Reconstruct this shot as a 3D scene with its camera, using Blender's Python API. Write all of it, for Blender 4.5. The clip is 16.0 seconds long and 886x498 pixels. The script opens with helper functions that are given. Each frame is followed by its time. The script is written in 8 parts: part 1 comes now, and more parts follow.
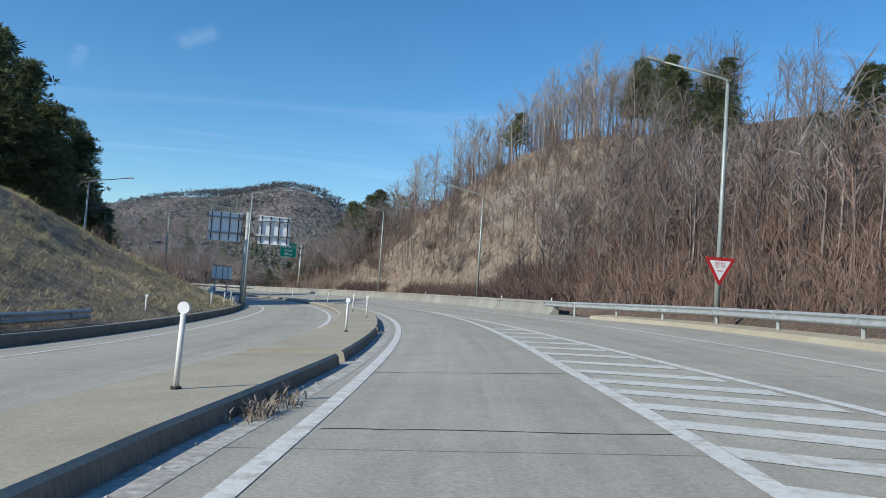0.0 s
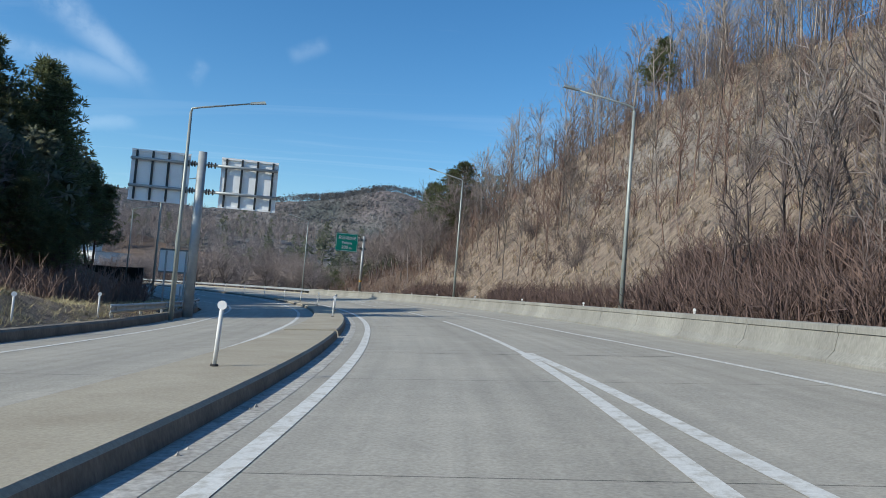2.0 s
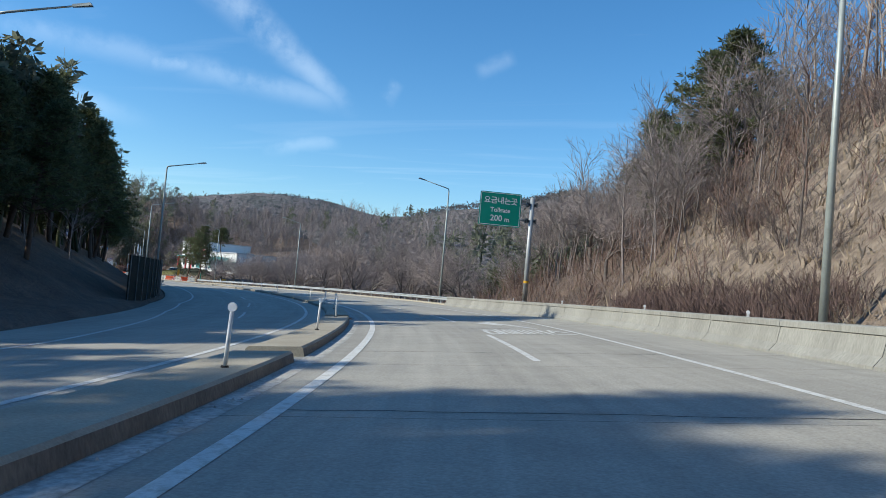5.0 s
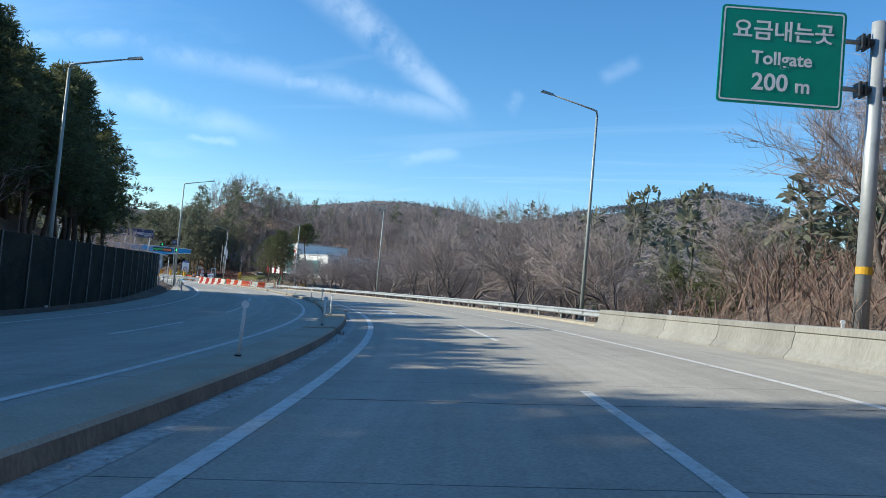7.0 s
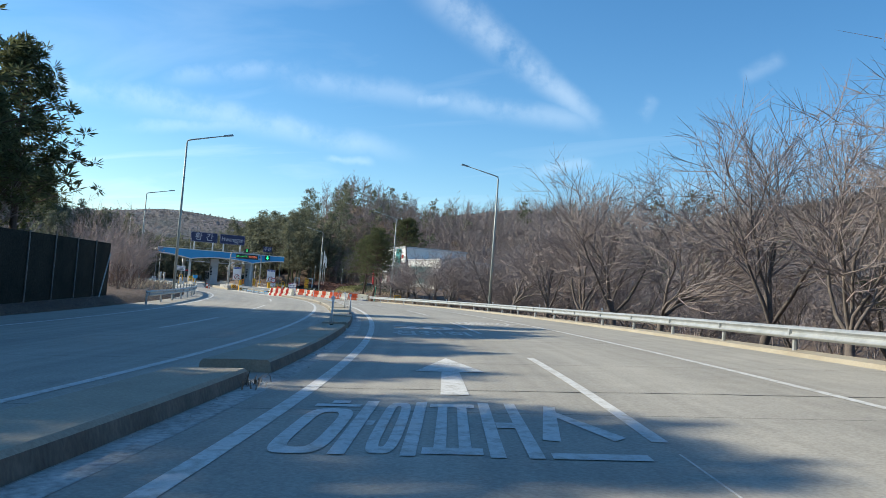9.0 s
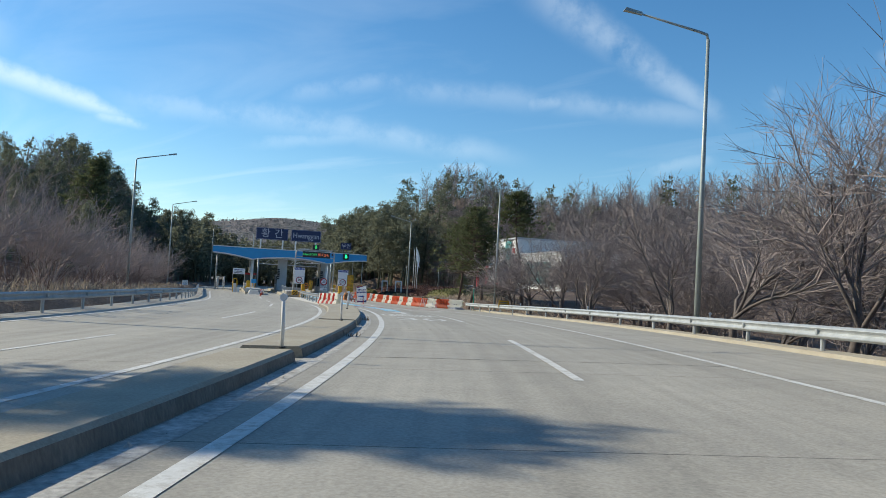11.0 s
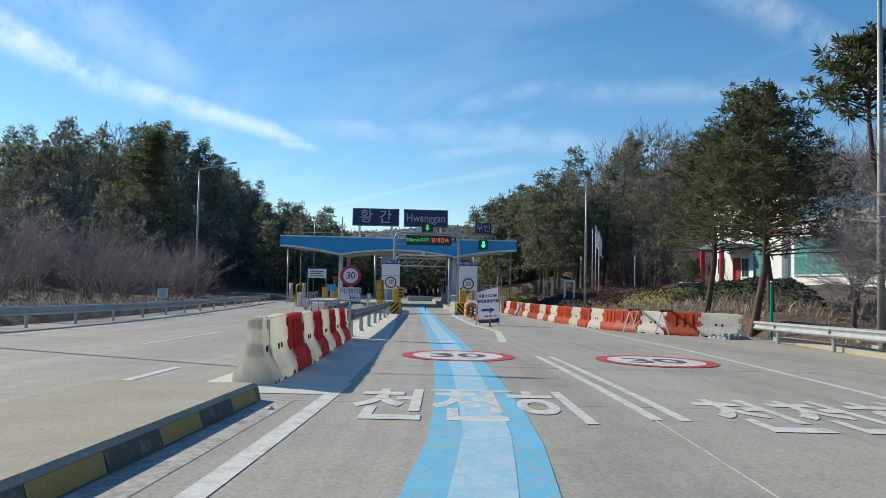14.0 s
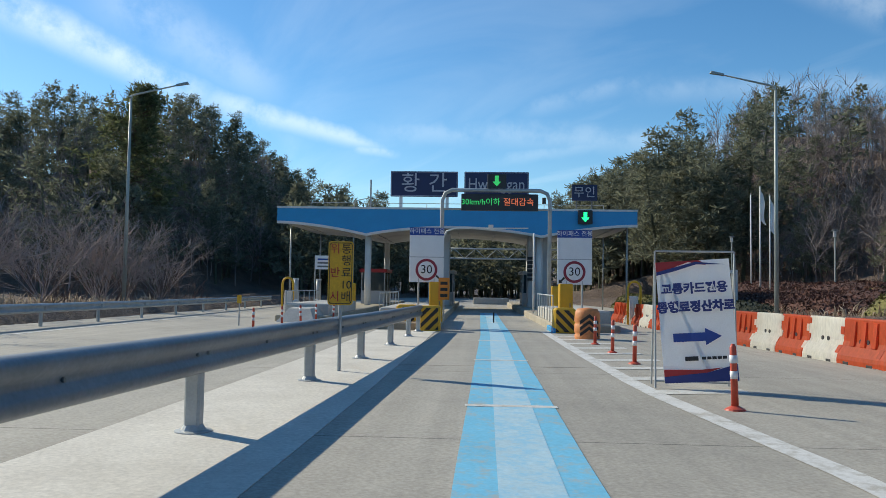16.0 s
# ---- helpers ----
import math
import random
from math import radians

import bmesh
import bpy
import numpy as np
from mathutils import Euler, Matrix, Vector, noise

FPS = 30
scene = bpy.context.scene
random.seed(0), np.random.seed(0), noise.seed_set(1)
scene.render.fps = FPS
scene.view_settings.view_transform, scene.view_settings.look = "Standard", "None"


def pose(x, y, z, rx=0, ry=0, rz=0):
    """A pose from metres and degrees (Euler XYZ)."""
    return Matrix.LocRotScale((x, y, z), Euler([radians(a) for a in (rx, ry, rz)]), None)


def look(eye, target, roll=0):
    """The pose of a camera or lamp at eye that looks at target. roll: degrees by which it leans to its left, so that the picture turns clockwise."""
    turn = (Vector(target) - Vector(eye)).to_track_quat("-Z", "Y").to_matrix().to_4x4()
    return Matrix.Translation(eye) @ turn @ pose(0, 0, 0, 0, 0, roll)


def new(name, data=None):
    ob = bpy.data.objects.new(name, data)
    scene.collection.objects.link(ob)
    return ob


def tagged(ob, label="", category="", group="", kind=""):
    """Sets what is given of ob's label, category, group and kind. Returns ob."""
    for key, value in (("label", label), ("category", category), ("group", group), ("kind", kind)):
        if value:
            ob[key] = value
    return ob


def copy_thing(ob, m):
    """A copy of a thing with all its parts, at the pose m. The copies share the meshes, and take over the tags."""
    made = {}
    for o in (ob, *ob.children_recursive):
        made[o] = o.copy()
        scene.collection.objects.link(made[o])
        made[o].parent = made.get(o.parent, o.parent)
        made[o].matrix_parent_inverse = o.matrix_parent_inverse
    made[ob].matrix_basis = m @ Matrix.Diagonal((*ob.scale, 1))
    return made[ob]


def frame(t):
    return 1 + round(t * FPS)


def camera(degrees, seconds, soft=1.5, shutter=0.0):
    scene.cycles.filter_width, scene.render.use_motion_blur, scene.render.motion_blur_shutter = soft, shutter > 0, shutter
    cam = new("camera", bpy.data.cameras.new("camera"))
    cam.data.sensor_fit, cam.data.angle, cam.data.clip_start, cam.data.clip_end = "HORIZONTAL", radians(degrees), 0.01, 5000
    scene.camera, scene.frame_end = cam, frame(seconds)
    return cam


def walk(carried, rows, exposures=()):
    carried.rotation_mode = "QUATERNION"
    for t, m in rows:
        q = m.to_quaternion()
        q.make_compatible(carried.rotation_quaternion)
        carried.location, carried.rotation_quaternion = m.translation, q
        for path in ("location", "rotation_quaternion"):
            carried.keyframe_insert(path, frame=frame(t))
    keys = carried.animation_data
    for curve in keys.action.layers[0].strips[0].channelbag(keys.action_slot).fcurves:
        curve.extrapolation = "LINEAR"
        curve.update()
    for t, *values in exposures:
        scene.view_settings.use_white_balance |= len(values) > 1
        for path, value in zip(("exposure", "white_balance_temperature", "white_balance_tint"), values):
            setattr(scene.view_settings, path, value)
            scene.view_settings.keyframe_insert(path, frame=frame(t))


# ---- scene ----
# ------------------------------------------------------------------ camera
cam = camera(60.5, 16.0, soft=0.7)
PATH = [
    (0, (-3.93, 29.341, 1.987), (-3.964, 31.338, 2.098), 4.0),
    (0.5, (-3.764, 37.223, 1.946), (-3.858, 39.218, 2.059), 4.4),
    (1, (-3.8, 45.043, 1.92), (-3.96, 47.034, 2.032), 4.7),
    (1.5, (-4.057, 52.566, 1.892), (-4.288, 54.549, 2.0), 4.8),
    (2, (-4.594, 60.068, 1.892), (-4.899, 62.042, 2.0), 4.6),
    (2.5, (-5.458, 67.417, 1.834), (-5.84, 69.378, 1.939), 4.6),
    (3, (-6.684, 74.858, 1.78), (-7.142, 76.802, 1.886), 4.5),
    (5.5, (-17.48, 111.55, 1.38), (-18.331, 113.357, 1.474), 5.0),
    (6, (-20.608, 118.862, 1.255), (-21.529, 120.635, 1.35), 5.0),
    (6.5, (-24.245, 126.444, 1.11), (-25.235, 128.179, 1.205), 5.1),
    (7, (-28.204, 134.052, 1.043), (-29.268, 135.743, 1.136), 5.1),
    (7.5, (-32.365, 141.243, 0.908), (-33.499, 142.888, 1.002), 4.9),
    (8, (-36.835, 148.161, 0.755), (-38.043, 149.753, 0.85), 4.6),
    (8.5, (-41.579, 154.872, 0.632), (-42.857, 156.408, 0.728), 4.4),
    (9, (-46.552, 161.339, 0.513), (-47.895, 162.817, 0.611), 4.3),
    (9.5, (-51.82, 167.503, 0.41), (-53.225, 168.923, 0.511), 4.1),
    (10, (-57.32, 173.4, 0.288), (-58.78, 174.764, 0.384), 3.9),
    (12.5, (-87.146, 199.311, -0.205), (-88.818, 200.404, -0.11), 2.0),
    (13, (-93.243, 203.585, -0.295), (-94.956, 204.613, -0.202), 1.7),
    (13.5, (-99.232, 207.405, -0.419), (-100.984, 208.364, -0.328), 1.5),
    (14, (-105.267, 210.898, -0.548), (-107.058, 211.784, -0.455), 1.2),
    (14.5, (-111.277, 214.028, -0.676), (-113.1, 214.846, -0.581), 1.0),
    (15, (-117.307, 216.955, -0.8), (-119.153, 217.717, -0.708), 0.9),
    (15.5, (-123.168, 219.695, -0.966), (-125.029, 220.423, -0.87), 0.8),
    (16, (-128.872, 222.294, -1.098), (-130.742, 222.999, -1.0), 0.9),
]
# the picture brightens while the car runs through the shade
EXPOSURES = [(0.0, 0.1, 6250, 4), (3.0, 0.06, 6250, 4), (5.5, 0.32, 6250, 4), (6.5, 0.38, 6300, 4), (7.5, 0.5, 6450, 4), (8.5, 0.46, 6650, 4), (9.5, 0.38, 6800, 4),
             (10.0, 0.3, 6800, 4), (10.5, 0.22, 6800, 4), (12.5, 0.14, 6800, 4), (16.0, 0.12, 6800, 4)]
walk(cam, [(t, look(eye, target, roll)) for t, eye, target, roll in PATH], EXPOSURES)

# ------------------------------------------------------------------ light
SUN_AZ, SUN_EL = 235.0, 30.5            # degrees clockwise from +y, and above the horizon
scene.view_settings.exposure = 0.12


# vapour trails and cirrus: direction of either end, half-width at each, density
TRAILS = [
    ((-0.660, 0.650, 0.376), (-0.505, 0.834, 0.219), 0.042, 0.018, 0.19), ((-0.80, 0.548, 0.248), (-0.670, 0.703, 0.240), 0.024, 0.024, 0.11),
    ((-0.670, 0.703, 0.240), (-0.510, 0.830, 0.220), 0.024, 0.020, 0.13), ((-0.912, 0.356, 0.204), (-0.712, 0.681, 0.169), 0.030, 0.020, 0.15),
    ((-0.940, -0.190, 0.310), (-0.973, 0.055, 0.224), 0.034, 0.028, 0.46), ((-0.973, 0.045, 0.227), (-0.947, 0.270, 0.178), 0.026, 0.012, 0.38),
    ((-0.935, -0.08, 0.340), (-0.961, 0.136, 0.240), 0.060, 0.040, 0.18), ((-0.872, 0.434, 0.226), (-0.776, 0.572, 0.264), 0.018, 0.018, 0.11),
    ((-0.946, 0.257, 0.197), (-0.797, 0.573, 0.192), 0.024, 0.020, 0.14), ((-0.897, 0.410, 0.164), (-0.797, 0.573, 0.192), 0.012, 0.015, 0.12),
    ((-0.462, 0.856, 0.228), (-0.446, 0.859, 0.255), 0.016, 0.014, 0.11), ((-0.350, 0.896, 0.274), (-0.307, 0.906, 0.296), 0.016, 0.014, 0.08),
    ((-0.690, 0.684, 0.236), (-0.655, 0.717, 0.240), 0.014, 0.012, 0.16), ((-0.774, 0.615, 0.153), (-0.735, 0.661, 0.152), 0.008, 0.008, 0.12),
    ((-0.590, 0.793, 0.155), (-0.515, 0.840, 0.172), 0.014, 0.012, 0.12), ((-0.955, 0.235, 0.176), (-0.940, 0.290, 0.172), 0.009, 0.008, 0.28),
]


def make_world():
    w = bpy.data.worlds.new("sky")
    w.use_nodes = True
    nt = w.node_tree
    nt.nodes.clear()
    out = nt.nodes.new("ShaderNodeOutputWorld")
    bg = nt.nodes.new("ShaderNodeBackground")
    sky = nt.nodes.new("ShaderNodeTexSky")
    sky.sky_type = "NISHITA"
    sky.sun_disc = False
    sky.sun_elevation, sky.sun_rotation = radians(SUN_EL), radians(SUN_AZ)
    sky.air_density, sky.dust_density, sky.ozone_density = 1.0, 0.15, 4.3
    bg.inputs["Strength"].default_value = SKY
    # thin high cirrus, drawn out along one direction
    tc = nt.nodes.new("ShaderNodeTexCoord")
    sep = nt.nodes.new("ShaderNodeSeparateXYZ")
    nt.links.new(tc.outputs["Generated"], sep.inputs[0])
    zc = nt.nodes.new("ShaderNodeMath")
    zc.operation = "MAXIMUM"
    zc.inputs[1].default_value = 0.06
    nt.links.new(sep.outputs["Z"], zc.inputs[0])
    flat = nt.nodes.new("ShaderNodeVectorMath")
    flat.operation = "DIVIDE"
    nt.links.new(tc.outputs["Generated"], flat.inputs[0])
    comb = nt.nodes.new("ShaderNodeCombineXYZ")
    for k in range(3):
        nt.links.new(zc.outputs[0], comb.inputs[k])
    nt.links.new(comb.outputs[0], flat.inputs[1])
    mp = nt.nodes.new("ShaderNodeMapping")
    mp.inputs["Rotation"].default_value = (0, 0, radians(28))
    mp.inputs["Scale"].default_value = (0.2, 0.72, 0.2)
    nt.links.new(flat.outputs[0], mp.inputs["Vector"])
    n1 = nt.nodes.new("ShaderNodeTexNoise")
    n1.inputs["Scale"].default_value, n1.inputs["Detail"].default_value = 1.15, 7
    n1.inputs["Roughness"].default_value, n1.inputs["Distortion"].default_value = 0.56, 1.1
    nt.links.new(mp.outputs[0], n1.inputs["Vector"])
    ramp = nt.nodes.new("ShaderNodeValToRGB")
    ramp.color_ramp.elements[0].position, ramp.color_ramp.elements[1].position = 0.52, 0.92
    ramp.color_ramp.elements[1].color = (0.5, 0.5, 0.5, 1)
    nt.links.new(n1.outputs["Fac"], ramp.inputs[0])
    mix = nt.nodes.new("ShaderNodeMixRGB")
    mix.inputs["Color2"].default_value = (9.0, 9.6, 10.2, 1)

    def calc(op, *args):
        n = nt.nodes.new("ShaderNodeMath")
        n.operation = op
        for k, v in enumerate(args):
            if isinstance(v, (int, float)):
                n.inputs[k].default_value = v
            else:
                nt.links.new(v, n.inputs[k])
        return n.outputs[0]

    def dot(v):
        n = nt.nodes.new("ShaderNodeVectorMath")
        n.operation = "DOT_PRODUCT"
        nt.links.new(tc.outputs["Generated"], n.inputs[0])
        n.inputs[1].default_value = v
        return n.outputs["Value"]

    def soft_step(v, lo, hi):
        n = nt.nodes.new("ShaderNodeMapRange")
        n.interpolation_type = "SMOOTHSTEP"
        nt.links.new(v, n.inputs["Value"])
        n.inputs["From Min"].default_value, n.inputs["From Max"].default_value = lo, hi
        return n.outputs[0]

    # wisps break the edges of the trails
    wisp = nt.nodes.new("ShaderNodeTexNoise")
    wisp.inputs["Scale"].default_value, wisp.inputs["Detail"].default_value, wisp.inputs["Roughness"].default_value = 16.0, 6, 0.62
    nt.links.new(tc.outputs["Generated"], wisp.inputs["Vector"])
    bend = calc("MULTIPLY", calc("SUBTRACT", wisp.outputs["Fac"], 0.5), 0.022)
    fray = soft_step(wisp.outputs["Fac"], 0.24, 0.62)
    total = calc("MULTIPLY", ramp.outputs[0], 0.4)
    for a, b, w0, w1, dense in TRAILS:
        a, b = Vector(a).normalized(), Vector(b).normalized()
        e = b - a
        off = calc("ABSOLUTE", calc("ADD", dot(a.cross(b).normalized()), bend))
        u = calc("MULTIPLY_ADD", dot(e / e.length_squared), 1.0, -a.dot(e) / e.length_squared)
        wide = calc("MULTIPLY_ADD", u, w1 - w0, w0)
        body = calc("SUBTRACT", 1.0, calc("MINIMUM", calc("DIVIDE", off, wide), 1.0))
        ends = calc("MULTIPLY", soft_step(u, -0.12, 0.2), soft_step(calc("SUBTRACT", 1.0, u), -0.12, 0.2))
        part = calc("MULTIPLY", calc("MULTIPLY", soft_step(body, 0.0, 1.0), ends), calc("MULTIPLY", fray, dense))
        total = calc("MAXIMUM", total, part)
    nt.links.new(total, mix.inputs["Fac"])
    sat = nt.nodes.new("ShaderNodeHueSaturation")
    sat.inputs["Saturation"].default_value, sat.inputs["Value"].default_value = 1.2, 1.06
    nt.links.new(sky.outputs[0], sat.inputs["Color"])
    nt.links.new(sat.outputs[0], mix.inputs["Color1"])
    nt.links.new(mix.outputs[0], bg.inputs["Color"])
    nt.links.new(bg.outputs[0], out.inputs["Surface"])
    scene.world = w


SKY = 0.13
make_world()
sun = new("sun", bpy.data.lights.new("sun", "SUN"))
sun.data.energy, sun.data.angle, sun.data.color = 4.5, radians(0.53), (1.0, 0.915, 0.79)
_az, _el = radians(SUN_AZ), radians(SUN_EL)
SUN_FROM = Vector((math.sin(_az) * math.cos(_el), math.cos(_az) * math.cos(_el), math.sin(_el)))
sun.matrix_world = look(SUN_FROM * 100, (0, 0, 0))


# ------------------------------------------------------------------ materials
def mat(name, a, b=None, rough=0.7, metal=0.0, scale=2.0, fine=30.0, amount=0.35, bump=0.15, depth=0.01, world_space=False,
        per_object=0.0, per_island=0.0, emit=None, stretch=None):
    """Two colours mixed by a broad noise, broken up by a fine one, with a fine relief."""
    m = bpy.data.materials.new(name)
    m.use_nodes = True
    nt = m.node_tree
    bs = nt.nodes["Principled BSDF"]
    b = b or tuple(c * 0.8 for c in a)
    if world_space:
        src = nt.nodes.new("ShaderNodeNewGeometry").outputs["Position"]
    else:
        src = nt.nodes.new("ShaderNodeTexCoord").outputs["Object"]
    if stretch:
        mp = nt.nodes.new("ShaderNodeMapping")
        mp.inputs["Scale"].default_value = stretch
        nt.links.new(src, mp.inputs["Vector"])
        src = mp.outputs[0]
    n1, n2 = nt.nodes.new("ShaderNodeTexNoise"), nt.nodes.new("ShaderNodeTexNoise")
    for n, sc, de in ((n1, scale, 5), (n2, fine, 4)):
        n.inputs["Scale"].default_value, n.inputs["Detail"].default_value = sc, de
        n.inputs["Roughness"].default_value = 0.62
        nt.links.new(src, n.inputs["Vector"])
    ramp = nt.nodes.new("ShaderNodeMapRange")
    ramp.inputs["From Min"].default_value, ramp.inputs["From Max"].default_value = 0.32, 0.68
    nt.links.new(n1.outputs["Fac"], ramp.inputs["Value"])
    mix = nt.nodes.new("ShaderNodeMixRGB")
    mix.inputs["Color1"].default_value, mix.inputs["Color2"].default_value = (*a, 1), (*b, 1)
    nt.links.new(ramp.outputs[0], mix.inputs["Fac"])
    grain = nt.nodes.new("ShaderNodeMapRange")
    grain.inputs["From Min"].default_value, grain.inputs["From Max"].default_value = 0.25, 0.75
    grain.inputs["To Min"].default_value, grain.inputs["To Max"].default_value = 1 - amount, 1 + amount
    nt.links.new(n2.outputs["Fac"], grain.inputs["Value"])
    hsv = nt.nodes.new("ShaderNodeHueSaturation")
    nt.links.new(mix.outputs[0], hsv.inputs["Color"])
    last = grain.outputs[0]
    for amt, kind in ((per_object, "obj"), (per_island, "isl")):
        if amt:
            rnd = (nt.nodes.new("ShaderNodeObjectInfo").outputs["Random"] if kind == "obj"
                   else nt.nodes.new("ShaderNodeNewGeometry").outputs["Random Per Island"])
            mr = nt.nodes.new("ShaderNodeMapRange")
            mr.inputs["To Min"].default_value, mr.inputs["To Max"].default_value = 1 - amt, 1 + amt
            nt.links.new(rnd, mr.inputs["Value"])
            mu = nt.nodes.new("ShaderNodeMath")
            mu.operation = "MULTIPLY"
            nt.links.new(last, mu.inputs[0])
            nt.links.new(mr.outputs[0], mu.inputs[1])
            last = mu.outputs[0]
    nt.links.new(last, hsv.inputs["Value"])
    nt.links.new(hsv.outputs[0], bs.inputs["Base Color"])
    bs.inputs["Roughness"].default_value, bs.inputs["Metallic"].default_value = rough, metal
    if bump:
        bp = nt.nodes.new("ShaderNodeBump")
        bp.inputs["Strength"].default_value, bp.inputs["Distance"].default_value = bump, depth
        nt.links.new(n2.outputs["Fac"], bp.inputs["Height"])
        nt.links.new(bp.outputs[0], bs.inputs["Normal"])
    if emit:
        bs.inputs["Emission Color"].default_value, bs.inputs["Emission Strength"].default_value = (*emit[:3], 1), emit[3]
    return m


def worn(name, paint, under, keep=0.62, rough=0.75):
    """Road paint that has worn through to the concrete in patches."""
    m = mat(name, paint, tuple(c * 0.9 for c in paint), rough=rough, scale=1.2, fine=22, amount=0.12, bump=0.1, world_space=True)
    nt = m.node_tree
    bs = nt.nodes["Principled BSDF"]
    col = bs.inputs["Base Color"].links[0].from_socket
    src = nt.nodes.new("ShaderNodeNewGeometry").outputs["Position"]
    n = nt.nodes.new("ShaderNodeTexNoise")
    n.inputs["Scale"].default_value, n.inputs["Detail"].default_value, n.inputs["Roughness"].default_value = 5.0, 8, 0.75
    nt.links.new(src, n.inputs["Vector"])
    mr = nt.nodes.new("ShaderNodeMapRange")
    mr.inputs["From Min"].default_value, mr.inputs["From Max"].default_value = keep - 0.1, keep + 0.06
    nt.links.new(n.outputs["Fac"], mr.inputs["Value"])
    mx = nt.nodes.new("ShaderNodeMixRGB")
    mx.inputs["Color2"].default_value = (*under, 1)
    nt.links.new(col, mx.inputs["Color1"])
    nt.links.new(mr.outputs[0], mx.inputs["Fac"])
    nt.links.new(mx.outputs[0], bs.inputs["Base Color"])
    return m


CONCRETE = (0.40, 0.375, 0.32)


def road_material():
    """Brushed concrete paving: slabs with sawn joints, tyre-dark wheel tracks, patches and fine grain."""
    m = mat("road_concrete", CONCRETE, (0.345, 0.325, 0.28), rough=0.85, scale=0.35, fine=26, amount=0.24, bump=0.3, depth=0.006, world_space=True)
    nt = m.node_tree
    bs = nt.nodes["Principled BSDF"]
    col = bs.inputs["Base Color"].links[0].from_socket
    uv = nt.nodes.new("ShaderNodeUVMap")
    uv.uv_map = "road"
    sep = nt.nodes.new("ShaderNodeSeparateXYZ")
    nt.links.new(uv.outputs[0], sep.inputs[0])

    def math_node(op, a, b):
        n = nt.nodes.new("ShaderNodeMath")
        n.operation = op
        for k, v in enumerate((a, b)):
            if isinstance(v, (int, float)):
                n.inputs[k].default_value = v
            else:
                nt.links.new(v, n.inputs[k])
        return n.outputs[0]

    # transverse joints every 6 m
    frac = math_node("FRACT", math_node("MULTIPLY", sep.outputs["Y"], 1 / 6.0), 0)
    joint = math_node("LESS_THAN", frac, 0.0036)
    # polished, oil-darkened strip along the middle of each lane
    lane = math_node("ABSOLUTE", math_node("SUBTRACT", math_node("MODULO", math_node("ADD", sep.outputs["X"], 36.6), 3.6), 1.8), 0)
    track = nt.nodes.new("ShaderNodeMapRange")
    track.inputs["From Min"].default_value, track.inputs["From Max"].default_value = 0.2, 1.3
    track.inputs["To Min"].default_value, track.inputs["To Max"].default_value = 0.10, 0.0
    nt.links.new(lane, track.inputs["Value"])
    streak = nt.nodes.new("ShaderNodeTexNoise")
    mp = nt.nodes.new("ShaderNodeMapping")
    mp.inputs["Scale"].default_value = (2.2, 0.05, 1)
    nt.links.new(uv.outputs[0], mp.inputs["Vector"])
    nt.links.new(mp.outputs[0], streak.inputs["Vector"])
    streak.inputs["Scale"].default_value, streak.inputs["Detail"].default_value = 1.6, 5
    sm = nt.nodes.new("ShaderNodeMapRange")
    sm.inputs["From Min"].default_value, sm.inputs["From Max"].default_value = 0.3, 0.7
    sm.inputs["To Min"].default_value, sm.inputs["To Max"].default_value = -0.07, 0.11
    nt.links.new(streak.outputs["Fac"], sm.inputs["Value"])
    # blotches of spilt and worn patches, and pores
    blot = nt.nodes.new("ShaderNodeTexNoise")
    blot.inputs["Scale"].default_value, blot.inputs["Detail"].default_value, blot.inputs["Roughness"].default_value = 1.3, 9, 0.75
    nt.links.new(uv.outputs[0], blot.inputs["Vector"])
    bl = nt.nodes.new("ShaderNodeMapRange")
    bl.inputs["From Min"].default_value, bl.inputs["From Max"].default_value = 0.35, 0.65
    bl.inputs["To Min"].default_value, bl.inputs["To Max"].default_value = -0.06, 0.08
    nt.links.new(blot.outputs["Fac"], bl.inputs["Value"])
    dark = math_node("ADD", bl.outputs[0], math_node("ADD", math_node("MULTIPLY", joint, 0.62), math_node("ADD", track.outputs[0], sm.outputs[0])))
    val = math_node("SUBTRACT", 1.0, dark)
    hs = nt.nodes.new("ShaderNodeHueSaturation")
    nt.links.new(val, hs.inputs["Value"])
    nt.links.new(col, hs.inputs["Color"])
    nt.links.new(hs.outputs[0], bs.inputs["Base Color"])
    return m


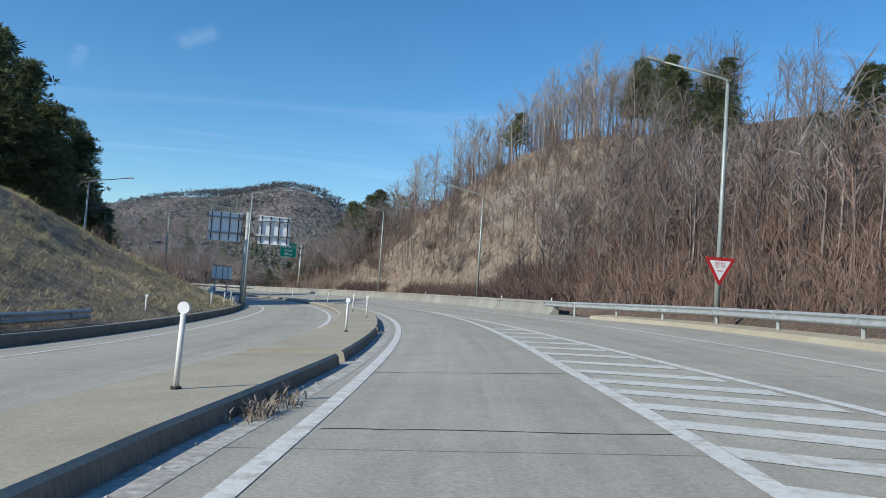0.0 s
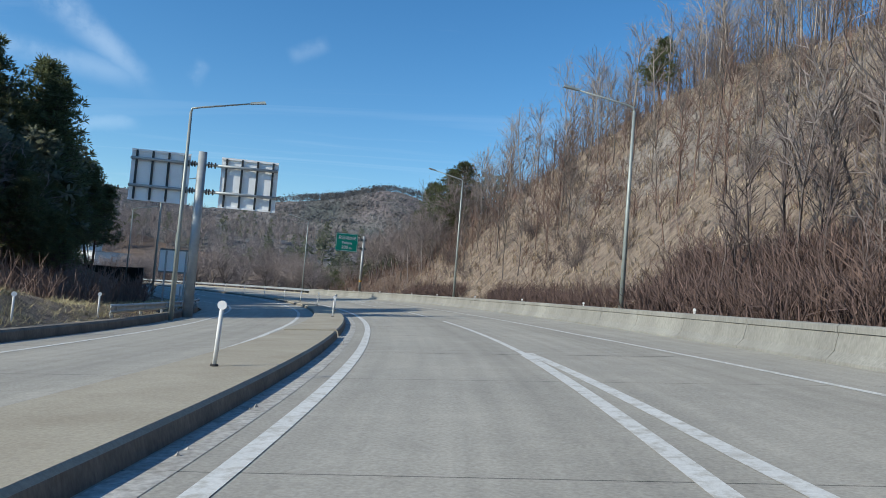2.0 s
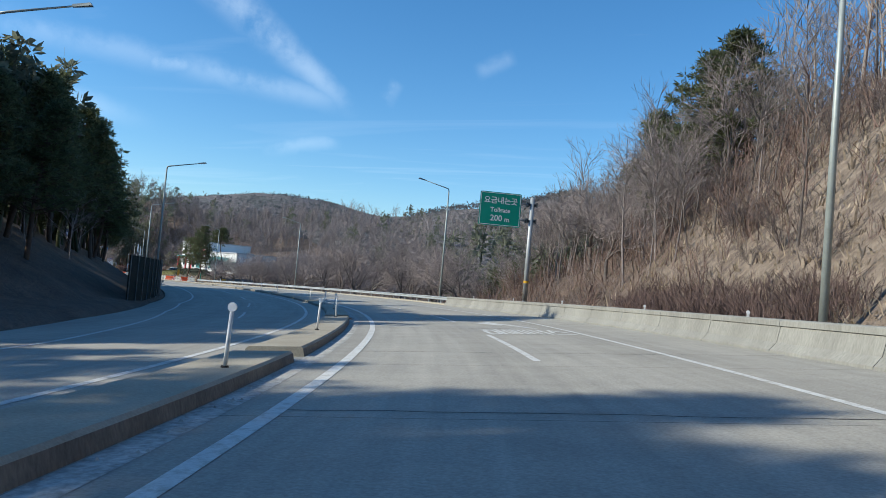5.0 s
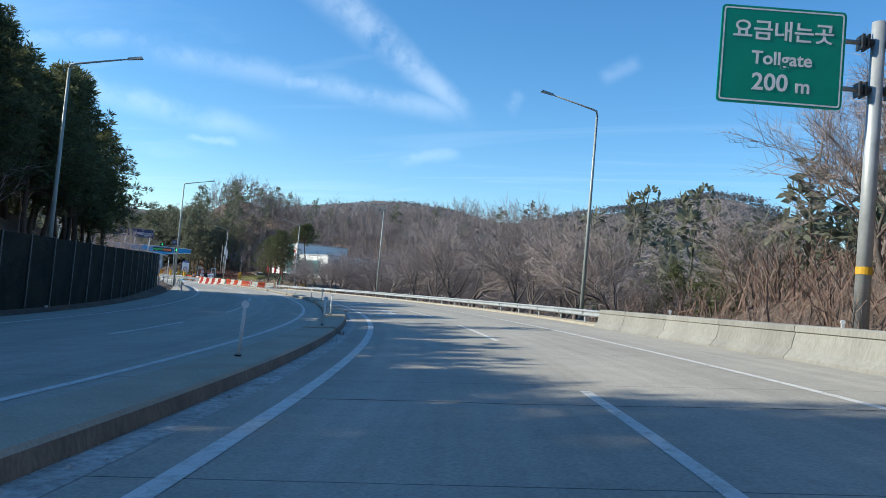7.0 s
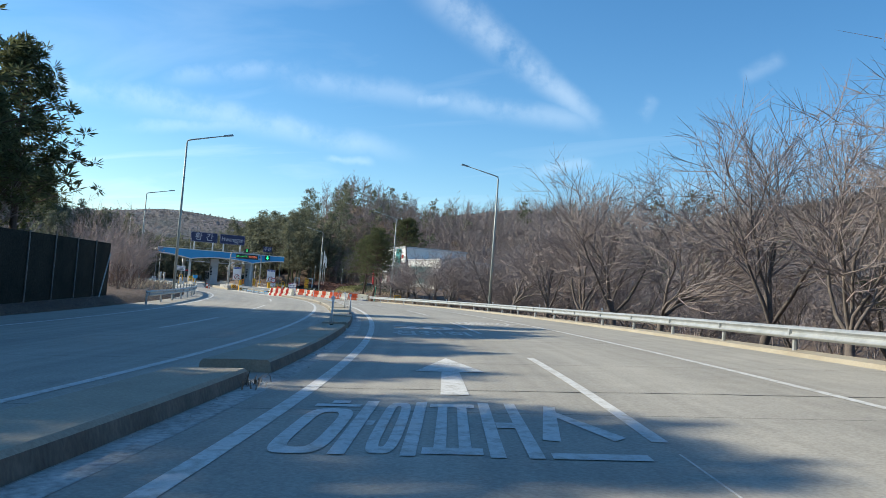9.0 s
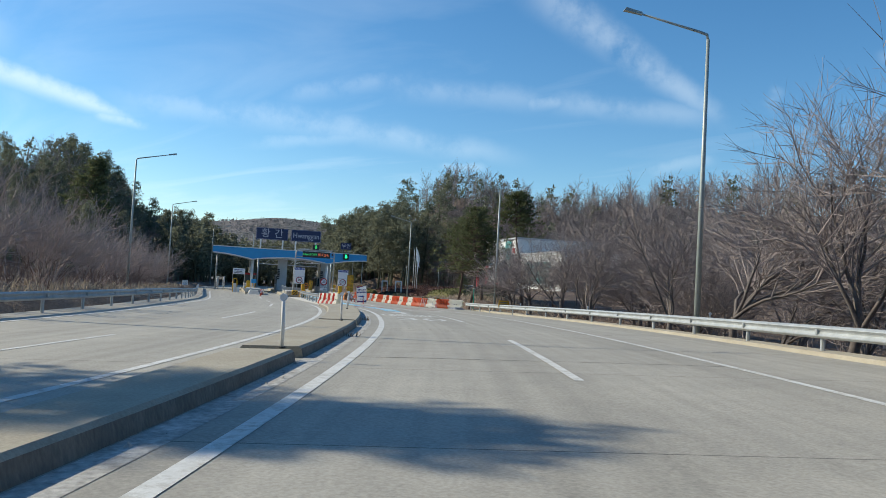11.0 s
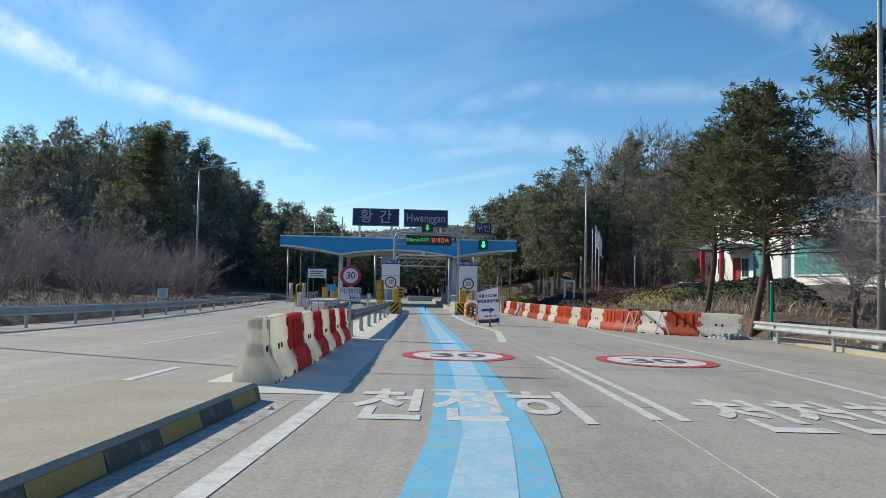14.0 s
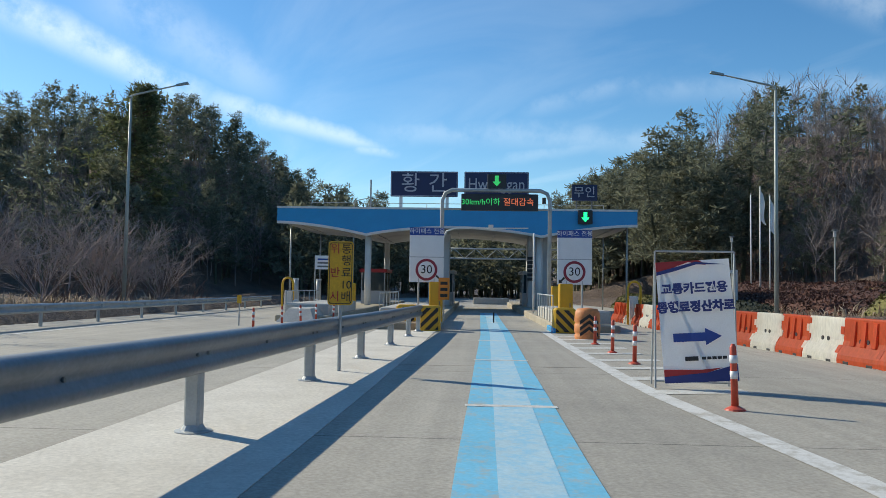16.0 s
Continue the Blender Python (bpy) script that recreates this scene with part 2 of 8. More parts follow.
def ground_material():
    """Leaf litter, dry straw grass and broken rock, by the cover weights on the mesh."""
    m = mat("ground_cover", (0.23, 0.165, 0.125), (0.135, 0.10, 0.078), rough=0.95, scale=0.5, fine=9, amount=0.6, bump=1.0, depth=0.3, world_space=True)
    nt = m.node_tree
    bs = nt.nodes["Principled BSDF"]
    col = bs.inputs["Base Color"].links[0].from_socket
    at = nt.nodes.new("ShaderNodeAttribute")
    at.attribute_name = "cover"
    sep = nt.nodes.new("ShaderNodeSeparateColor")
    nt.links.new(at.outputs["Color"], sep.inputs[0])
    pos = nt.nodes.new("ShaderNodeNewGeometry").outputs["Position"]

    def layer(col_in, weight, c1, c2, scale, stretch):
        mp = nt.nodes.new("ShaderNodeMapping")
        mp.inputs["Scale"].default_value = stretch
        nt.links.new(pos, mp.inputs["Vector"])
        n = nt.nodes.new("ShaderNodeTexNoise")
        n.inputs["Scale"].default_value, n.inputs["Detail"].default_value, n.inputs["Roughness"].default_value = scale, 9, 0.72
        nt.links.new(mp.outputs[0], n.inputs["Vector"])
        r = nt.nodes.new("ShaderNodeMapRange")
        r.inputs["From Min"].default_value, r.inputs["From Max"].default_value = 0.36, 0.64
        nt.links.new(n.outputs["Fac"], r.inputs["Value"])
        c = nt.nodes.new("ShaderNodeMixRGB")
        c.inputs["Color1"].default_value, c.inputs["Color2"].default_value = (*c1, 1), (*c2, 1)
        nt.links.new(r.outputs[0], c.inputs["Fac"])
        # ragged edge of the cover
        e = nt.nodes.new("ShaderNodeMath")
        e.operation = "ADD"
        nt.links.new(weight, e.inputs[0])
        nt.links.new(n.outputs["Fac"], e.inputs[1])
        er = nt.nodes.new("ShaderNodeMapRange")
        er.inputs["From Min"].default_value, er.inputs["From Max"].default_value = 0.85, 1.1
        nt.links.new(e.outputs[0], er.inputs["Value"])
        mx = nt.nodes.new("ShaderNodeMixRGB")
        nt.links.new(er.outputs[0], mx.inputs["Fac"])
        nt.links.new(col_in, mx.inputs["Color1"])
        nt.links.new(c.outputs[0], mx.inputs["Color2"])
        return mx.outputs[0]

    col = layer(col, sep.outputs["Red"], (0.47, 0.375, 0.285), (0.19, 0.145, 0.115), 2.2, (1, 1, 0.6))
    col = layer(col, sep.outputs["Green"], (0.46, 0.41, 0.355), (0.19, 0.155, 0.13), 1.1, (1, 1, 1.6))
    col = layer(col, sep.outputs["Blue"], (0.17, 0.07, 0.05), (0.10, 0.045, 0.035), 1.5, (1, 1, 1))
    nt.links.new(col, bs.inputs["Base Color"])
    return m


M_ROAD, M_GROUND = road_material(), ground_material()
M_HILL = mat("wooded_hill", (0.20, 0.17, 0.165), (0.11, 0.118, 0.112), rough=1.0, scale=0.022, fine=0.22, amount=0.65, bump=1.0, depth=6.0, world_space=True)
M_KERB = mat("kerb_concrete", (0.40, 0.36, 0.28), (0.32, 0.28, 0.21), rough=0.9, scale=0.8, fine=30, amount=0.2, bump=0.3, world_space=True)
# kerb faces: road grime, plus the shade of the sunless side in the colour
M_KERBFACE = mat("grimy_shaded_kerb_face", (0.23, 0.205, 0.165), (0.15, 0.132, 0.108), rough=0.95, scale=1.6, fine=24, amount=0.3, bump=0.35, world_space=True, stretch=(1, 1, 0.4))
M_BARRIER = mat("barrier_concrete", (0.30, 0.295, 0.262), (0.215, 0.21, 0.188), rough=0.9, scale=0.5, fine=18, amount=0.22, bump=0.25, world_space=True, stretch=(1, 1, 0.25), per_object=0.07)
M_WHITE = worn("road_paint_white", (0.66, 0.66, 0.63), (0.42, 0.40, 0.35), keep=0.58)
M_FADED = worn("road_paint_faded", (0.62, 0.62, 0.58), (0.42, 0.40, 0.355), keep=0.60)
M_BLUE = worn("road_paint_blue", (0.16, 0.50, 0.70), (0.34, 0.42, 0.44), keep=0.60)
M_REDP = worn("road_paint_red", (0.50, 0.06, 0.06), (0.40, 0.3, 0.28), keep=0.68)
M_DARKP = worn("road_paint_black", (0.10, 0.09, 0.10), (0.3, 0.28, 0.27), keep=0.68)
M_GALV = mat("galvanised_steel", (0.46, 0.48, 0.48), (0.34, 0.36, 0.36), rough=0.55, metal=0.4, scale=2.5, fine=40, amount=0.12, bump=0.05)
M_POLE = mat("lamp_pole_grey", (0.36, 0.39, 0.37), (0.28, 0.31, 0.29), rough=0.5, metal=0.3, scale=1.5, fine=25, amount=0.1, bump=0.04)
M_SHEET = mat("sign_back_sheet", (0.90, 0.90, 0.89), (0.84, 0.84, 0.83), rough=0.5, scale=2, fine=30, amount=0.06, bump=0.03)
M_STEELDK = mat("bracket_steel", (0.20, 0.21, 0.22), (0.14, 0.15, 0.15), rough=0.5, metal=0.6, scale=3, fine=30)
M_GREEN = mat("sign_green", (0.0, 0.30, 0.20), (0.0, 0.27, 0.18), rough=0.35, scale=2, fine=30, amount=0.05, bump=0.02)
M_SIGNW = mat("sign_white", (0.82, 0.82, 0.82), (0.76, 0.76, 0.76), rough=0.4, scale=2, fine=30, amount=0.04, bump=0.02)
M_SIGNR = mat("sign_red", (0.45, 0.025, 0.03), (0.38, 0.025, 0.03), rough=0.4, scale=2, fine=30, amount=0.06, bump=0.02)
M_SIGNK = mat("sign_black", (0.012, 0.012, 0.014), (0.02, 0.02, 0.022), rough=0.45, scale=2, fine=30, bump=0.02)
M_SIGNB = mat("sign_blue", (0.02, 0.07, 0.33), (0.02, 0.06, 0.28), rough=0.4, scale=2, fine=30, amount=0.06, bump=0.02)
M_NAVY = mat("sign_navy", (0.012, 0.022, 0.085), (0.012, 0.02, 0.07), rough=0.45, scale=1, fine=30, amount=0.08, bump=0.02)
M_SILVER = mat("letter_silver", (0.45, 0.45, 0.50), (0.36, 0.36, 0.42), rough=0.4, scale=2, fine=30, amount=0.06, bump=0.02)
M_YELLOW = mat("yellow_paint", (0.72, 0.40, 0.02), (0.60, 0.33, 0.02), rough=0.5, scale=3, fine=30, amount=0.15, bump=0.05)
M_CANOPY = mat("canopy_blue", (0.025, 0.31, 0.62), (0.025, 0.28, 0.56), rough=0.4, scale=0.8, fine=12, amount=0.08, bump=0.03)
M_SOFFIT = mat("canopy_soffit", (0.46, 0.46, 0.45), (0.36, 0.36, 0.36), rough=0.7, scale=0.6, fine=10, amount=0.1, bump=0.05)
M_PAINTW = mat("painted_white", (0.74, 0.74, 0.72), (0.62, 0.62, 0.60), rough=0.6, scale=0.8, fine=20, amount=0.08, bump=0.05)
M_BOOTH = mat("booth_grey", (0.48, 0.49, 0.50), (0.40, 0.41, 0.42), rough=0.5, scale=1, fine=20, amount=0.08, bump=0.03)
M_DARK = mat("dark_housing", (0.03, 0.032, 0.035), (0.02, 0.022, 0.025), rough=0.5, scale=2, fine=30, bump=0.03)
M_RUBBER = mat("dark_rubber", (0.045, 0.042, 0.04), (0.03, 0.028, 0.027), rough=0.85, scale=2, fine=30, bump=0.1)
M_PLASW = mat("barrier_plastic_white", (0.90, 0.88, 0.80), (0.78, 0.75, 0.65), rough=0.55, scale=1.6, fine=14, amount=0.14, bump=0.08, per_object=0.08, stretch=(1, 1, 0.4))
M_PLASR = mat("barrier_plastic_red", (0.72, 0.08, 0.06), (0.55, 0.07, 0.05), rough=0.5, scale=1.6, fine=14, amount=0.18, bump=0.08, per_object=0.1, stretch=(1, 1, 0.4))
M_PLASO = mat("barrier_plastic_orange", (0.72, 0.13, 0.04), (0.60, 0.10, 0.035), rough=0.5, scale=1.6, fine=14, amount=0.15, bump=0.08, per_object=0.1, stretch=(1, 1, 0.4))
M_ORANGE = mat("marker_red_orange", (0.58, 0.09, 0.05), (0.46, 0.07, 0.04), rough=0.5, scale=3, fine=30, amount=0.1)
M_BARK = mat("bark_grey_brown", (0.19, 0.16, 0.142), (0.10, 0.084, 0.074), rough=0.95, scale=3, fine=24, amount=0.35, bump=0.6, depth=0.02, per_object=0.15)
M_TWIG = mat("bare_twigs", (0.335, 0.28, 0.262), (0.20, 0.166, 0.156), rough=0.95, scale=0.4, fine=6, amount=0.3, bump=0.0, per_object=0.15, per_island=0.35)
M_TWIGP = mat("pale_birch_twigs", (0.38, 0.33, 0.29), (0.26, 0.22, 0.19), rough=0.9, scale=0.4, fine=6, amount=0.25, bump=0.0)
M_BRUSH = mat("brown_brush", (0.23, 0.155, 0.125), (0.14, 0.092, 0.075), rough=0.95, scale=0.25, fine=5, amount=0.4, bump=0.0, world_space=True)
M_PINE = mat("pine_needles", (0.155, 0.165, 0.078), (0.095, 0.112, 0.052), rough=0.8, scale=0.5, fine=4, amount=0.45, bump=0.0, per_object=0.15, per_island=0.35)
# distance haze mixed into the needle colour: paler and greyer than M_PINE
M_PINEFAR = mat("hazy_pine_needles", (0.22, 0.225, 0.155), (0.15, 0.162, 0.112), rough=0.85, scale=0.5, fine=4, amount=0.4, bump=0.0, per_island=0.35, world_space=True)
M_PINEBARK = mat("pine_bark", (0.13, 0.085, 0.06), (0.075, 0.055, 0.045), rough=0.95, scale=2, fine=18, amount=0.35, bump=0.6, depth=0.02, per_object=0.15)
M_STRAW = mat("dry_grass_blades", (0.54, 0.44, 0.33), (0.31, 0.245, 0.18), rough=0.9, scale=0.4, fine=3, amount=0.3, bump=0.0, world_space=True, per_island=0.25)
M_WALL = mat("building_wall_white", (0.72, 0.72, 0.70), (0.66, 0.66, 0.64), rough=0.7, scale=0.5, fine=14, amount=0.06, bump=0.05)
M_GLASS = mat("window_glass_dark", (0.03, 0.06, 0.07), (0.02, 0.04, 0.05), rough=0.08, scale=0.6, fine=4, amount=0.1, bump=0.0)
M_TEAL = mat("window_frame_teal", (0.10, 0.30, 0.30), (0.09, 0.26, 0.26), rough=0.5, scale=1, fine=20, amount=0.06, bump=0.02)
M_HEDGE = mat("clipped_hedge", (0.16, 0.15, 0.045), (0.09, 0.085, 0.03), rough=0.9, scale=1.2, fine=9, amount=0.5, bump=0.0, per_island=0.3)
M_TEALGLASS = mat("teal_glass", (0.10, 0.30, 0.29), (0.07, 0.22, 0.22), rough=0.08, scale=0.6, fine=4, amount=0.1, bump=0.0)
M_HEDGEDK = mat("dark_hedge", (0.030, 0.036, 0.018), (0.018, 0.022, 0.012), rough=0.9, scale=1.2, fine=9, amount=0.4, bump=0.3, depth=0.06, per_island=0.3)
M_BED = mat("red_brown_shrubs", (0.115, 0.05, 0.036), (0.07, 0.034, 0.026), rough=0.95, scale=1.2, fine=9, amount=0.4, bump=0.4, depth=0.06, per_island=0.3)
M_TARP = mat("grey_tarpaulin", (0.34, 0.35, 0.37), (0.22, 0.23, 0.25), rough=0.6, scale=3, fine=20, amount=0.2)
M_NET = mat("dark_net", (0.026, 0.028, 0.024), (0.05, 0.046, 0.036), rough=0.9, scale=0.7, fine=14, amount=0.5, bump=0.4, world_space=True)
# blue-grey base colour carries the aerial haze over the far ridges
M_FARWOOD = mat("far_crowns", (0.175, 0.165, 0.17), (0.12, 0.13, 0.135), rough=1.0, scale=0.02, fine=0.2, amount=0.3, bump=0.0, world_space=True, per_island=0.1)
M_NET.node_tree.nodes["Principled BSDF"].inputs["Specular IOR Level"].default_value = 0.05
M_WEED = mat("grey_weeds", (0.26, 0.22, 0.18), (0.16, 0.13, 0.10), rough=0.95, scale=2, fine=10, bump=0.0, world_space=True, per_island=0.25)
M_SHRUB = mat("pale_shrub_stems", (0.41, 0.33, 0.30), (0.285, 0.23, 0.21), rough=0.95, scale=0.4, fine=6, amount=0.25, bump=0.0)


def let_light_through(m, share):
    """Thin shells and blades glow a little with the light behind them."""
    nt = m.node_tree
    bs, out = nt.nodes["Principled BSDF"], nt.nodes["Material Output"]
    tr = nt.nodes.new("ShaderNodeBsdfTranslucent")
    nt.links.new(bs.inputs["Base Color"].links[0].from_socket, tr.inputs["Color"])
    mx = nt.nodes.new("ShaderNodeMixShader")
    mx.inputs[0].default_value = share
    nt.links.new(bs.outputs[0], mx.inputs[1])
    nt.links.new(tr.outputs[0], mx.inputs[2])
    nt.links.new(mx.outputs[0], out.inputs["Surface"])


for m in (M_PLASW, M_PLASR, M_PLASO):
    let_light_through(m, 0.6)
M_BLUEPALE = worn("road_paint_blue_worn", (0.42, 0.60, 0.68), (0.26, 0.52, 0.68), keep=0.55)
M_RINGR = mat("sign_dark_red", (0.28, 0.02, 0.045), (0.24, 0.02, 0.04), rough=0.4, scale=2, fine=30, amount=0.06, bump=0.02)
M_NAVY2 = mat("print_navy", (0.03, 0.05, 0.22), (0.03, 0.045, 0.19), rough=0.5, scale=2, fine=30, amount=0.06, bump=0.0)
M_DRUM = mat("faded_orange_plastic", (0.66, 0.24, 0.075), (0.52, 0.20, 0.07), rough=0.6, scale=1.6, fine=14, amount=0.2, bump=0.08)
M_PALECON = mat("pale_concrete", (0.52, 0.50, 0.45), (0.40, 0.385, 0.35), rough=0.85, scale=1.2, fine=20, amount=0.18, bump=0.2)
M_KERBY = worn("kerb_paint_yellow", (0.42, 0.30, 0.09), (0.34, 0.29, 0.21), keep=0.62)
M_KERBK = worn("kerb_paint_black", (0.11, 0.105, 0.095), (0.28, 0.25, 0.20), keep=0.62)
M_HEDGEBR = mat("dark_bare_hedge", (0.17, 0.115, 0.10), (0.095, 0.064, 0.057), rough=0.95, scale=0.3, fine=5, amount=0.4, bump=0.0, world_space=True, per_island=0.35)
M_THICK = mat("dark_twigs", (0.18, 0.142, 0.132), (0.10, 0.078, 0.072), rough=0.95, scale=0.2, fine=5, amount=0.35, bump=0.0, world_space=True, per_island=0.4)
M_BANK = mat("winter_grass", (0.82, 0.70, 0.42), (0.40, 0.335, 0.18), rough=0.9, scale=0.7, fine=4, amount=0.45, bump=0.0, world_space=True, per_island=0.4)
M_OLIVE = mat("olive_grass", (0.20, 0.18, 0.085), (0.11, 0.10, 0.048), rough=0.9, scale=0.9, fine=4, amount=0.4, bump=0.0, world_space=True, per_island=0.35)
let_light_through(M_BANK, 0.4)
let_light_through(M_STRAW, 0.35)
let_light_through(M_PINE, 0.5)
let_light_through(M_PINEFAR, 0.5)
let_light_through(M_FARWOOD, 0.4)
M_SLAB = mat("bleached_concrete", (0.66, 0.63, 0.56), (0.54, 0.51, 0.45), rough=0.9, scale=1.1, fine=24, amount=0.18, bump=0.25, world_space=True)
# galvanised steel darkened for the box beam, whose face lies in shade
M_BEAM = mat("shaded_beam_steel", (0.22, 0.235, 0.25), (0.16, 0.17, 0.18), rough=0.45, metal=0.3, scale=1.2, fine=22, amount=0.16, bump=0.05, world_space=True)
M_CLOTH = mat("notice_cloth", (0.86, 0.86, 0.86), (0.80, 0.80, 0.80), rough=0.8, scale=2, fine=60, amount=0.05, bump=0.05)
let_light_through(M_CLOTH, 0.2)
M_SIGNO = mat("banner_orange", (0.75, 0.26, 0.03), (0.66, 0.22, 0.03), rough=0.6, scale=2, fine=30, amount=0.1, bump=0.02)
M_RIDGE = mat("grey_twigs", (0.25, 0.215, 0.20), (0.14, 0.118, 0.11), rough=0.95, scale=0.2, fine=5, amount=0.35, bump=0.0, world_space=True, per_island=0.4)
M_SCRUB = mat("grey_brown_scrub", (0.33, 0.255, 0.22), (0.20, 0.155, 0.135), rough=0.95, scale=0.25, fine=5, amount=0.4, bump=0.0, world_space=True)
M_LAMPLED = mat("arrow_green_light", (0.0, 0.5, 0.12), (0.0, 0.45, 0.1), emit=(0.02, 1.0, 0.25, 2.2), bump=0.0)
M_LEDG = mat("led_green", (0.02, 0.4, 0.1), emit=(0.08, 0.9, 0.25, 0.45), bump=0.0)
M_LEDR = mat("led_red", (0.5, 0.1, 0.05), emit=(1.0, 0.25, 0.12, 0.5), bump=0.0)
M_LENS = mat("lamp_lens", (0.55, 0.55, 0.55), (0.5, 0.5, 0.5), rough=0.25, bump=0.0)

# ------------------------------------------------------------------ the road's line
# x, y, height and crossfall of the lane's middle, about every 19 m
ROAD = [
    (-4.11, -30.66, 0.765, 0.0530), (-4.02, -0.66, 0.765, 0.0530), (-3.93, 29.34, 0.765, 0.0530), (-3.88, 48.21, 0.696, 0.0662),
    (-5.40, 67.01, 0.617, 0.0646), (-9.00, 85.53, 0.449, 0.0655), (-14.46, 103.59, 0.248, 0.0702), (-21.62, 121.04, 0.001, 0.0731),
    (-30.31, 137.79, -0.261, 0.0710), (-40.63, 153.58, -0.559, 0.0629), (-52.49, 168.25, -0.831, 0.0557), (-65.76, 181.66, -1.077, 0.0434),
    (-80.08, 193.94, -1.309, 0.0275), (-95.37, 204.99, -1.566, 0.0130), (-111.79, 214.28, -1.905, 0.0019), (-128.87, 222.29, -2.326, 0.0),
    (-151.83, 232.18, -2.620, 0.0), (-188.57, 248.00, -2.750, 0.0), (-262.05, 279.65, -2.750, 0.0), (-399.81, 338.98, -2.750, 0.0),
]


def spline(x, y, q):
    n, h = len(x), np.diff(x)
    a, b = np.eye(n), np.zeros(n)
    for i in range(1, n - 1):
        a[i, i - 1], a[i, i], a[i, i + 1] = h[i - 1], 2 * (h[i - 1] + h[i]), h[i]
        b[i] = 6 * ((y[i + 1] - y[i]) / h[i] - (y[i] - y[i - 1]) / h[i - 1])
    m = np.linalg.solve(a, b)
    i = np.clip(np.searchsorted(x, q) - 1, 0, n - 2)
    u, v = (x[i + 1] - q) / h[i], (q - x[i]) / h[i]
    return u * y[i] + v * y[i + 1] + ((u**3 - u) * m[i] + (v**3 - v) * m[i + 1]) * h[i] ** 2 / 6


_r = np.array(ROAD)
_c = np.r_[0, np.cumsum(np.hypot(*np.diff(_r[:, :2], axis=0).T))]
_c -= _c[2]
SQ = np.arange(_c[0], _c[-1], 0.5)
CX, CY, CZ, CB = (spline(_c, _r[:, k], SQ) for k in range(4))
_tx, _ty = np.gradient(CX), np.gradient(CY)
_n = np.hypot(_tx, _ty)
TX, TY = _tx / _n, _ty / _n
S0, S1 = -60.0, 420.0


def put(s, d, h=0.0):
    """World place of a point s along the road, d to the right of the lane's middle, h over the paving."""
    s = np.asarray(s, float)
    d = np.asarray(d, float)
    tx, ty = np.interp(s, SQ, TX), np.interp(s, SQ, TY)
    z = np.interp(s, SQ, CZ) + np.interp(s, SQ, CB) * np.clip(d, -16, 16) + h
    return np.stack(np.broadcast_arrays(np.interp(s, SQ, CX) + ty * d, np.interp(s, SQ, CY) - tx * d, z), -1)


def stand(s, d, h=0.0, turn=0.0):
    """An upright pose there: local x to the right, y onwards along the road."""
    tx, ty = float(np.interp(s, SQ, TX)), float(np.interp(s, SQ, TY))
    p = put(s, d, h)
    return Matrix.Translation(p.tolist()) @ Matrix.Rotation(math.atan2(-tx, ty) + radians(turn), 4, "Z")


def along(x, y):
    """s and d of world places (arrays)."""
    x, y = np.asarray(x, float).ravel(), np.asarray(y, float).ravel()
    s, d = np.empty_like(x), np.empty_like(x)
    for k in range(0, len(x), 20000):
        sl = slice(k, k + 20000)
        i = ((x[sl, None] - CX[None, ::4]) ** 2 + (y[sl, None] - CY[None, ::4]) ** 2).argmin(1) * 4
        dx, dy = x[sl] - CX[i], y[sl] - CY[i]
        s[sl] = np.clip(SQ[i] + dx * TX[i] + dy * TY[i], SQ[0], SQ[-1])
        d[sl] = dx * TY[i] - dy * TX[i]
    return s, d


def left_edge(s):
    return np.interp(s, [-60, 60, 85, 110, 135, 160, 200, 240, 285, 310, 360, 520], [-10.0, -10.0, -11.0, -14.2, -15.6, -15.4, -14.2, -15.0, -16.0, -15.5, -9, -9])


def right_edge(s):
    return np.interp(s, [-60, 5, 28, 40, 50, 140, 150, 200, 232, 246, 300, 330, 520], [11.6, 11.4, 10.6, 8.9, 8.3, 8.3, 8.8, 9.3, 10.4, 12.6, 13.5, 9, 9])


# ------------------------------------------------------------------ lie of the land
BUMPS = [  # x, y, height, radius
    (-226, 301, 17, 27), (-168, 318, 10, 42), (-120, 345, 9, 50), (-60, 345, 9, 55), (20, 335, 12, 65), (-238, 222, 13, 34), (-262, 240, 12, 30), (-300, 256, 16, 32), (-345, 276, 16, 32), (-190, 190, 5, 36),
    (-340, 400, 16, 60), (-237, 324, 6, 34), (-279, 235, 2, 34), (-190, 930, 109, 100), (-335, 940, 81, 95), (-520, 900, 80, 130), (60, 960, 82, 150), (-640, 760, 62, 150),
    (-780, 560, 50, 130), (-900, 330, 62, 170), (-640, 20, 60, 190), (430, 700, 70, 220), (420, 300, 50, 160), (380, 0, 45, 150), (200, -250, 40, 130), (-300, -150, 40, 130),
]


def step(v, a, b):
    t = np.clip((v - a) / (b - a), 0, 1)
    return t * t * (3 - 2 * t)


def wave(x, y):
    return (np.sin(x * 0.21 + 1.3 * np.sin(y * 0.13)) + np.sin(y * 0.27 + 1.1 * np.sin(x * 0.17)) + 0.5 * np.sin(x * 0.63 + y * 0.47) + 0.5 * np.sin(y * 0.71 - x * 0.39)) / 3


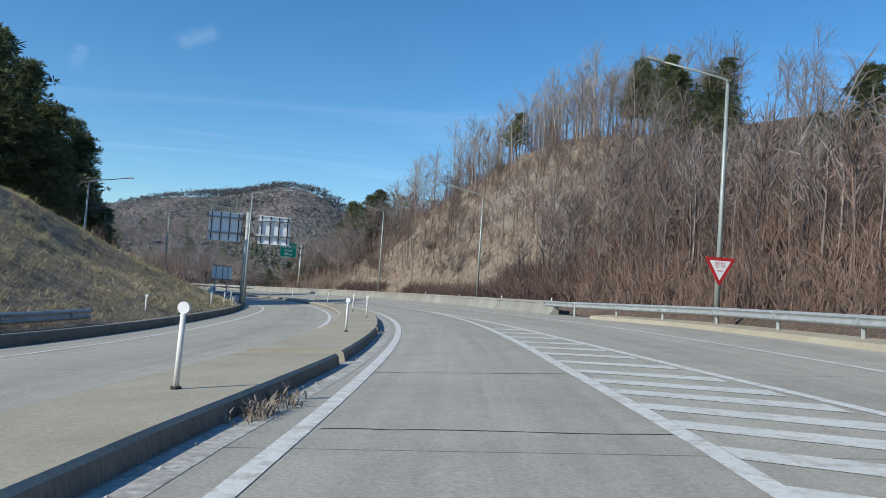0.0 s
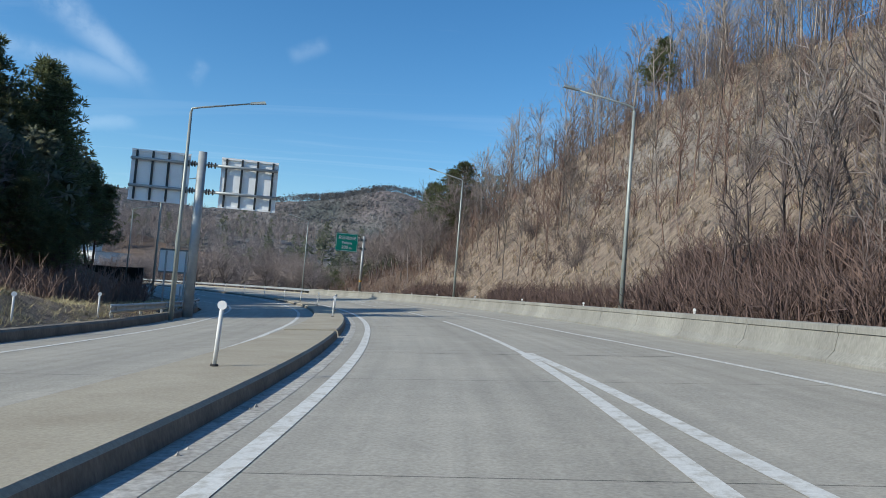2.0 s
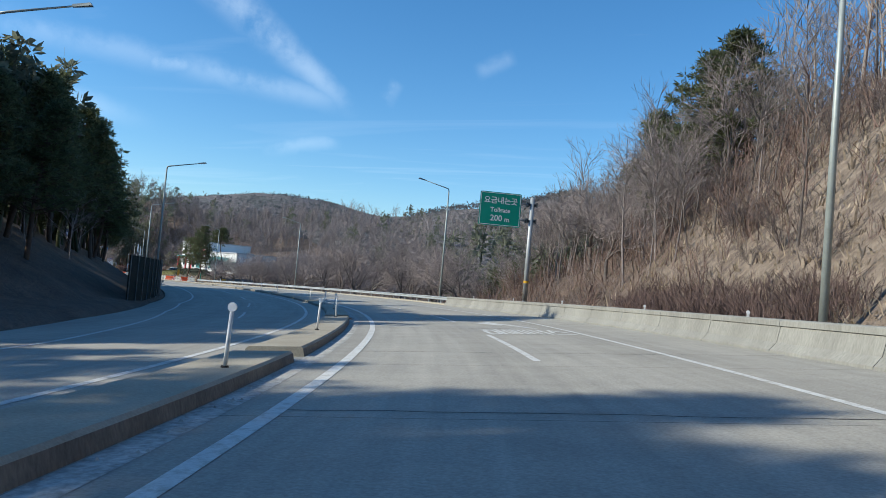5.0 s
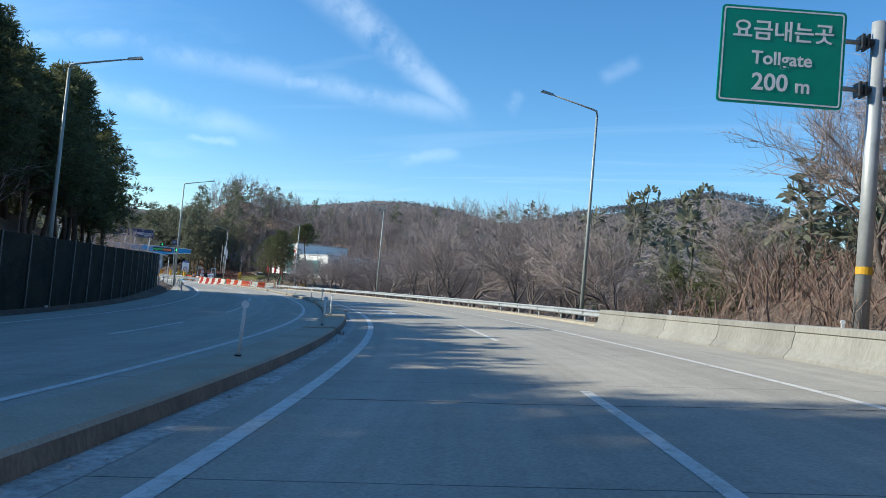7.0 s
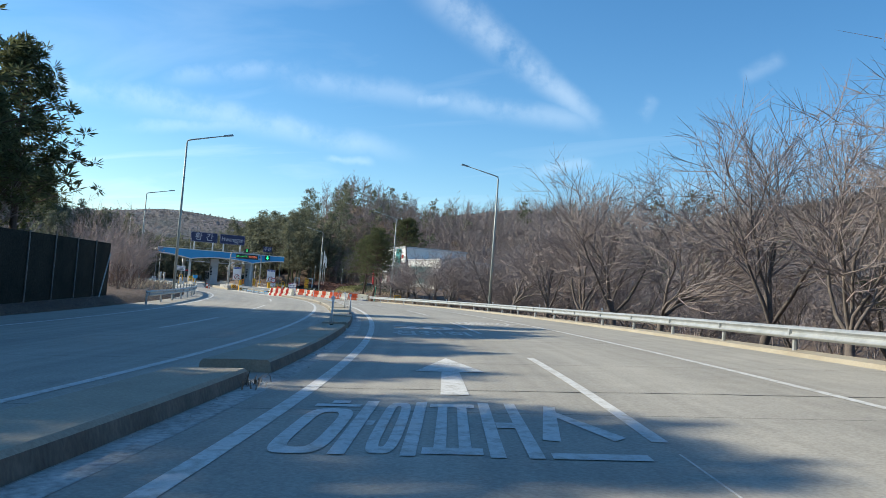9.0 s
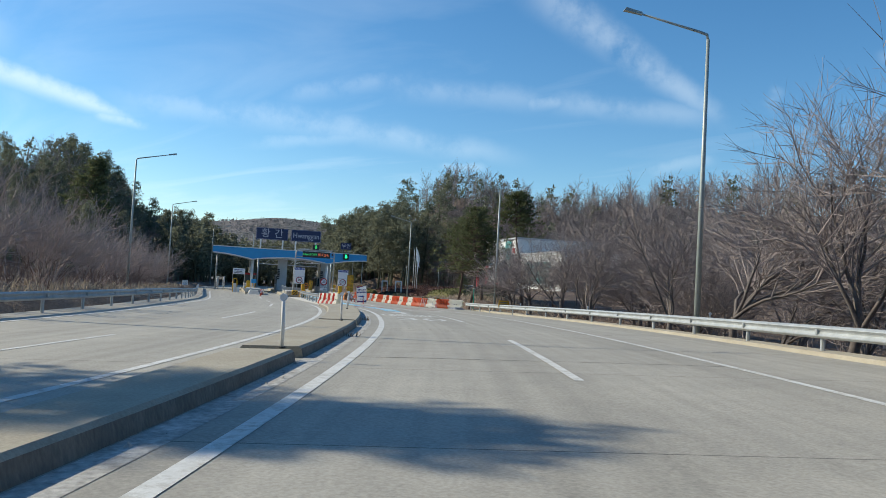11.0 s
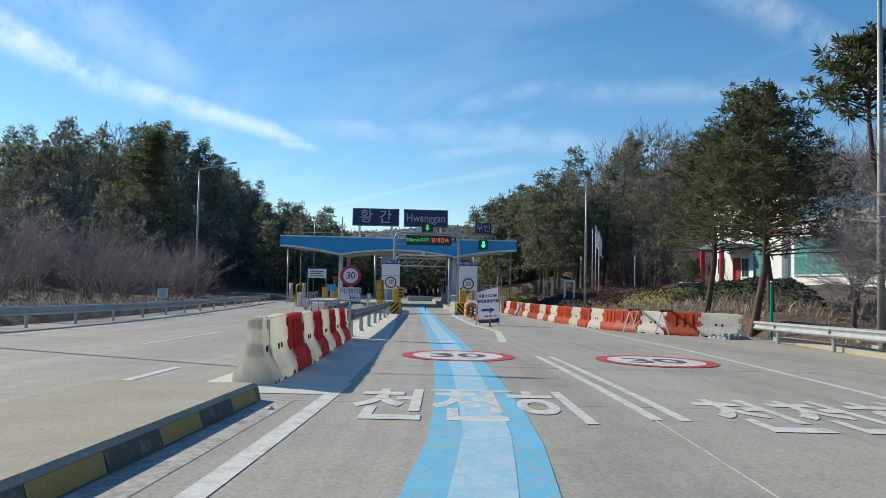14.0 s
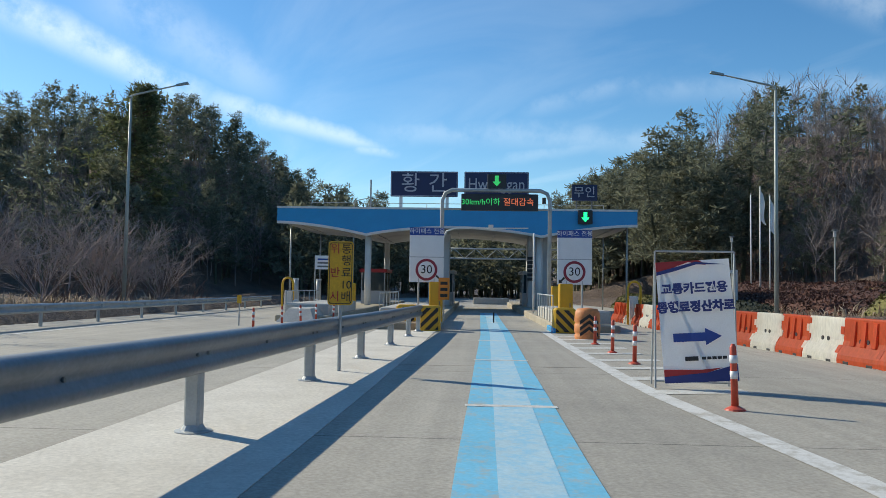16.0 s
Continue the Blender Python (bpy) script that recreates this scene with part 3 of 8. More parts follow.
def land(s, d, x, y):
    """Height of the ground beside the road."""
    base = np.interp(s, SQ, CZ) + np.interp(s, SQ, CB) * np.clip(d, -16, 16)
    dl, dr = left_edge(s) - d, d - right_edge(s)
    o = np.full_like(base, -0.15)
    # right: cut slope, then an embankment, then the level forecourt
    crest = np.interp(s, [-60, 10, 25, 35, 42, 50, 57, 65, 86, 92, 98, 102, 107, 110, 113, 117, 123, 135, 150, 218, 236, 245, 330, 420], [1.0, 1.0, 1.6, 2.4, 3.4, 5.5, 9.5, 15.5, 19.3, 18.8, 17.5, 15, 12, 9.8, 7.5, 4.5, 2.2, 0.2, -3, -2.6, 0.05, 0.2, 0.3, 2])
    up = 0.45 + 1.12 * np.maximum(dr - 1.5, 0)
    top = np.maximum(crest, 0) + np.clip(0.22 * (dr - 1.5 - np.maximum(crest, 0) / 1.12), 0, 5)
    hill = np.minimum(up, top + 0.45)
    fall = np.maximum(-0.55 * np.maximum(dr - 0.8, 0), np.minimum(crest, 0)) + 0.10 * np.clip(dr - 30, 0, 40)
    right = np.where(crest > 0.3, hill, fall + np.maximum(crest, 0))
    right = right + 0.10 * np.clip(dr - 1, 0, 16) * step(s, 243, 258) * step(-s, -345, -315)
    right = right + 0.62 * step(dr, 0.1, 1.4) * step(s, 246, 250) * step(-s, -285, -262)
    o = np.where(dr > 0.01, right * step(dr, 0, 1.0) + 0.05, o)
    # left: a grassy spur, then a wooded hill close by the road
    spur = np.interp(s, [-60, 30, 38, 42, 44.5, 47, 50, 56, 64], [9, 8.5, 7.2, 6.2, 4.7, 3.6, 2.1, 0.9, 0.4])
    low = np.minimum(0.12 + 0.52 * np.maximum(dl - 0.6, 0), spur)
    start = np.interp(s, [-60, 60, 100, 122, 178, 192, 215], [15, 12, 9, 2.2, 2.2, 7, 40])
    tall = np.interp(s, [-60, 50, 65, 92, 115, 170, 185, 205], [9, 9, 14, 11, 7, 6, 3, 0])
    wood = np.minimum(0.5 * np.maximum(dl - start, 0), tall) * step(s, 54, 78)
    o = np.where(dl > 0.01, (low + wood) * step(dl, 0, 1.0) + 0.05, o)
    past = (x - CX[-1]) * TX[-1] + (y - CY[-1]) * TY[-1] + 70
    before = -((x - CX[0]) * TX[0] + (y - CY[0]) * TY[0]) - 10
    out = np.maximum.reduce([dl, dr, 0.6 * past * (s > 380), before * (s < -20), np.zeros_like(dl)])
    rough = step(out, 1.5, 8)
    o = o + rough * (0.45 * wave(x, y) + 0.2 * wave(3.1 * x + 5, 2.7 * y + 2))
    o = o * (1 - 0.85 * step(out, 70, 160))
    z = base + o
    far = step(out, 12, 40)
    for bx, by, bh, br in BUMPS:
        z = z + far * bh * np.exp(-((x - bx) ** 2 + (y - by) ** 2) / br**2)
    return z


def ground_at(s, d):
    p = put(s, d)
    p = p.reshape(-1, 3)
    ss, dd = np.broadcast_arrays(np.asarray(s, float), np.asarray(d, float))
    return land(ss.ravel(), dd.ravel(), p[:, 0], p[:, 1])


# ------------------------------------------------------------------ mesh helpers
def mesh_object(name, verts, faces, material, parent=None, label="", smooth=False):
    me = bpy.data.meshes.new(name)
    me.from_pydata([tuple(map(float, v)) for v in verts], [], [tuple(map(int, f)) for f in faces])
    for m in material if isinstance(material, (list, tuple)) else (material,):
        me.materials.append(m)
    if smooth:
        me.polygons.foreach_set("use_smooth", np.ones(len(me.polygons), bool))
    me.update()
    ob = new(name, me)
    if parent:
        ob.parent = parent
    if label:
        tagged(ob, label)
    return ob


class G:
    """Gathers plain solids into one mesh."""

    def __init__(self):
        self.v, self.f = [], []

    def add(self, v, f):
        k = len(self.v)
        self.v += [tuple(p) for p in v]
        self.f += [tuple(i + k for i in q) for q in f]
        return self

    def box(self, x0, x1, y0, y1, z0, z1, cut=0.0):
        """A box; cut: bevel of its upright and upper edges."""
        if not cut:
            v = [(x, y, z) for z in (z0, z1) for x, y in ((x0, y0), (x1, y0), (x1, y1), (x0, y1))]
            return self.add(v, [(3, 2, 1, 0), (4, 5, 6, 7), (0, 1, 5, 4), (1, 2, 6, 5), (2, 3, 7, 6), (3, 0, 4, 7)])
        c = cut

        def ring(i, z):
            return [(x0 + i + c, y0 + i, z), (x1 - i - c, y0 + i, z), (x1 - i, y0 + i + c, z), (x1 - i, y1 - i - c, z), (x1 - i - c, y1 - i, z), (x0 + i + c, y1 - i, z), (x0 + i, y1 - i - c, z), (x0 + i, y0 + i + c, z)]

        v = ring(0, z0) + ring(0, z1 - c) + ring(c, z1)
        f = [tuple(range(7, -1, -1)), tuple(range(16, 24))]
        for r in (0, 8):
            f += [(r + i, r + (i + 1) % 8, r + 8 + (i + 1) % 8, r + 8 + i) for i in range(8)]
        return self.add(v, f)

    def tube(self, pts, radii, n=8, caps=True):
        """A round bar along points."""
        pts = [Vector(p) for p in pts]
        if isinstance(radii, (int, float)):
            radii = [radii] * len(pts)
        v, f = [], []
        ref = None
        for i, p in enumerate(pts):
            t = (pts[min(i + 1, len(pts) - 1)] - pts[max(i - 1, 0)]).normalized()
            if ref is None:
                ref = t.orthogonal().normalized()
            ref = (ref - t * ref.dot(t)).normalized()
            w = t.cross(ref)
            v += [p + radii[i] * (math.cos(a) * ref + math.sin(a) * w) for a in (2 * math.pi * k / n for k in range(n))]
        for i in range(len(pts) - 1):
            f += [(i * n + k, i * n + (k + 1) % n, (i + 1) * n + (k + 1) % n, (i + 1) * n + k) for k in range(n)]
        if caps:
            f += [tuple(range(n - 1, -1, -1)), tuple(range((len(pts) - 1) * n, len(pts) * n))]
        return self.add(v, f)

    def plate(self, outline, y0, y1):
        """An outline in x, z, drawn through from y0 to y1."""
        n = len(outline)
        v = [(x, y0, z) for x, z in outline] + [(x, y1, z) for x, z in outline]
        f = [tuple(range(n)), tuple(range(2 * n - 1, n - 1, -1))] + [(k, n + k, n + (k + 1) % n, (k + 1) % n) for k in range(n)]
        return self.add(v, f)

    def disc(self, x, z, r, y0, y1, n=28):
        return self.plate([(x + r * math.cos(2 * math.pi * k / n), z + r * math.sin(2 * math.pi * k / n)) for k in range(n)], y0, y1)

    def ob(self, name, material, parent=None, label="", smooth=False):
        return mesh_object(name, self.v, self.f, material, parent, label, smooth)


def thing(name, label, category, m=None, group="", kind=""):
    e = new(name)
    e.empty_display_size = 0.2
    if m is not None:
        e.matrix_world = m
    return tagged(e, label, category, group, kind)


def lettering(text, size, material, parent, x, y, z, name="lettering", bold=0.0, flat=False, depth=0.006, align="CENTER", stretch=1.0, face=-1):
    """Raised letters; on an upright sign they stand in the x-z plane and face -y (face=-1)."""
    c = bpy.data.curves.new("text", "FONT")
    c.body, c.size, c.align_x, c.align_y, c.extrude, c.resolution_u = text, size, align, "CENTER", depth / 2, 3
    c.offset = bold
    t = bpy.data.objects.new("text", c)
    scene.collection.objects.link(t)
    me = bpy.data.meshes.new_from_object(t.evaluated_get(bpy.context.evaluated_depsgraph_get()))
    bpy.data.objects.remove(t)
    if flat:
        me.transform(Matrix.Diagonal((1, stretch, 1, 1)))
    else:
        me.transform(Matrix.Rotation(radians(90), 4, "X") @ Matrix.Diagonal((1, stretch, 1, 1)))
    me.materials.clear()
    me.materials.append(material)
    ob = new(name, me)
    ob.parent = parent
    ob.location = (x, y, z)
    return ob


def ribbon(name, s0, s1, profile, material, step_m=2.0, parent=None, label="", closed=True, caps=True):
    """A solid drawn along the road: profile(s) gives d, h pairs."""
    n = max(1, int(round((s1 - s0) / step_m)))
    ss = np.linspace(s0, s1, n + 1)
    rows = [profile(s) for s in ss]
    k = len(rows[0])
    v = [put(s, d, h) for s, row in zip(ss, rows) for d, h in row]
    f = []
    for i in range(n):
        for j in range(k if closed else k - 1):
            a, b = i * k + j, i * k + (j + 1) % k
            f.append((a, b, b + k, a + k))
    if caps and closed:
        f += [tuple(range(k - 1, -1, -1)), tuple(range(n * k, (n + 1) * k))]
    return mesh_object(name, v, f, material, parent, label)


# ------------------------------------------------------------------ ground, road
def make_ground():
    offs = np.array([0, 0.4, 1, 1.6, 2.3, 3.2, 4.2, 5.4, 6.8, 8.4, 10, 12, 14, 16, 18.5, 21, 24, 27, 31, 35, 40, 46, 54])
    ss = np.arange(S0, S1 + 0.1, 1.5)
    le, re = left_edge(ss)[:, None], right_edge(ss)[:, None]
    d = np.concatenate([le - offs[::-1][None, :], le + 0.4, re - 0.4, re + offs[None, :]], 1)
    sg = np.repeat(ss[:, None], d.shape[1], 1)
    p = put(sg, d)
    z = land(sg.ravel(), d.ravel(), p[..., 0].ravel(), p[..., 1].ravel()).reshape(d.shape)
    v = np.stack([p[..., 0], p[..., 1], z], -1).reshape(-1, 3)
    m, n = d.shape
    idx = np.arange(m * n).reshape(m, n)
    f = np.stack([idx[:-1, :-1], idx[:-1, 1:], idx[1:, 1:], idx[1:, :-1]], -1).reshape(-1, 4)
    ob = mesh_object("ground", v, f, M_GROUND, smooth=True)
    # cover: dry grass, broken rock, red-brown shrub bed
    dl, dr = (le - d), (d - re)
    wv = 0.5 + 0.5 * wave(v[:, 0] * 2.2, v[:, 1] * 2.2).reshape(d.shape)
    grass = np.where(dr > 0, step(sg, 30, 60) * step(-sg, -120, -106) * step(-dr, -30, -14), 0)
    grass = np.maximum(grass, np.where(dl > 0, step(-sg, -75, -50) * step(-dl, -26, -16), 0))
    grass = np.maximum(grass, np.where((dr > 0) & (dr < 7) & (sg > 244) & (sg < 300), 0.35, 0)) * (0.55 + 0.45 * wv)
    rock = np.where(dr > 0, step(sg, 48, 62) * step(-sg, -104, -86) * step(dr, 5, 9) * step(-dr, -19, -13), 0) * (0.15 + 0.8 * wv)
    bed = np.where((dr > 2.0) & (dr < 12) & (sg > 284) & (sg < 318), 0.9, 0)
    col = np.stack([grass, rock, bed, np.ones_like(bed)], -1).reshape(-1, 4)
    at = ob.data.color_attributes.new("cover", "FLOAT_COLOR", "POINT")
    at.data.foreach_set("color", col.astype(np.float32).ravel())
    tagged(ob, "dry grass, leaf litter and bare rock beside the road", "ground", kind="structure")

    # the land further off, to the horizon
    def axis(a, b, fine):
        core = np.arange(a, b + 0.1, fine)
        out = np.cumsum(fine * 1.16 ** np.arange(1, 34))
        return np.r_[a - out[::-1], core, b + out]

    gx, gy = np.meshgrid(axis(-420, 160, 7.0), axis(-90, 480, 7.0), indexing="ij")
    s, dd = along(gx, gy)
    z = land(s, dd, gx.ravel(), gy.ravel())
    inside = (s > S0 + 2) & (s < S1 - 4)
    near = np.maximum(left_edge(s) - dd, dd - right_edge(s))
    z = z - 5.0 * inside * (1 - step(near, 44, 52)) - 0.4
    v = np.stack([gx.ravel(), gy.ravel(), z], -1)
    m, n = gx.shape
    idx = np.arange(m * n).reshape(m, n)
    f = np.stack([idx[:-1, :-1], idx[1:, :-1], idx[1:, 1:], idx[:-1, 1:]], -1).reshape(-1, 4)
    ob = mesh_object("backdrop", v, f, M_HILL, smooth=True)
    tagged(ob, "wooded winter hills out to the horizon", "hills", kind="structure")


def make_road():
    ss = np.arange(S0, 352.1, 1.0)
    fr = np.linspace(0, 1, 19)
    le, re = left_edge(ss)[:, None], right_edge(ss)[:, None]
    d = le + (re - le) * fr[None, :]
    sg = np.repeat(ss[:, None], len(fr), 1)
    p = put(sg, d)
    m, n = d.shape
    idx = np.arange(m * n).reshape(m, n)
    f = np.stack([idx[:-1, :-1], idx[:-1, 1:], idx[1:, 1:], idx[1:, :-1]], -1).reshape(-1, 4)
    ob = mesh_object("road", p.reshape(-1, 3), f, M_ROAD, smooth=True)
    uv = ob.data.uv_layers.new(name="road")
    li = np.empty(len(ob.data.loops), np.int32)
    ob.data.loops.foreach_get("vertex_index", li)
    uv.data.foreach_set("uv", np.stack([d.ravel()[li], sg.ravel()[li]], -1).astype(np.float32).ravel())
    tagged(ob, "light grey brushed concrete carriageway with sawn joints", "road", kind="structure")


make_ground()
make_road()

# ------------------------------------------------------------------ markings
PAINT = 0.006


def line(s0, s1, d_of, width, material=M_WHITE, name="lane_line", label="worn white painted lane line", h=PAINT):
    ss = np.linspace(s0, s1, max(2, int((s1 - s0) / 1.5) + 1))
    dm = np.array([d_of(s) if callable(d_of) else d_of for s in ss])
    v = np.stack([put(ss, dm - width / 2, h), put(ss, dm + width / 2, h)], 1).reshape(-1, 3)
    f = [(2 * i, 2 * i + 1, 2 * i + 3, 2 * i + 2) for i in range(len(ss) - 1)]
    return tagged(mesh_object(name, v, f, material), label, "road marking", kind="structure")


def patch(pts, material, name, label, h=PAINT):
    v = [put(s, d, h) for s, d in pts]
    return tagged(mesh_object(name, v, [tuple(range(len(v)))], material), label, "road marking", kind="structure")


def tab(*pairs):
    xs, ys = zip(*pairs)
    return lambda s: float(np.interp(s, xs, ys))


left_line = tab((-60, -1.4), (8, -1.36), (30, -1.5), (52, -1.84), (116, -1.92), (150, -1.84), (207, -1.8), (229, -1.5), (240, -1.55), (300, -1.35))
line(-60, 230, left_line, 0.19, label="solid white painted edge line beside the median")
line(-60, 262, tab((-60, 8.2), (6, 7.4), (22, 6.7), (40, 5.8), (56, 5.0), (75, 4.75), (100, 5.0), (120, 5.2), (205, 5.1), (225, 5.5), (240, 6.8), (262, 7.6)), 0.15, label="solid white painted edge line along the shoulder")
for a, b in ((47, 65.4), (71, 80), (91, 100.2), (109.5, 119.3), (130.5, 140), (148.5, 157.5), (167, 176), (185, 194.5), (206.8, 215.2)):
    line(a, b, 1.78, 0.15, label="white painted lane dash")
line(203.4, 206.5, 1.74, 0.025, M_FADED, label="thin painted setting-out line")
line(143, 148, 1.8, 0.02, M_FADED, label="thin painted setting-out line")
line(227, 236.2, 2.12, 0.13, label="white painted double lane line")
line(227, 236.2, 2.42, 0.13, label="white painted double lane line")
line(215.2, 227, tab((215, 1.85), (227, 2.1)), 0.02, M_FADED, label="thin painted setting-out line")
opp_line = tab((-60, -4.2), (10, -4.15), (30, -4.3), (55, -4.85), (128, -5.1), (200, -4.5), (236, -4.55), (300, -4.4))
line(-60, 232, opp_line, 0.16, M_WHITE, label="white painted edge line along the median")
line(-60, 285, tab((-60, -8.4), (60, -8.6), (95, -9.4), (120, -12.6), (135, -13.6), (180, -12.2), (230, -12.0), (285, -13.0)), 0.15, label="white painted edge line of the oncoming carriageway")
for k, a in enumerate(np.arange(112, 282, 18.0)):
    line(a, a + 8, tab((112, -7.9), (126, -8.8), (150, -8.6), (210, -7.4), (268, -7.3)), 0.14, label="white painted lane dash of the oncoming lanes")

# striped gore where the slip road joins
gl = tab((-60, 2.2), (6, 2.08), (9, 1.98), (13, 1.84), (22, 1.70), (37, 1.70), (52, 1.78))
gr = tab((-60, 8.0), (0, 5.2), (8, 4.6), (12.5, 4.0), (16.5, 3.6), (22, 3.12), (37, 2.23), (47, 1.92), (52, 1.8))
line(-60, 47, gl, 0.20, label="broad white painted gore line")
line(-60, 47.5, gr, 0.20, label="broad white painted gore line")
for a in (-24, -20, -16, -12, -9, -6.5, -4.2, -2.2, -0.4, 1.0, 2.2, 3.4, 4.6, 5.9, 7.2, 8.4, 9.7, 10.9, 12.3, 14.0, 15.9, 17.7, 19.6, 21.8, 24.0, 26.4):
    lo, hi = gl(a), gr(a)
    if hi - lo > 0.35:
        lean = -0.55 * (hi - lo)
        patch([(a, lo + 0.1), (a + 0.5, lo + 0.1), (a + 0.55 + lean, hi - 0.1), (a + lean - 0.05, hi - 0.1)], M_FADED, "gore_stripe", "faded white painted gore stripe")

# ------------------------------------------------------------------ median islands
med_r = tab((-60, -2.15), (6, -2.2), (13, -2.0), (24, -2.1), (40, -2.4), (53, -2.65), (115, -2.9), (140, -2.85), (170, -2.65), (210, -2.6), (228, -2.25))
med_l = tab((-60, -3.9), (10, -3.85), (30, -4.0), (53, -4.3), (91, -4.0), (112, -4.05), (154, -3.9), (169, -3.6), (178, -3.6), (200, -4.0), (210, -4.2), (228, -4.2))


def median(a, b):
    """One raised concrete island with battered sides and rounded shoulders."""
    def prof(s):
        l, r = med_l(s), med_r(s)
        return [(l, -0.05), (l + 0.03, 0.15), (l + 0.08, 0.2), (r - 0.08, 0.2), (r - 0.03, 0.16), (r + 0.02, -0.05)]
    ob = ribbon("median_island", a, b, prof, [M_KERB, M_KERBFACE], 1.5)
    # both upright sides get the face colour, with grime and shade in it
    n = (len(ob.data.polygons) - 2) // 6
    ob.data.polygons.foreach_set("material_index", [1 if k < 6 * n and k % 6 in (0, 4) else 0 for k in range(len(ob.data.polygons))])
    tagged(ob, "raised concrete median island with a dusty top", "traffic island", group="median islands", kind="structure")


for a, b in ((-60, 13.2), (13.9, 23.6), (24.3, 52.4), (53.1, 90.3), (91.5, 110.5), (112.2, 131.8), (132.4, 141.2), (142.6, 152.3), (153.7, 167.2), (168.6, 174.0), (175.2, 186.8), (187.5, 199.4), (200.1, 228.0)):
    median(a, b)

# dirt swept against the foot of the islands
M_DIRT = mat("gutter_dirt", (0.30, 0.285, 0.255), (0.46, 0.45, 0.42), rough=0.95, scale=1.5, fine=12, amount=0.4, bump=0.5, depth=0.02, world_space=True)
line(-60, 228, lambda s: med_r(s) + 0.22, 0.36, M_DIRT, name="gutter", label="pale grit swept into the gutter beside the island", h=0.004)


def marker_post(kind=0):
    e = thing("delineator_post", "white round-headed plastic delineator post on the median", "delineator post", group="delineator posts")
    G().tube([(0, 0, 0), (0, 0, 0.80)], [0.032, 0.03], 10).ob("post", M_PAINTW, e, smooth=True)
    G().disc(0, 0.86, 0.065, -0.018, 0.018, 20).ob("reflector", M_SIGNW, e, "round white reflector head")
    G().tube([(0, 0, 0), (0, 0, 0.03)], [0.06, 0.055], 10).ob("base", M_RUBBER, e)
    return e


first = marker_post()
spots = [(8.0, -2.95), (21.1, -2.85), (32.6, -2.75), (41.5, -3.35), (64.8, -3.25), (74.8, -2.95), (87, -3.2), (98.4, -3.4), (109.1, -3.45), (121.5, -3.5), (133.5, -3.4), (143.2, -3.55), (166.4, -3.1), (177.1, -2.75), (187, -2.9), (199, -3.1), (214.2, -3.17)]
for i, (s, d) in enumerate(spots):
    m = stand(s, d, 0.2) @ pose(0, 0, 0, random.uniform(-2, 2), random.uniform(-3, 3), random.uniform(-15, 15))
    if i == 0:
        first.matrix_world = m
    else:
        copy_thing(first, m)
for s, d in ((30.6, -11.3), (45.3, -11.2), (51.3, -11.0), (57.5, -10.9)):
    copy_thing(first, stand(s, d, 0.25, 10))

# kerb of the oncoming carriageway
kerb_l = tab((-60, -10.1), (60, -10.1), (80, -10.9), (88, -11.6))
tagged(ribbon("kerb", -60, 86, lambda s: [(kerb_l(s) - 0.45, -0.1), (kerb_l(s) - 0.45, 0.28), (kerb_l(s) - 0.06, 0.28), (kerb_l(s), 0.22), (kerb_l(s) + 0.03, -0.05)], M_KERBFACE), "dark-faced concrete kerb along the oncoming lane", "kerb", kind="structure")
tagged(ribbon("kerb", 225, 246, lambda s: [(right_edge(s) - 0.35, -0.1), (right_edge(s) - 0.35, 0.14), (right_edge(s) + 0.2, 0.16), (right_edge(s) + 0.2, -0.1)], M_KERB), "pale concrete kerb beside the shoulder", "kerb", kind="structure")
low_kerb = tab((140, 8.1), (150, 8.3), (200, 8.8), (226, 9.4))
tagged(ribbon("kerb", 141.5, 226, lambda s: [(low_kerb(s), -0.05), (low_kerb(s) + 0.03, 0.10), (low_kerb(s) + 0.5, 0.13), (low_kerb(s) + 0.5, -0.3)], M_KERB), "low broken concrete kerb under the guardrail", "kerb", kind="structure")
tagged(ribbon("kerb", -20, 36, lambda s: [(right_edge(s) - 1.5, -0.05), (right_edge(s) - 1.45, 0.16), (right_edge(s) - 0.6, 0.2), (right_edge(s) - 0.6, -0.3)], M_KERB), "pale concrete kerb under the guardrail", "kerb", kind="structure")

# ------------------------------------------------------------------ concrete barrier along the cut slope
barrier = thing("concrete_barrier", "weathered grey concrete safety barrier along the shoulder", "barrier", kind="structure")


def block_profile(s):
    d = 7.75
    return [(d, -0.05), (d, 0.06), (d + 0.16, 0.24), (d + 0.24, 0.60), (d + 0.25, 0.615), (d + 0.21, 0.63), (d + 0.21, 0.75), (d + 0.25, 0.78), (d + 0.5, 0.78), (d + 0.52, -0.3)]


a = 42.0
while a < 141:
    b = min(a + 4.0, 141.0)
    ribbon("block", a + 0.012, b - 0.012, block_profile, M_BARRIER, 2.0, barrier)
    a = b
stud = thing("barrier_reflector", "small white round reflector on the concrete barrier", "reflector", group="barrier reflectors")
G().box(-0.03, 0.03, -0.02, 0.02, 0, 0.08).ob("foot", M_PAINTW, stud)
G().disc(0, 0.12, 0.05, -0.012, 0.012, 16).ob("lens", M_SIGNW, stud, "round white lens")
for i, s in enumerate((43, 53.6, 64.8, 75, 85.5, 96, 104, 115, 124.4, 134)):
    m = stand(s, 8.12, 0.78, -8)
    if i == 0:
        stud.matrix_world = m
    else:
        copy_thing(stud, m)


# ------------------------------------------------------------------ steel guardrails
W_BEAM = [(0, -0.155), (0.028, -0.145), (0.075, -0.105), (0.08, -0.085), (0.03, -0.035), (0.02, 0), (0.03, 0.035), (0.08, 0.085), (0.075, 0.105), (0.028, 0.145), (0, 0.155)]


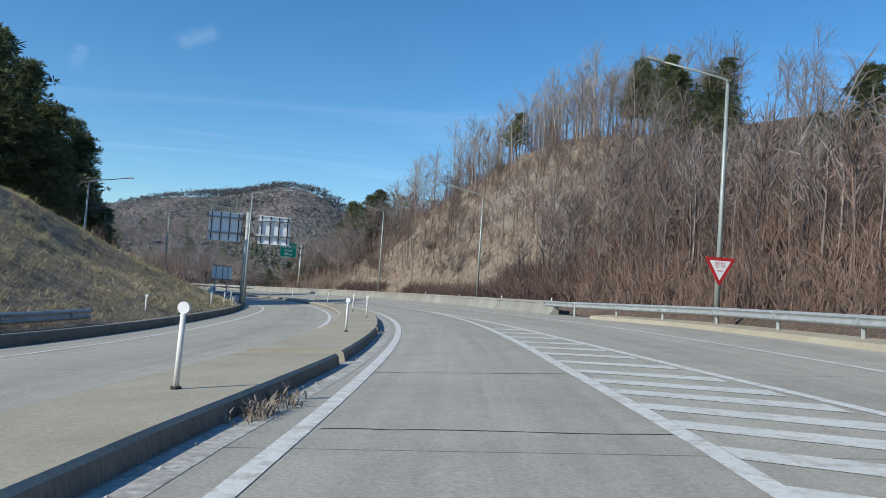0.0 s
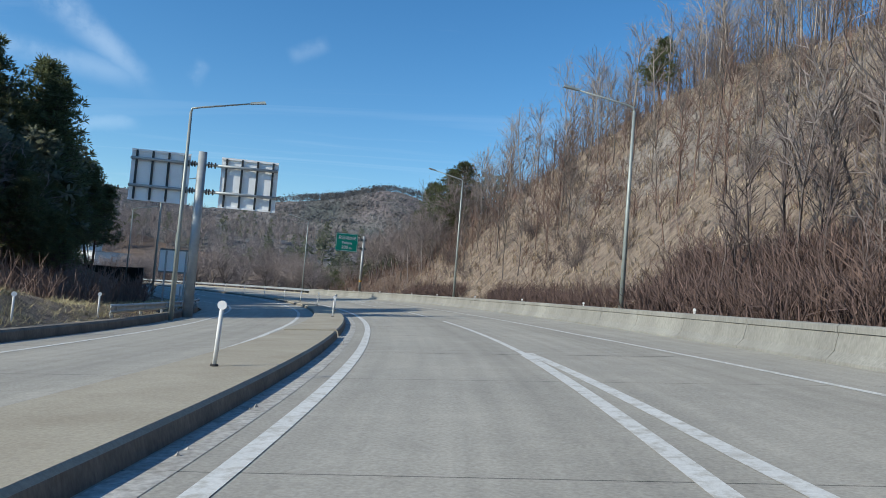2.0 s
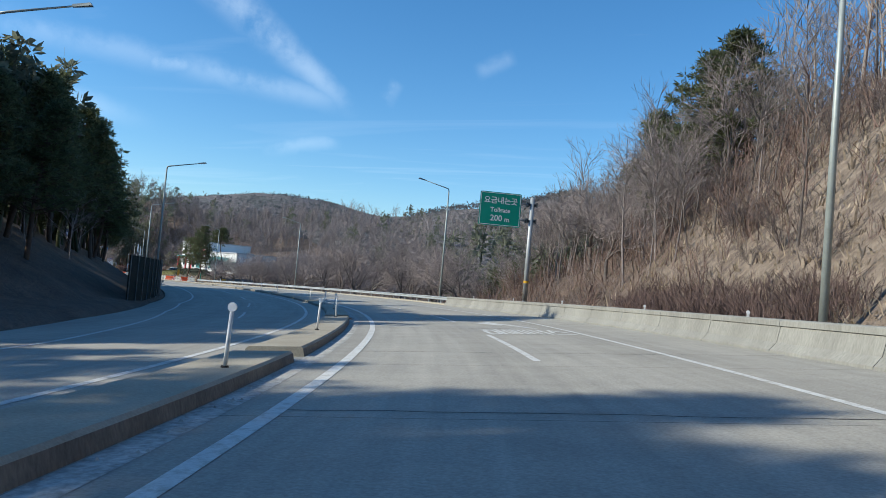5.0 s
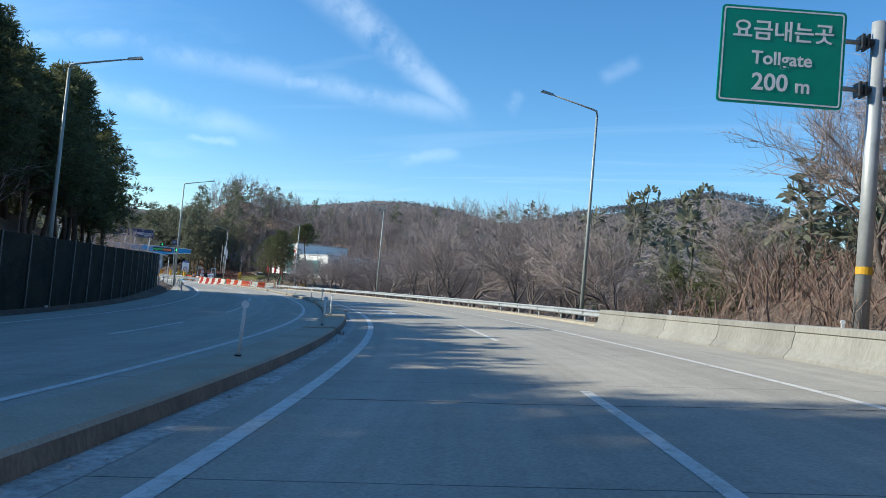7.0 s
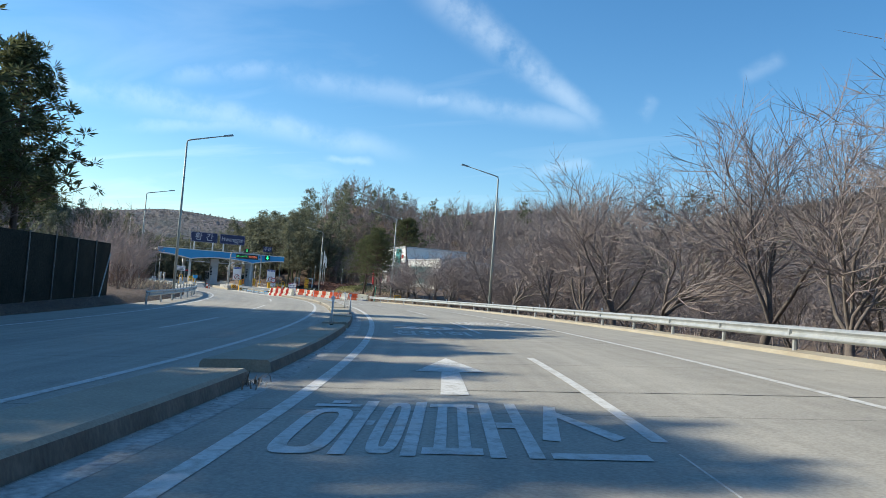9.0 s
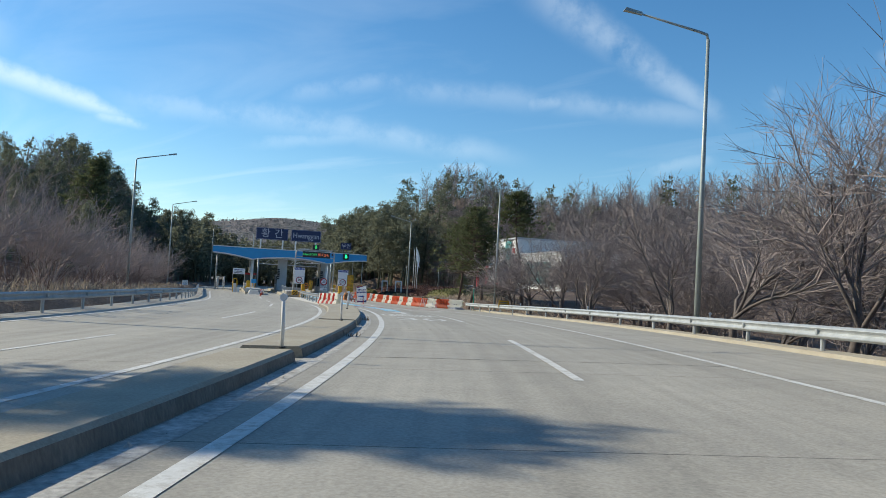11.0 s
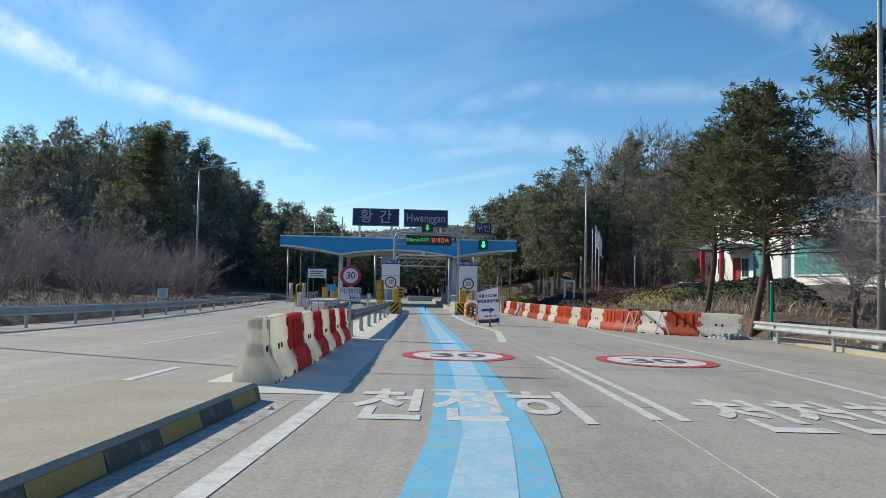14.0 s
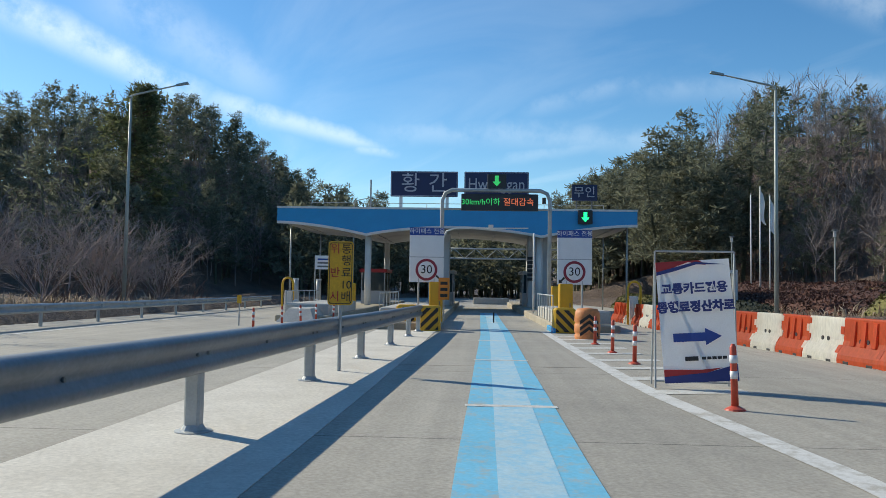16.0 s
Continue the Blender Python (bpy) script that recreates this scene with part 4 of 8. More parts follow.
def guardrail(a, b, d_of, side, label, gap=4.0, high=0.62, posts=None, box=False):
    """A beam on posts; side: +1 has its face to larger d. box: a plain closed beam."""
    e = thing("guardrail", label, "guardrail")

    def prof(s):
        d = d_of(s)
        if box:
            face = [(0.035, 0.178), (0.075, 0.170), (0.104, 0.145), (0.112, 0.105), (0.098, 0.065), (0.064, 0.028), (0.058, 0.0), (0.064, -0.028), (0.098, -0.065), (0.112, -0.105), (0.104, -0.145), (0.075, -0.170), (0.035, -0.178)]
            return [(d + x, high + z) for x, z in face] + [(d - x, high + z) for x, z in face[::-1]]
        return [(d + side * x, high + z) for x, z in W_BEAM] + [(d + side * (x - 0.006), high + z) for x, z in W_BEAM[::-1]]
    bm = ribbon("beam", a, b, prof, M_BEAM if box else M_GALV, 2.0, e)
    if box:
        bm.data.polygons.foreach_set("use_smooth", [len(q.vertices) == 4 for q in bm.data.polygons])
    for s in posts if posts else np.arange(a + 0.6, b, gap):
        d = d_of(s) - side * (0.0 if box else 0.09)
        base = put(s, d, -0.45)
        g = G()
        if box:
            m = stand(s, d, 0)
            g.box(-0.07, 0.07, -0.07, 0.07, -0.1, high - 0.1, 0.02)
            g.v = [tuple(m @ Vector(p)) for p in g.v]
            foot = G().tube([(0, 0, 0.0), (0, 0, 0.022), (0, 0, 0.03), (0, 0, 0.075)], [0.165, 0.165, 0.11, 0.085], 16)
            foot.v = [tuple(m @ Vector(p)) for p in foot.v]
            foot.ob("foot", M_GALV, e, "round bolted foot")
            for y in (-0.12, 0.12, 1.9):
                b0 = stand(s + y, d_of(s + y), high)
                nut = G().tube([(0.05, 0, 0.0), (0.078, 0, 0.0)], 0.016, 8)
                nut.v = [tuple(b0 @ Vector(p)) for p in nut.v]
                nut.ob("bolt", M_STEELDK, e)
        else:
            g.tube([base.tolist(), put(s, d, high + 0.16).tolist()], 0.06, 8)
        g.ob("post", M_GALV, e)
        if not box:
            m = stand(s, d_of(s), high)
            q = G().box(-0.09, 0.09, -0.04, 0.04, -0.06, 0.06)
            q.v = [tuple(m @ Vector(p)) for p in q.v]
            q.ob("bracket", M_GALV, e)
    return e


guardrail(-30, 43.5, lambda s: float(right_edge(s)) - 0.95 if s < 38 else 7.95, -1, "long grey steel guardrail before the wooded slope", 4.0, 0.62)
guardrail(139.5, 246, tab((139, 8.2), (150, 8.5), (200, 9.0), (225, 9.5), (246, 11.6)), -1, "long grey steel guardrail before the row of bare trees", 4.0, 0.56)
guardrail(58, 87, tab((58, -10.7), (70, -10.75), (82, -11.1), (87, -11.4)), 1, "short grey steel guardrail below the direction sign", 4.0, 0.6)
guardrail(-30, 24, lambda s: -11.0, 1, "grey steel guardrail below the dry grass bank", 4.0, 0.6)
guardrail(185, 300, tab((185, -13.6), (204, -13.5), (222, -13.6), (260, -13.9), (300, -15.0)), 1, "grey steel guardrail along the oncoming lanes", 4.0, 0.6)
guardrail(243.0, 271, tab((242.6, -2.76), (248, -2.66), (252, -2.56), (256.2, -2.45), (260.1, -2.3), (264, -2.15), (271, -1.95)), 1, "heavy grey box-beam guardrail leading to the toll island", high=0.70, box=True, posts=(243.8, 247.9, 252.0, 256.2, 260.1, 264.0, 267.8, 270.6))
# slab under the box-beam rail
tagged(ribbon("kerb", 228.6, 271, lambda s: [(-3.4, -0.05), (-3.4, 0.014), (left_line(s) + 0.04, 0.007), (left_line(s) + 0.04, -0.05)], M_SLAB), "pale concrete strip between the lanes", "kerb", kind="structure")


# ------------------------------------------------------------------ street lamps
def street_lamp(high, arm, label):
    """Tapered pole with a short bend, a long rising arm to +x and a flat lantern."""
    e = thing("street_lamp", label, "street lamp", group="street lamps")
    G().tube([(0, 0, 0), (0, 0, high * 0.5), (0, 0, high - 0.15)], [0.11, 0.085, 0.06], 12).ob("pole", M_POLE, e, smooth=True)
    G().tube([(0, 0, high - 0.2), (0.04, 0, high), (0.3, 0, high + 0.07), (arm, 0, high + 0.5)], [0.05, 0.05, 0.045, 0.03], 8).ob("arm", M_POLE, e, smooth=True)
    k = arm
    G().add([(k - 0.05, -0.06, high + 0.46), (k + 0.62, -0.1, high + 0.56), (k + 0.62, 0.1, high + 0.56), (k - 0.05, 0.06, high + 0.46), (k - 0.05, -0.05, high + 0.55), (k + 0.55, -0.07, high + 0.66), (k + 0.55, 0.07, high + 0.66), (k - 0.05, 0.05, high + 0.55)],
            [(3, 2, 1, 0), (4, 5, 6, 7), (0, 1, 5, 4), (1, 2, 6, 5), (2, 3, 7, 6), (3, 0, 4, 7)]).ob("lantern", M_POLE, e, "flat grey street-lamp lantern")
    G().box(-0.19, 0.19, -0.19, 0.19, -0.3, 0.05, 0.02).ob("base_plate", M_GALV, e)
    return e


lamp = street_lamp(9.6, 2.5, "tall grey steel street lamp with one long arm")
lamp_spots = [(26.9, 9.9, 9.0, 180), (61.3, 8.55, 9.1, 180), (94.0, 9.0, 10.7, 180), (146.9, 9.2, 10.9, 180), (200.3, 9.25, 10.7, 180), (240.0, 12.4, 11.1, 180), (282.0, 14.2, 11.3, 180),
              (63.2, -22.0, 9.0, 0), (64.4, -10.0, 9.0, 0), (103, -15.6, 10.6, 0), (145.1, -16.2, 11.0, 0), (198.0, -14.2, 11.0, 0), (241.2, -18.6, 11.0, 0), (284.6, -18.6, 11.4, 0), (330, -14, 11, 0)]
for i, (s, d, high, turn) in enumerate(lamp_spots):
    g0 = float(ground_at(s, d)[0])
    zt = float(put(s, d)[2]) + high + 0.1
    m = stand(s, d, 0, turn)
    m.translation.z = g0
    m = m @ Matrix.Diagonal((1, 1, (zt - g0) / 9.6, 1))
    if i == 0:
        lamp.matrix_world = m
    else:
        o = copy_thing(lamp, Matrix.Identity(4))
        o.matrix_world = m
        if d < 0:
            o["label"] = "tall grey steel street lamp beside the oncoming lanes"


# ------------------------------------------------------------------ signs
def rounded(x0, x1, z0, z1, r, n=5):
    pts = []
    for cx, cz, a0 in ((x1 - r, z1 - r, 0), (x0 + r, z1 - r, 90), (x0 + r, z0 + r, 180), (x1 - r, z0 + r, 270)):
        pts += [(cx + r * math.cos(radians(a0 + 90 * k / n)), cz + r * math.sin(radians(a0 + 90 * k / n))) for k in range(n + 1)]
    return pts


def frame_plate(e, x0, x1, z0, z1, y, t, material, name="border", r=0.06):
    """A thin raised rounded outline on a sign face."""
    o, i = rounded(x0, x1, z0, z1, r), rounded(x0 + t, x1 - t, z0 + t, z1 - t, r * 0.8)
    n = len(o)
    v = [(x, y, z) for x, z in o] + [(x, y, z) for x, z in i]
    f = [(k, n + k, n + (k + 1) % n, (k + 1) % n) for k in range(n)]
    return mesh_object(name, v, f, material, e)


def tollgate_sign():
    e = thing("tollgate_sign", "green tollgate distance sign on a grey cantilever pole", "road sign", stand(125.7, 9.3, 0, -4))
    zg = float(ground_at(125.7, 9.3)[0] - put(125.7, 9.3)[2])
    G().tube([(0, 0, zg), (0, 0, 7.75)], [0.17, 0.15], 16).ob("pole", M_GALV, e, smooth=True)
    G().tube([(0, 0, 1.95), (0, 0, 2.12)], [0.176, 0.176], 16).ob("band", M_YELLOW, e, "yellow reflective band")
    for z in (6.15, 7.25):
        G().tube([(-0.1, 0, z), (-3.5, 0, z)], 0.055, 10).ob("arm", M_GALV, e, smooth=True)
        c = G().tube([(0.25, 0, z), (-0.25, 0, z)], 0.10, 10)
        for x in (-0.42, -0.3, 0.28):
            c.box(x, x + 0.05, -0.16, 0.16, z - 0.16, z + 0.16)
        c.ob("clamp", M_DARK, e, "dark bolted clamp")
    G().plate(rounded(-3.60, -0.78, 5.62, 7.88, 0.1), -0.10, -0.06).ob("panel", M_GREEN, e, "green sign panel")
    frame_plate(e, -3.55, -0.83, 5.67, 7.83, -0.104, 0.035, M_SIGNW)
    lettering("요금내는곳", 0.50, M_SIGNW, e, -2.18, -0.105, 7.30, bold=0.008)
    lettering("Tollgate", 0.42, M_SIGNW, e, -2.18, -0.105, 6.68, bold=0.008)
    lettering("200", 0.55, M_SIGNW, e, -2.42, -0.105, 6.12, bold=0.01)
    lettering("m", 0.46, M_SIGNW, e, -1.68, -0.105, 6.08, bold=0.008)


def direction_sign_back():
    e = thing("direction_sign", "twin white direction-sign panels seen from behind on one thick pole", "road sign", stand(68.7, -10.05, 0, 0))
    zg = float(ground_at(68.7, -10.05)[0] - put(68.7, -10.05)[2])
    G().tube([(0, 0, zg - 0.2), (0, 0, 7.95)], [0.24, 0.2], 18).ob("pole", M_GALV, e, smooth=True)
    for sx in (-1, 1):
        x0, x1 = (0.9, 3.6) if sx > 0 else (-3.25, -0.55)
        p = G().box(x0, x1, 0.10, 0.13, 5.35, 7.8).ob("panel", M_SHEET, e, "white sign panel seen from behind")
        for z in (7.7, 5.35):
            G().box(x0, x1, 0.03, 0.10, z, z + 0.1).ob("frame", M_SHEET, e)
        for x in np.linspace(x0 + 0.25, x1 - 0.25, 4):
            G().box(x - 0.045, x + 0.045, 0.0, 0.095, 5.4, 7.75).ob("stiffener", M_DARK, e, "dark steel stiffener")
        for z in (6.05, 7.35):
            G().tube([(0, 0, z), (x1 if sx > 0 else x0, -0.06, z)], 0.075, 10).ob("arm", M_GALV, e, smooth=True)
            c = G()
            for x in (0.3, 0.42, 0.6):
                c.tube([(sx * x, 0, z), (sx * (x + 0.05), 0, z)], 0.15, 10)
            c.ob("clamp", M_DARK, e, "dark bolted clamp")


def small_sign_backs():
    e = thing("road_sign", "white rectangular sign board seen from behind on two posts", "road sign", stand(74.5, -11.65, 0.3, 0))
    zg = float(ground_at(74.5, -11.9)[0] - put(74.5, -11.9)[2]) - 0.1
    for x in (-0.6, 0.45):
        G().tube([(x, 0, zg), (x, 0, 3.1)], 0.05, 8).ob("post", M_GALV, e)
    G().box(-0.95, 0.8, 0.05, 0.09, 1.9, 3.2).ob("panel", M_SHEET, e)
    G().box(-0.95, 0.8, 0.0, 0.05, 3.12, 3.2).box(-0.95, 0.8, 0.0, 0.05, 1.9, 1.98).box(-0.06, 0.02, 0, 0.05, 1.95, 3.15).ob("frame", M_STEELDK, e)
    e = thing("road_sign", "small white sign plate seen from behind on a thin post", "road sign", stand(80.5, -12.1, 0, 0))
    G().tube([(0, 0, -0.2), (0, 0, 1.5)], 0.035, 8).ob("post", M_GALV, e)
    G().box(-0.22, 0.22, 0.04, 0.06, 0.95, 1.65).ob("panel", M_SHEET, e)
    e = thing("road_sign", "diamond-shaped sign plate seen from behind on a thin post", "road sign", stand(85.5, -11.9, 0, 0))
    G().tube([(0, 0, -0.2), (0, 0, 1.2)], 0.035, 8).ob("post", M_GALV, e)
    G().plate([(0, 0.75), (0.42, 1.17), (0, 1.59), (-0.42, 1.17)], 0.04, 0.06).ob("panel", M_SHEET, e)
    e = thing("marker_box", "small white utility box on the dry grass verge", "utility box", stand(58.5, -15.5, float(ground_at(58.5, -15.5)[0] - put(58.5, -15.5)[2]), 15))
    G().box(-0.3, 0.3, -0.2, 0.2, 0, 0.55, 0.03).ob("body", M_PAINTW, e)


def yield_sign():
    e = thing("yield_sign", "red-edged white triangular yield sign on the lamp pole", "road sign", stand(26.75, 9.8, 0, 4))
    G().plate([(-0.56, 2.50), (-0.5, 2.56), (0.5, 2.56), (0.56, 2.50), (0.04, 1.58), (-0.04, 1.58)][::-1], -0.16, -0.13).ob("panel", M_SIGNR, e, "red triangular panel")
    G().plate([(-0.40, 2.44), (0.40, 2.44), (0, 1.74)][::-1], -0.166, -0.16).ob("face", M_SIGNW, e, "white triangular face")
    lettering("양보", 0.24, M_SIGNR, e, 0, -0.168, 2.28)
    lettering("YIELD", 0.10, M_SIGNR, e, 0, -0.168, 2.07)
    G().box(-0.2, 0.2, -0.13, 0.0, 2.0, 2.05).ob("bracket", M_STEELDK, e)


tollgate_sign()
direction_sign_back()
small_sign_backs()
yield_sign()

# ------------------------------------------------------------------ lettering and arrows on the paving
def road_words(text, s, d, wide, deep, material=M_WHITE, bold=0.022, label="large faded white lettering painted on the lane"):
    """Painted letters, drawn out along the road to fit wide x deep metres."""
    c = bpy.data.curves.new("text", "FONT")
    c.body, c.size, c.align_x, c.align_y, c.resolution_u = text, 1.0, "CENTER", "CENTER", 3
    c.offset = bold
    t = bpy.data.objects.new("text", c)
    scene.collection.objects.link(t)
    me = bpy.data.meshes.new_from_object(t.evaluated_get(bpy.context.evaluated_depsgraph_get()))
    bpy.data.objects.remove(t)
    co = np.array([v.co for v in me.vertices])
    lo, hi = co.min(0), co.max(0)
    u = (co[:, 0] - (lo[0] + hi[0]) / 2) / (hi[0] - lo[0]) * wide
    w = (co[:, 1] - (lo[1] + hi[1]) / 2) / (hi[1] - lo[1]) * deep
    p = put(s + w, d + u, 0.008)
    me.vertices.foreach_set("co", p.astype(np.float32).ravel())
    me.materials.clear()
    me.materials.append(material)
    return tagged(new("road_lettering", me), label, "road marking", kind="structure")


def road_arrow(s, d, length=5.6, wide=1.15, material=M_WHITE):
    w, st = wide / 2, 0.18
    neck = length * 0.52
    pts = [(0, -st), (0, st), (neck, st * 0.8), (neck, w), (length, 0), (neck, -w), (neck, -st * 0.8)]
    patch([(s + a, d + b) for a, b in pts], material, "road_arrow", "white painted arrow pointing onwards on the lane", 0.008)


def lane_word(s, d, wide, deep):
    """The tall condensed word of the toll lane, stroke by stroke: across from 0 to 1, along from 0 to 1."""
    bars = [(0.05, 0.115, 0.93, 1.0), (0.0, 0.165, 0.84, 0.905), (0.178, 0.222, 0.0, 1.0), (0.222, 0.248, 0.46, 0.54), (0.362, 0.402, 0.0, 1.0),
            (0.415, 0.575, 0.87, 0.955), (0.415, 0.575, 0.03, 0.115), (0.444, 0.478, 0.115, 0.87), (0.512, 0.546, 0.115, 0.87),
            (0.592, 0.632, 0.0, 1.0), (0.69, 0.73, 0.0, 1.0), (0.632, 0.69, 0.45, 0.55), (0.75, 1.0, 0.0, 0.075)]
    v, f = [], []

    def quad(pts):
        k = len(v)
        v.extend(put(s + deep * (w - 0.5), d + wide * (u - 0.5), 0.008) for u, w in pts)
        f.append((k, k + 1, k + 2, k + 3))

    for u0, u1, w0, w1 in bars:
        quad(((u0, w0), (u1, w0), (u1, w1), (u0, w1)))
    for u0, u1, w0, w1, tu, tw in ((0.0, 0.165, 0.0, 0.79, 0.045, 0.085), (0.258, 0.350, 0.02, 0.97, 0.034, 0.09)):
        cu, cw, ru, rw, n = (u0 + u1) / 2, (w0 + w1) / 2, (u1 - u0) / 2, (w1 - w0) / 2, 28

        def rim(a, shrink):
            x, y = math.cos(a), math.sin(a)
            return (cu + (ru - shrink * tu) * math.copysign(abs(x) ** 0.5, x), cw + (rw - shrink * tw) * math.copysign(abs(y) ** 0.5, y))

        for k in range(n):
            a0, a1 = 2 * math.pi * k / n, 2 * math.pi * (k + 1) / n
            quad((rim(a0, 0), rim(a1, 0), rim(a1, 1), rim(a0, 1)))
    quad(((0.75, 0.26), (0.80, 0.24), (0.875, 0.93), (0.835, 0.95)))
    quad(((0.842, 0.70), (0.86, 0.80), (1.0, 0.32), (0.955, 0.26)))
    return tagged(mesh_object("road_lettering", v, f, M_WHITE), "tall condensed white lettering painted on the lane", "road marking", kind="structure")


lane_word(149.2, 0.0, 3.05, 3.0)
road_arrow(151.4, 0.03)
road_words("천천히", 166.5, 0.1, 2.5, 2.5, M_FADED)
road_words("30", 170.0, 0.05, 2.2, 2.9, M_FADED)
lane_word(175.5, 3.4, 2.9, 2.9)
lane_word(102.1, 3.35, 2.9, 3.0)
patch([(104.4, 4.25), (104.5, 4.0), (107.4, 3.42), (106.6, 3.25), (108.7, 2.45), (109.8, 3.25), (108.2, 3.45), (107.6, 3.72)], M_WHITE, "road_arrow", "white painted arrow leaning across the lane", 0.008)
road_words("30", 208.1, 0.1, 2.15, 2.9, M_WHITE, 0.0)
lane_word(213.2, 0.12, 3.1, 2.9)
road_arrow(215.2, 0.12, 5.6, 1.15)
road_words("천천히", 228.0, 0.15, 2.6, 2.7)
road_words("천천히", 227.6, 4.2, 2.6, 2.5)

# blue guide band and the ringed limits
blue_mid = tab((219, -0.1), (226, 0.28), (233, 0.27), (251, 0.32), (259, 0.42), (270, 0.62), (300, 0.75))
line(221, 292, blue_mid, 1.0, M_BLUE, name="guide_band", label="worn light-blue painted guide band", h=0.005)
line(221.5, 291, lambda s: blue_mid(s) + 0.02, 0.44, M_BLUEPALE, name="guide_band", label="paler worn middle of the blue guide band", h=0.0075)
for s in np.arange(223, 292, 6.2):
    line(s, s + 0.17, blue_mid, 1.06, M_WHITE, name="guide_bar", label="white painted bar across the blue band", h=0.009)


def speed_ring(s, d):
    n = 40
    for r0, r1, m, nm in ((0.0, 1.0, M_WHITE, "white painted disc of the road speed mark"), (1.0, 1.25, M_REDP, "red painted ring of the road speed mark")):
        v = []
        for k in range(n):
            a = 2 * math.pi * k / n
            v.append(put(s + 1.32 * r1 * math.sin(a), d + r1 * math.cos(a), 0.012))
        if r0:
            v += [put(s + 1.32 * r0 * math.sin(2 * math.pi * k / n), d + r0 * math.cos(2 * math.pi * k / n), 0.012) for k in range(n)]
            f = [(k, (k + 1) % n, n + (k + 1) % n, n + k) for k in range(n)]
        else:
            f = [tuple(range(n))]
        tagged(mesh_object("speed_mark", v, f, m), nm, "road marking", kind="structure")
    ob = road_words("30", s, d, 1.25, 1.25, M_DARKP, label="dark painted figures of the road speed mark")
    ob.location.z = 0.008


speed_ring(236.0, 0.32)
speed_ring(235.4, 4.55)
# hatched nose before the toll island
line(242, 272, tab((242, 2.0), (250, 2.75), (256, 2.3), (262, 2.3), (272, 2.35)), 0.26, M_WHITE, label="faded white painted edge of the hatched nose")
for s in np.arange(255.5, 270, 1.7):
    patch([(s, 2.35), (s + 0.45, 2.35), (s + 0.75, 3.7), (s + 0.3, 3.7)], M_FADED, "gore_stripe", "faded white painted stripe before the toll island")


# ------------------------------------------------------------------ toll plaza
CAN_S, CAN_L, CAN_R, CAN_H = 294.3, -13.15, 10.2, 6.58


def chevrons(e, x0, x1, z0, z1, y, name="stripe", up=1):
    """Slanting black stripes on a yellow face, cut to its edges."""
    def clip(poly, a, b, c):
        out = []
        for p, q in zip(poly, poly[1:] + poly[:1]):
            fp, fq = a * p[0] + b * p[1] + c, a * q[0] + b * q[1] + c
            if fp >= 0:
                out.append(p)
            if (fp >= 0) != (fq >= 0):
                u = fp / (fp - fq)
                out.append((p[0] + u * (q[0] - p[0]), p[1] + u * (q[1] - p[1])))
        return out
    for k in range(-4, 8):
        lo = z0 + 0.34 * k
        poly = [(x0, z0), (x1, z0), (x1, z1), (x0, z1)]
        poly = clip(poly, -up, 1, -lo)
        poly = clip(poly, up, -1, lo + 0.17) if poly else poly
        if len(poly) > 2:
            mesh_object(name, [(x, y, z) for x, z in poly], [tuple(range(len(poly)))], M_SIGNK, e)


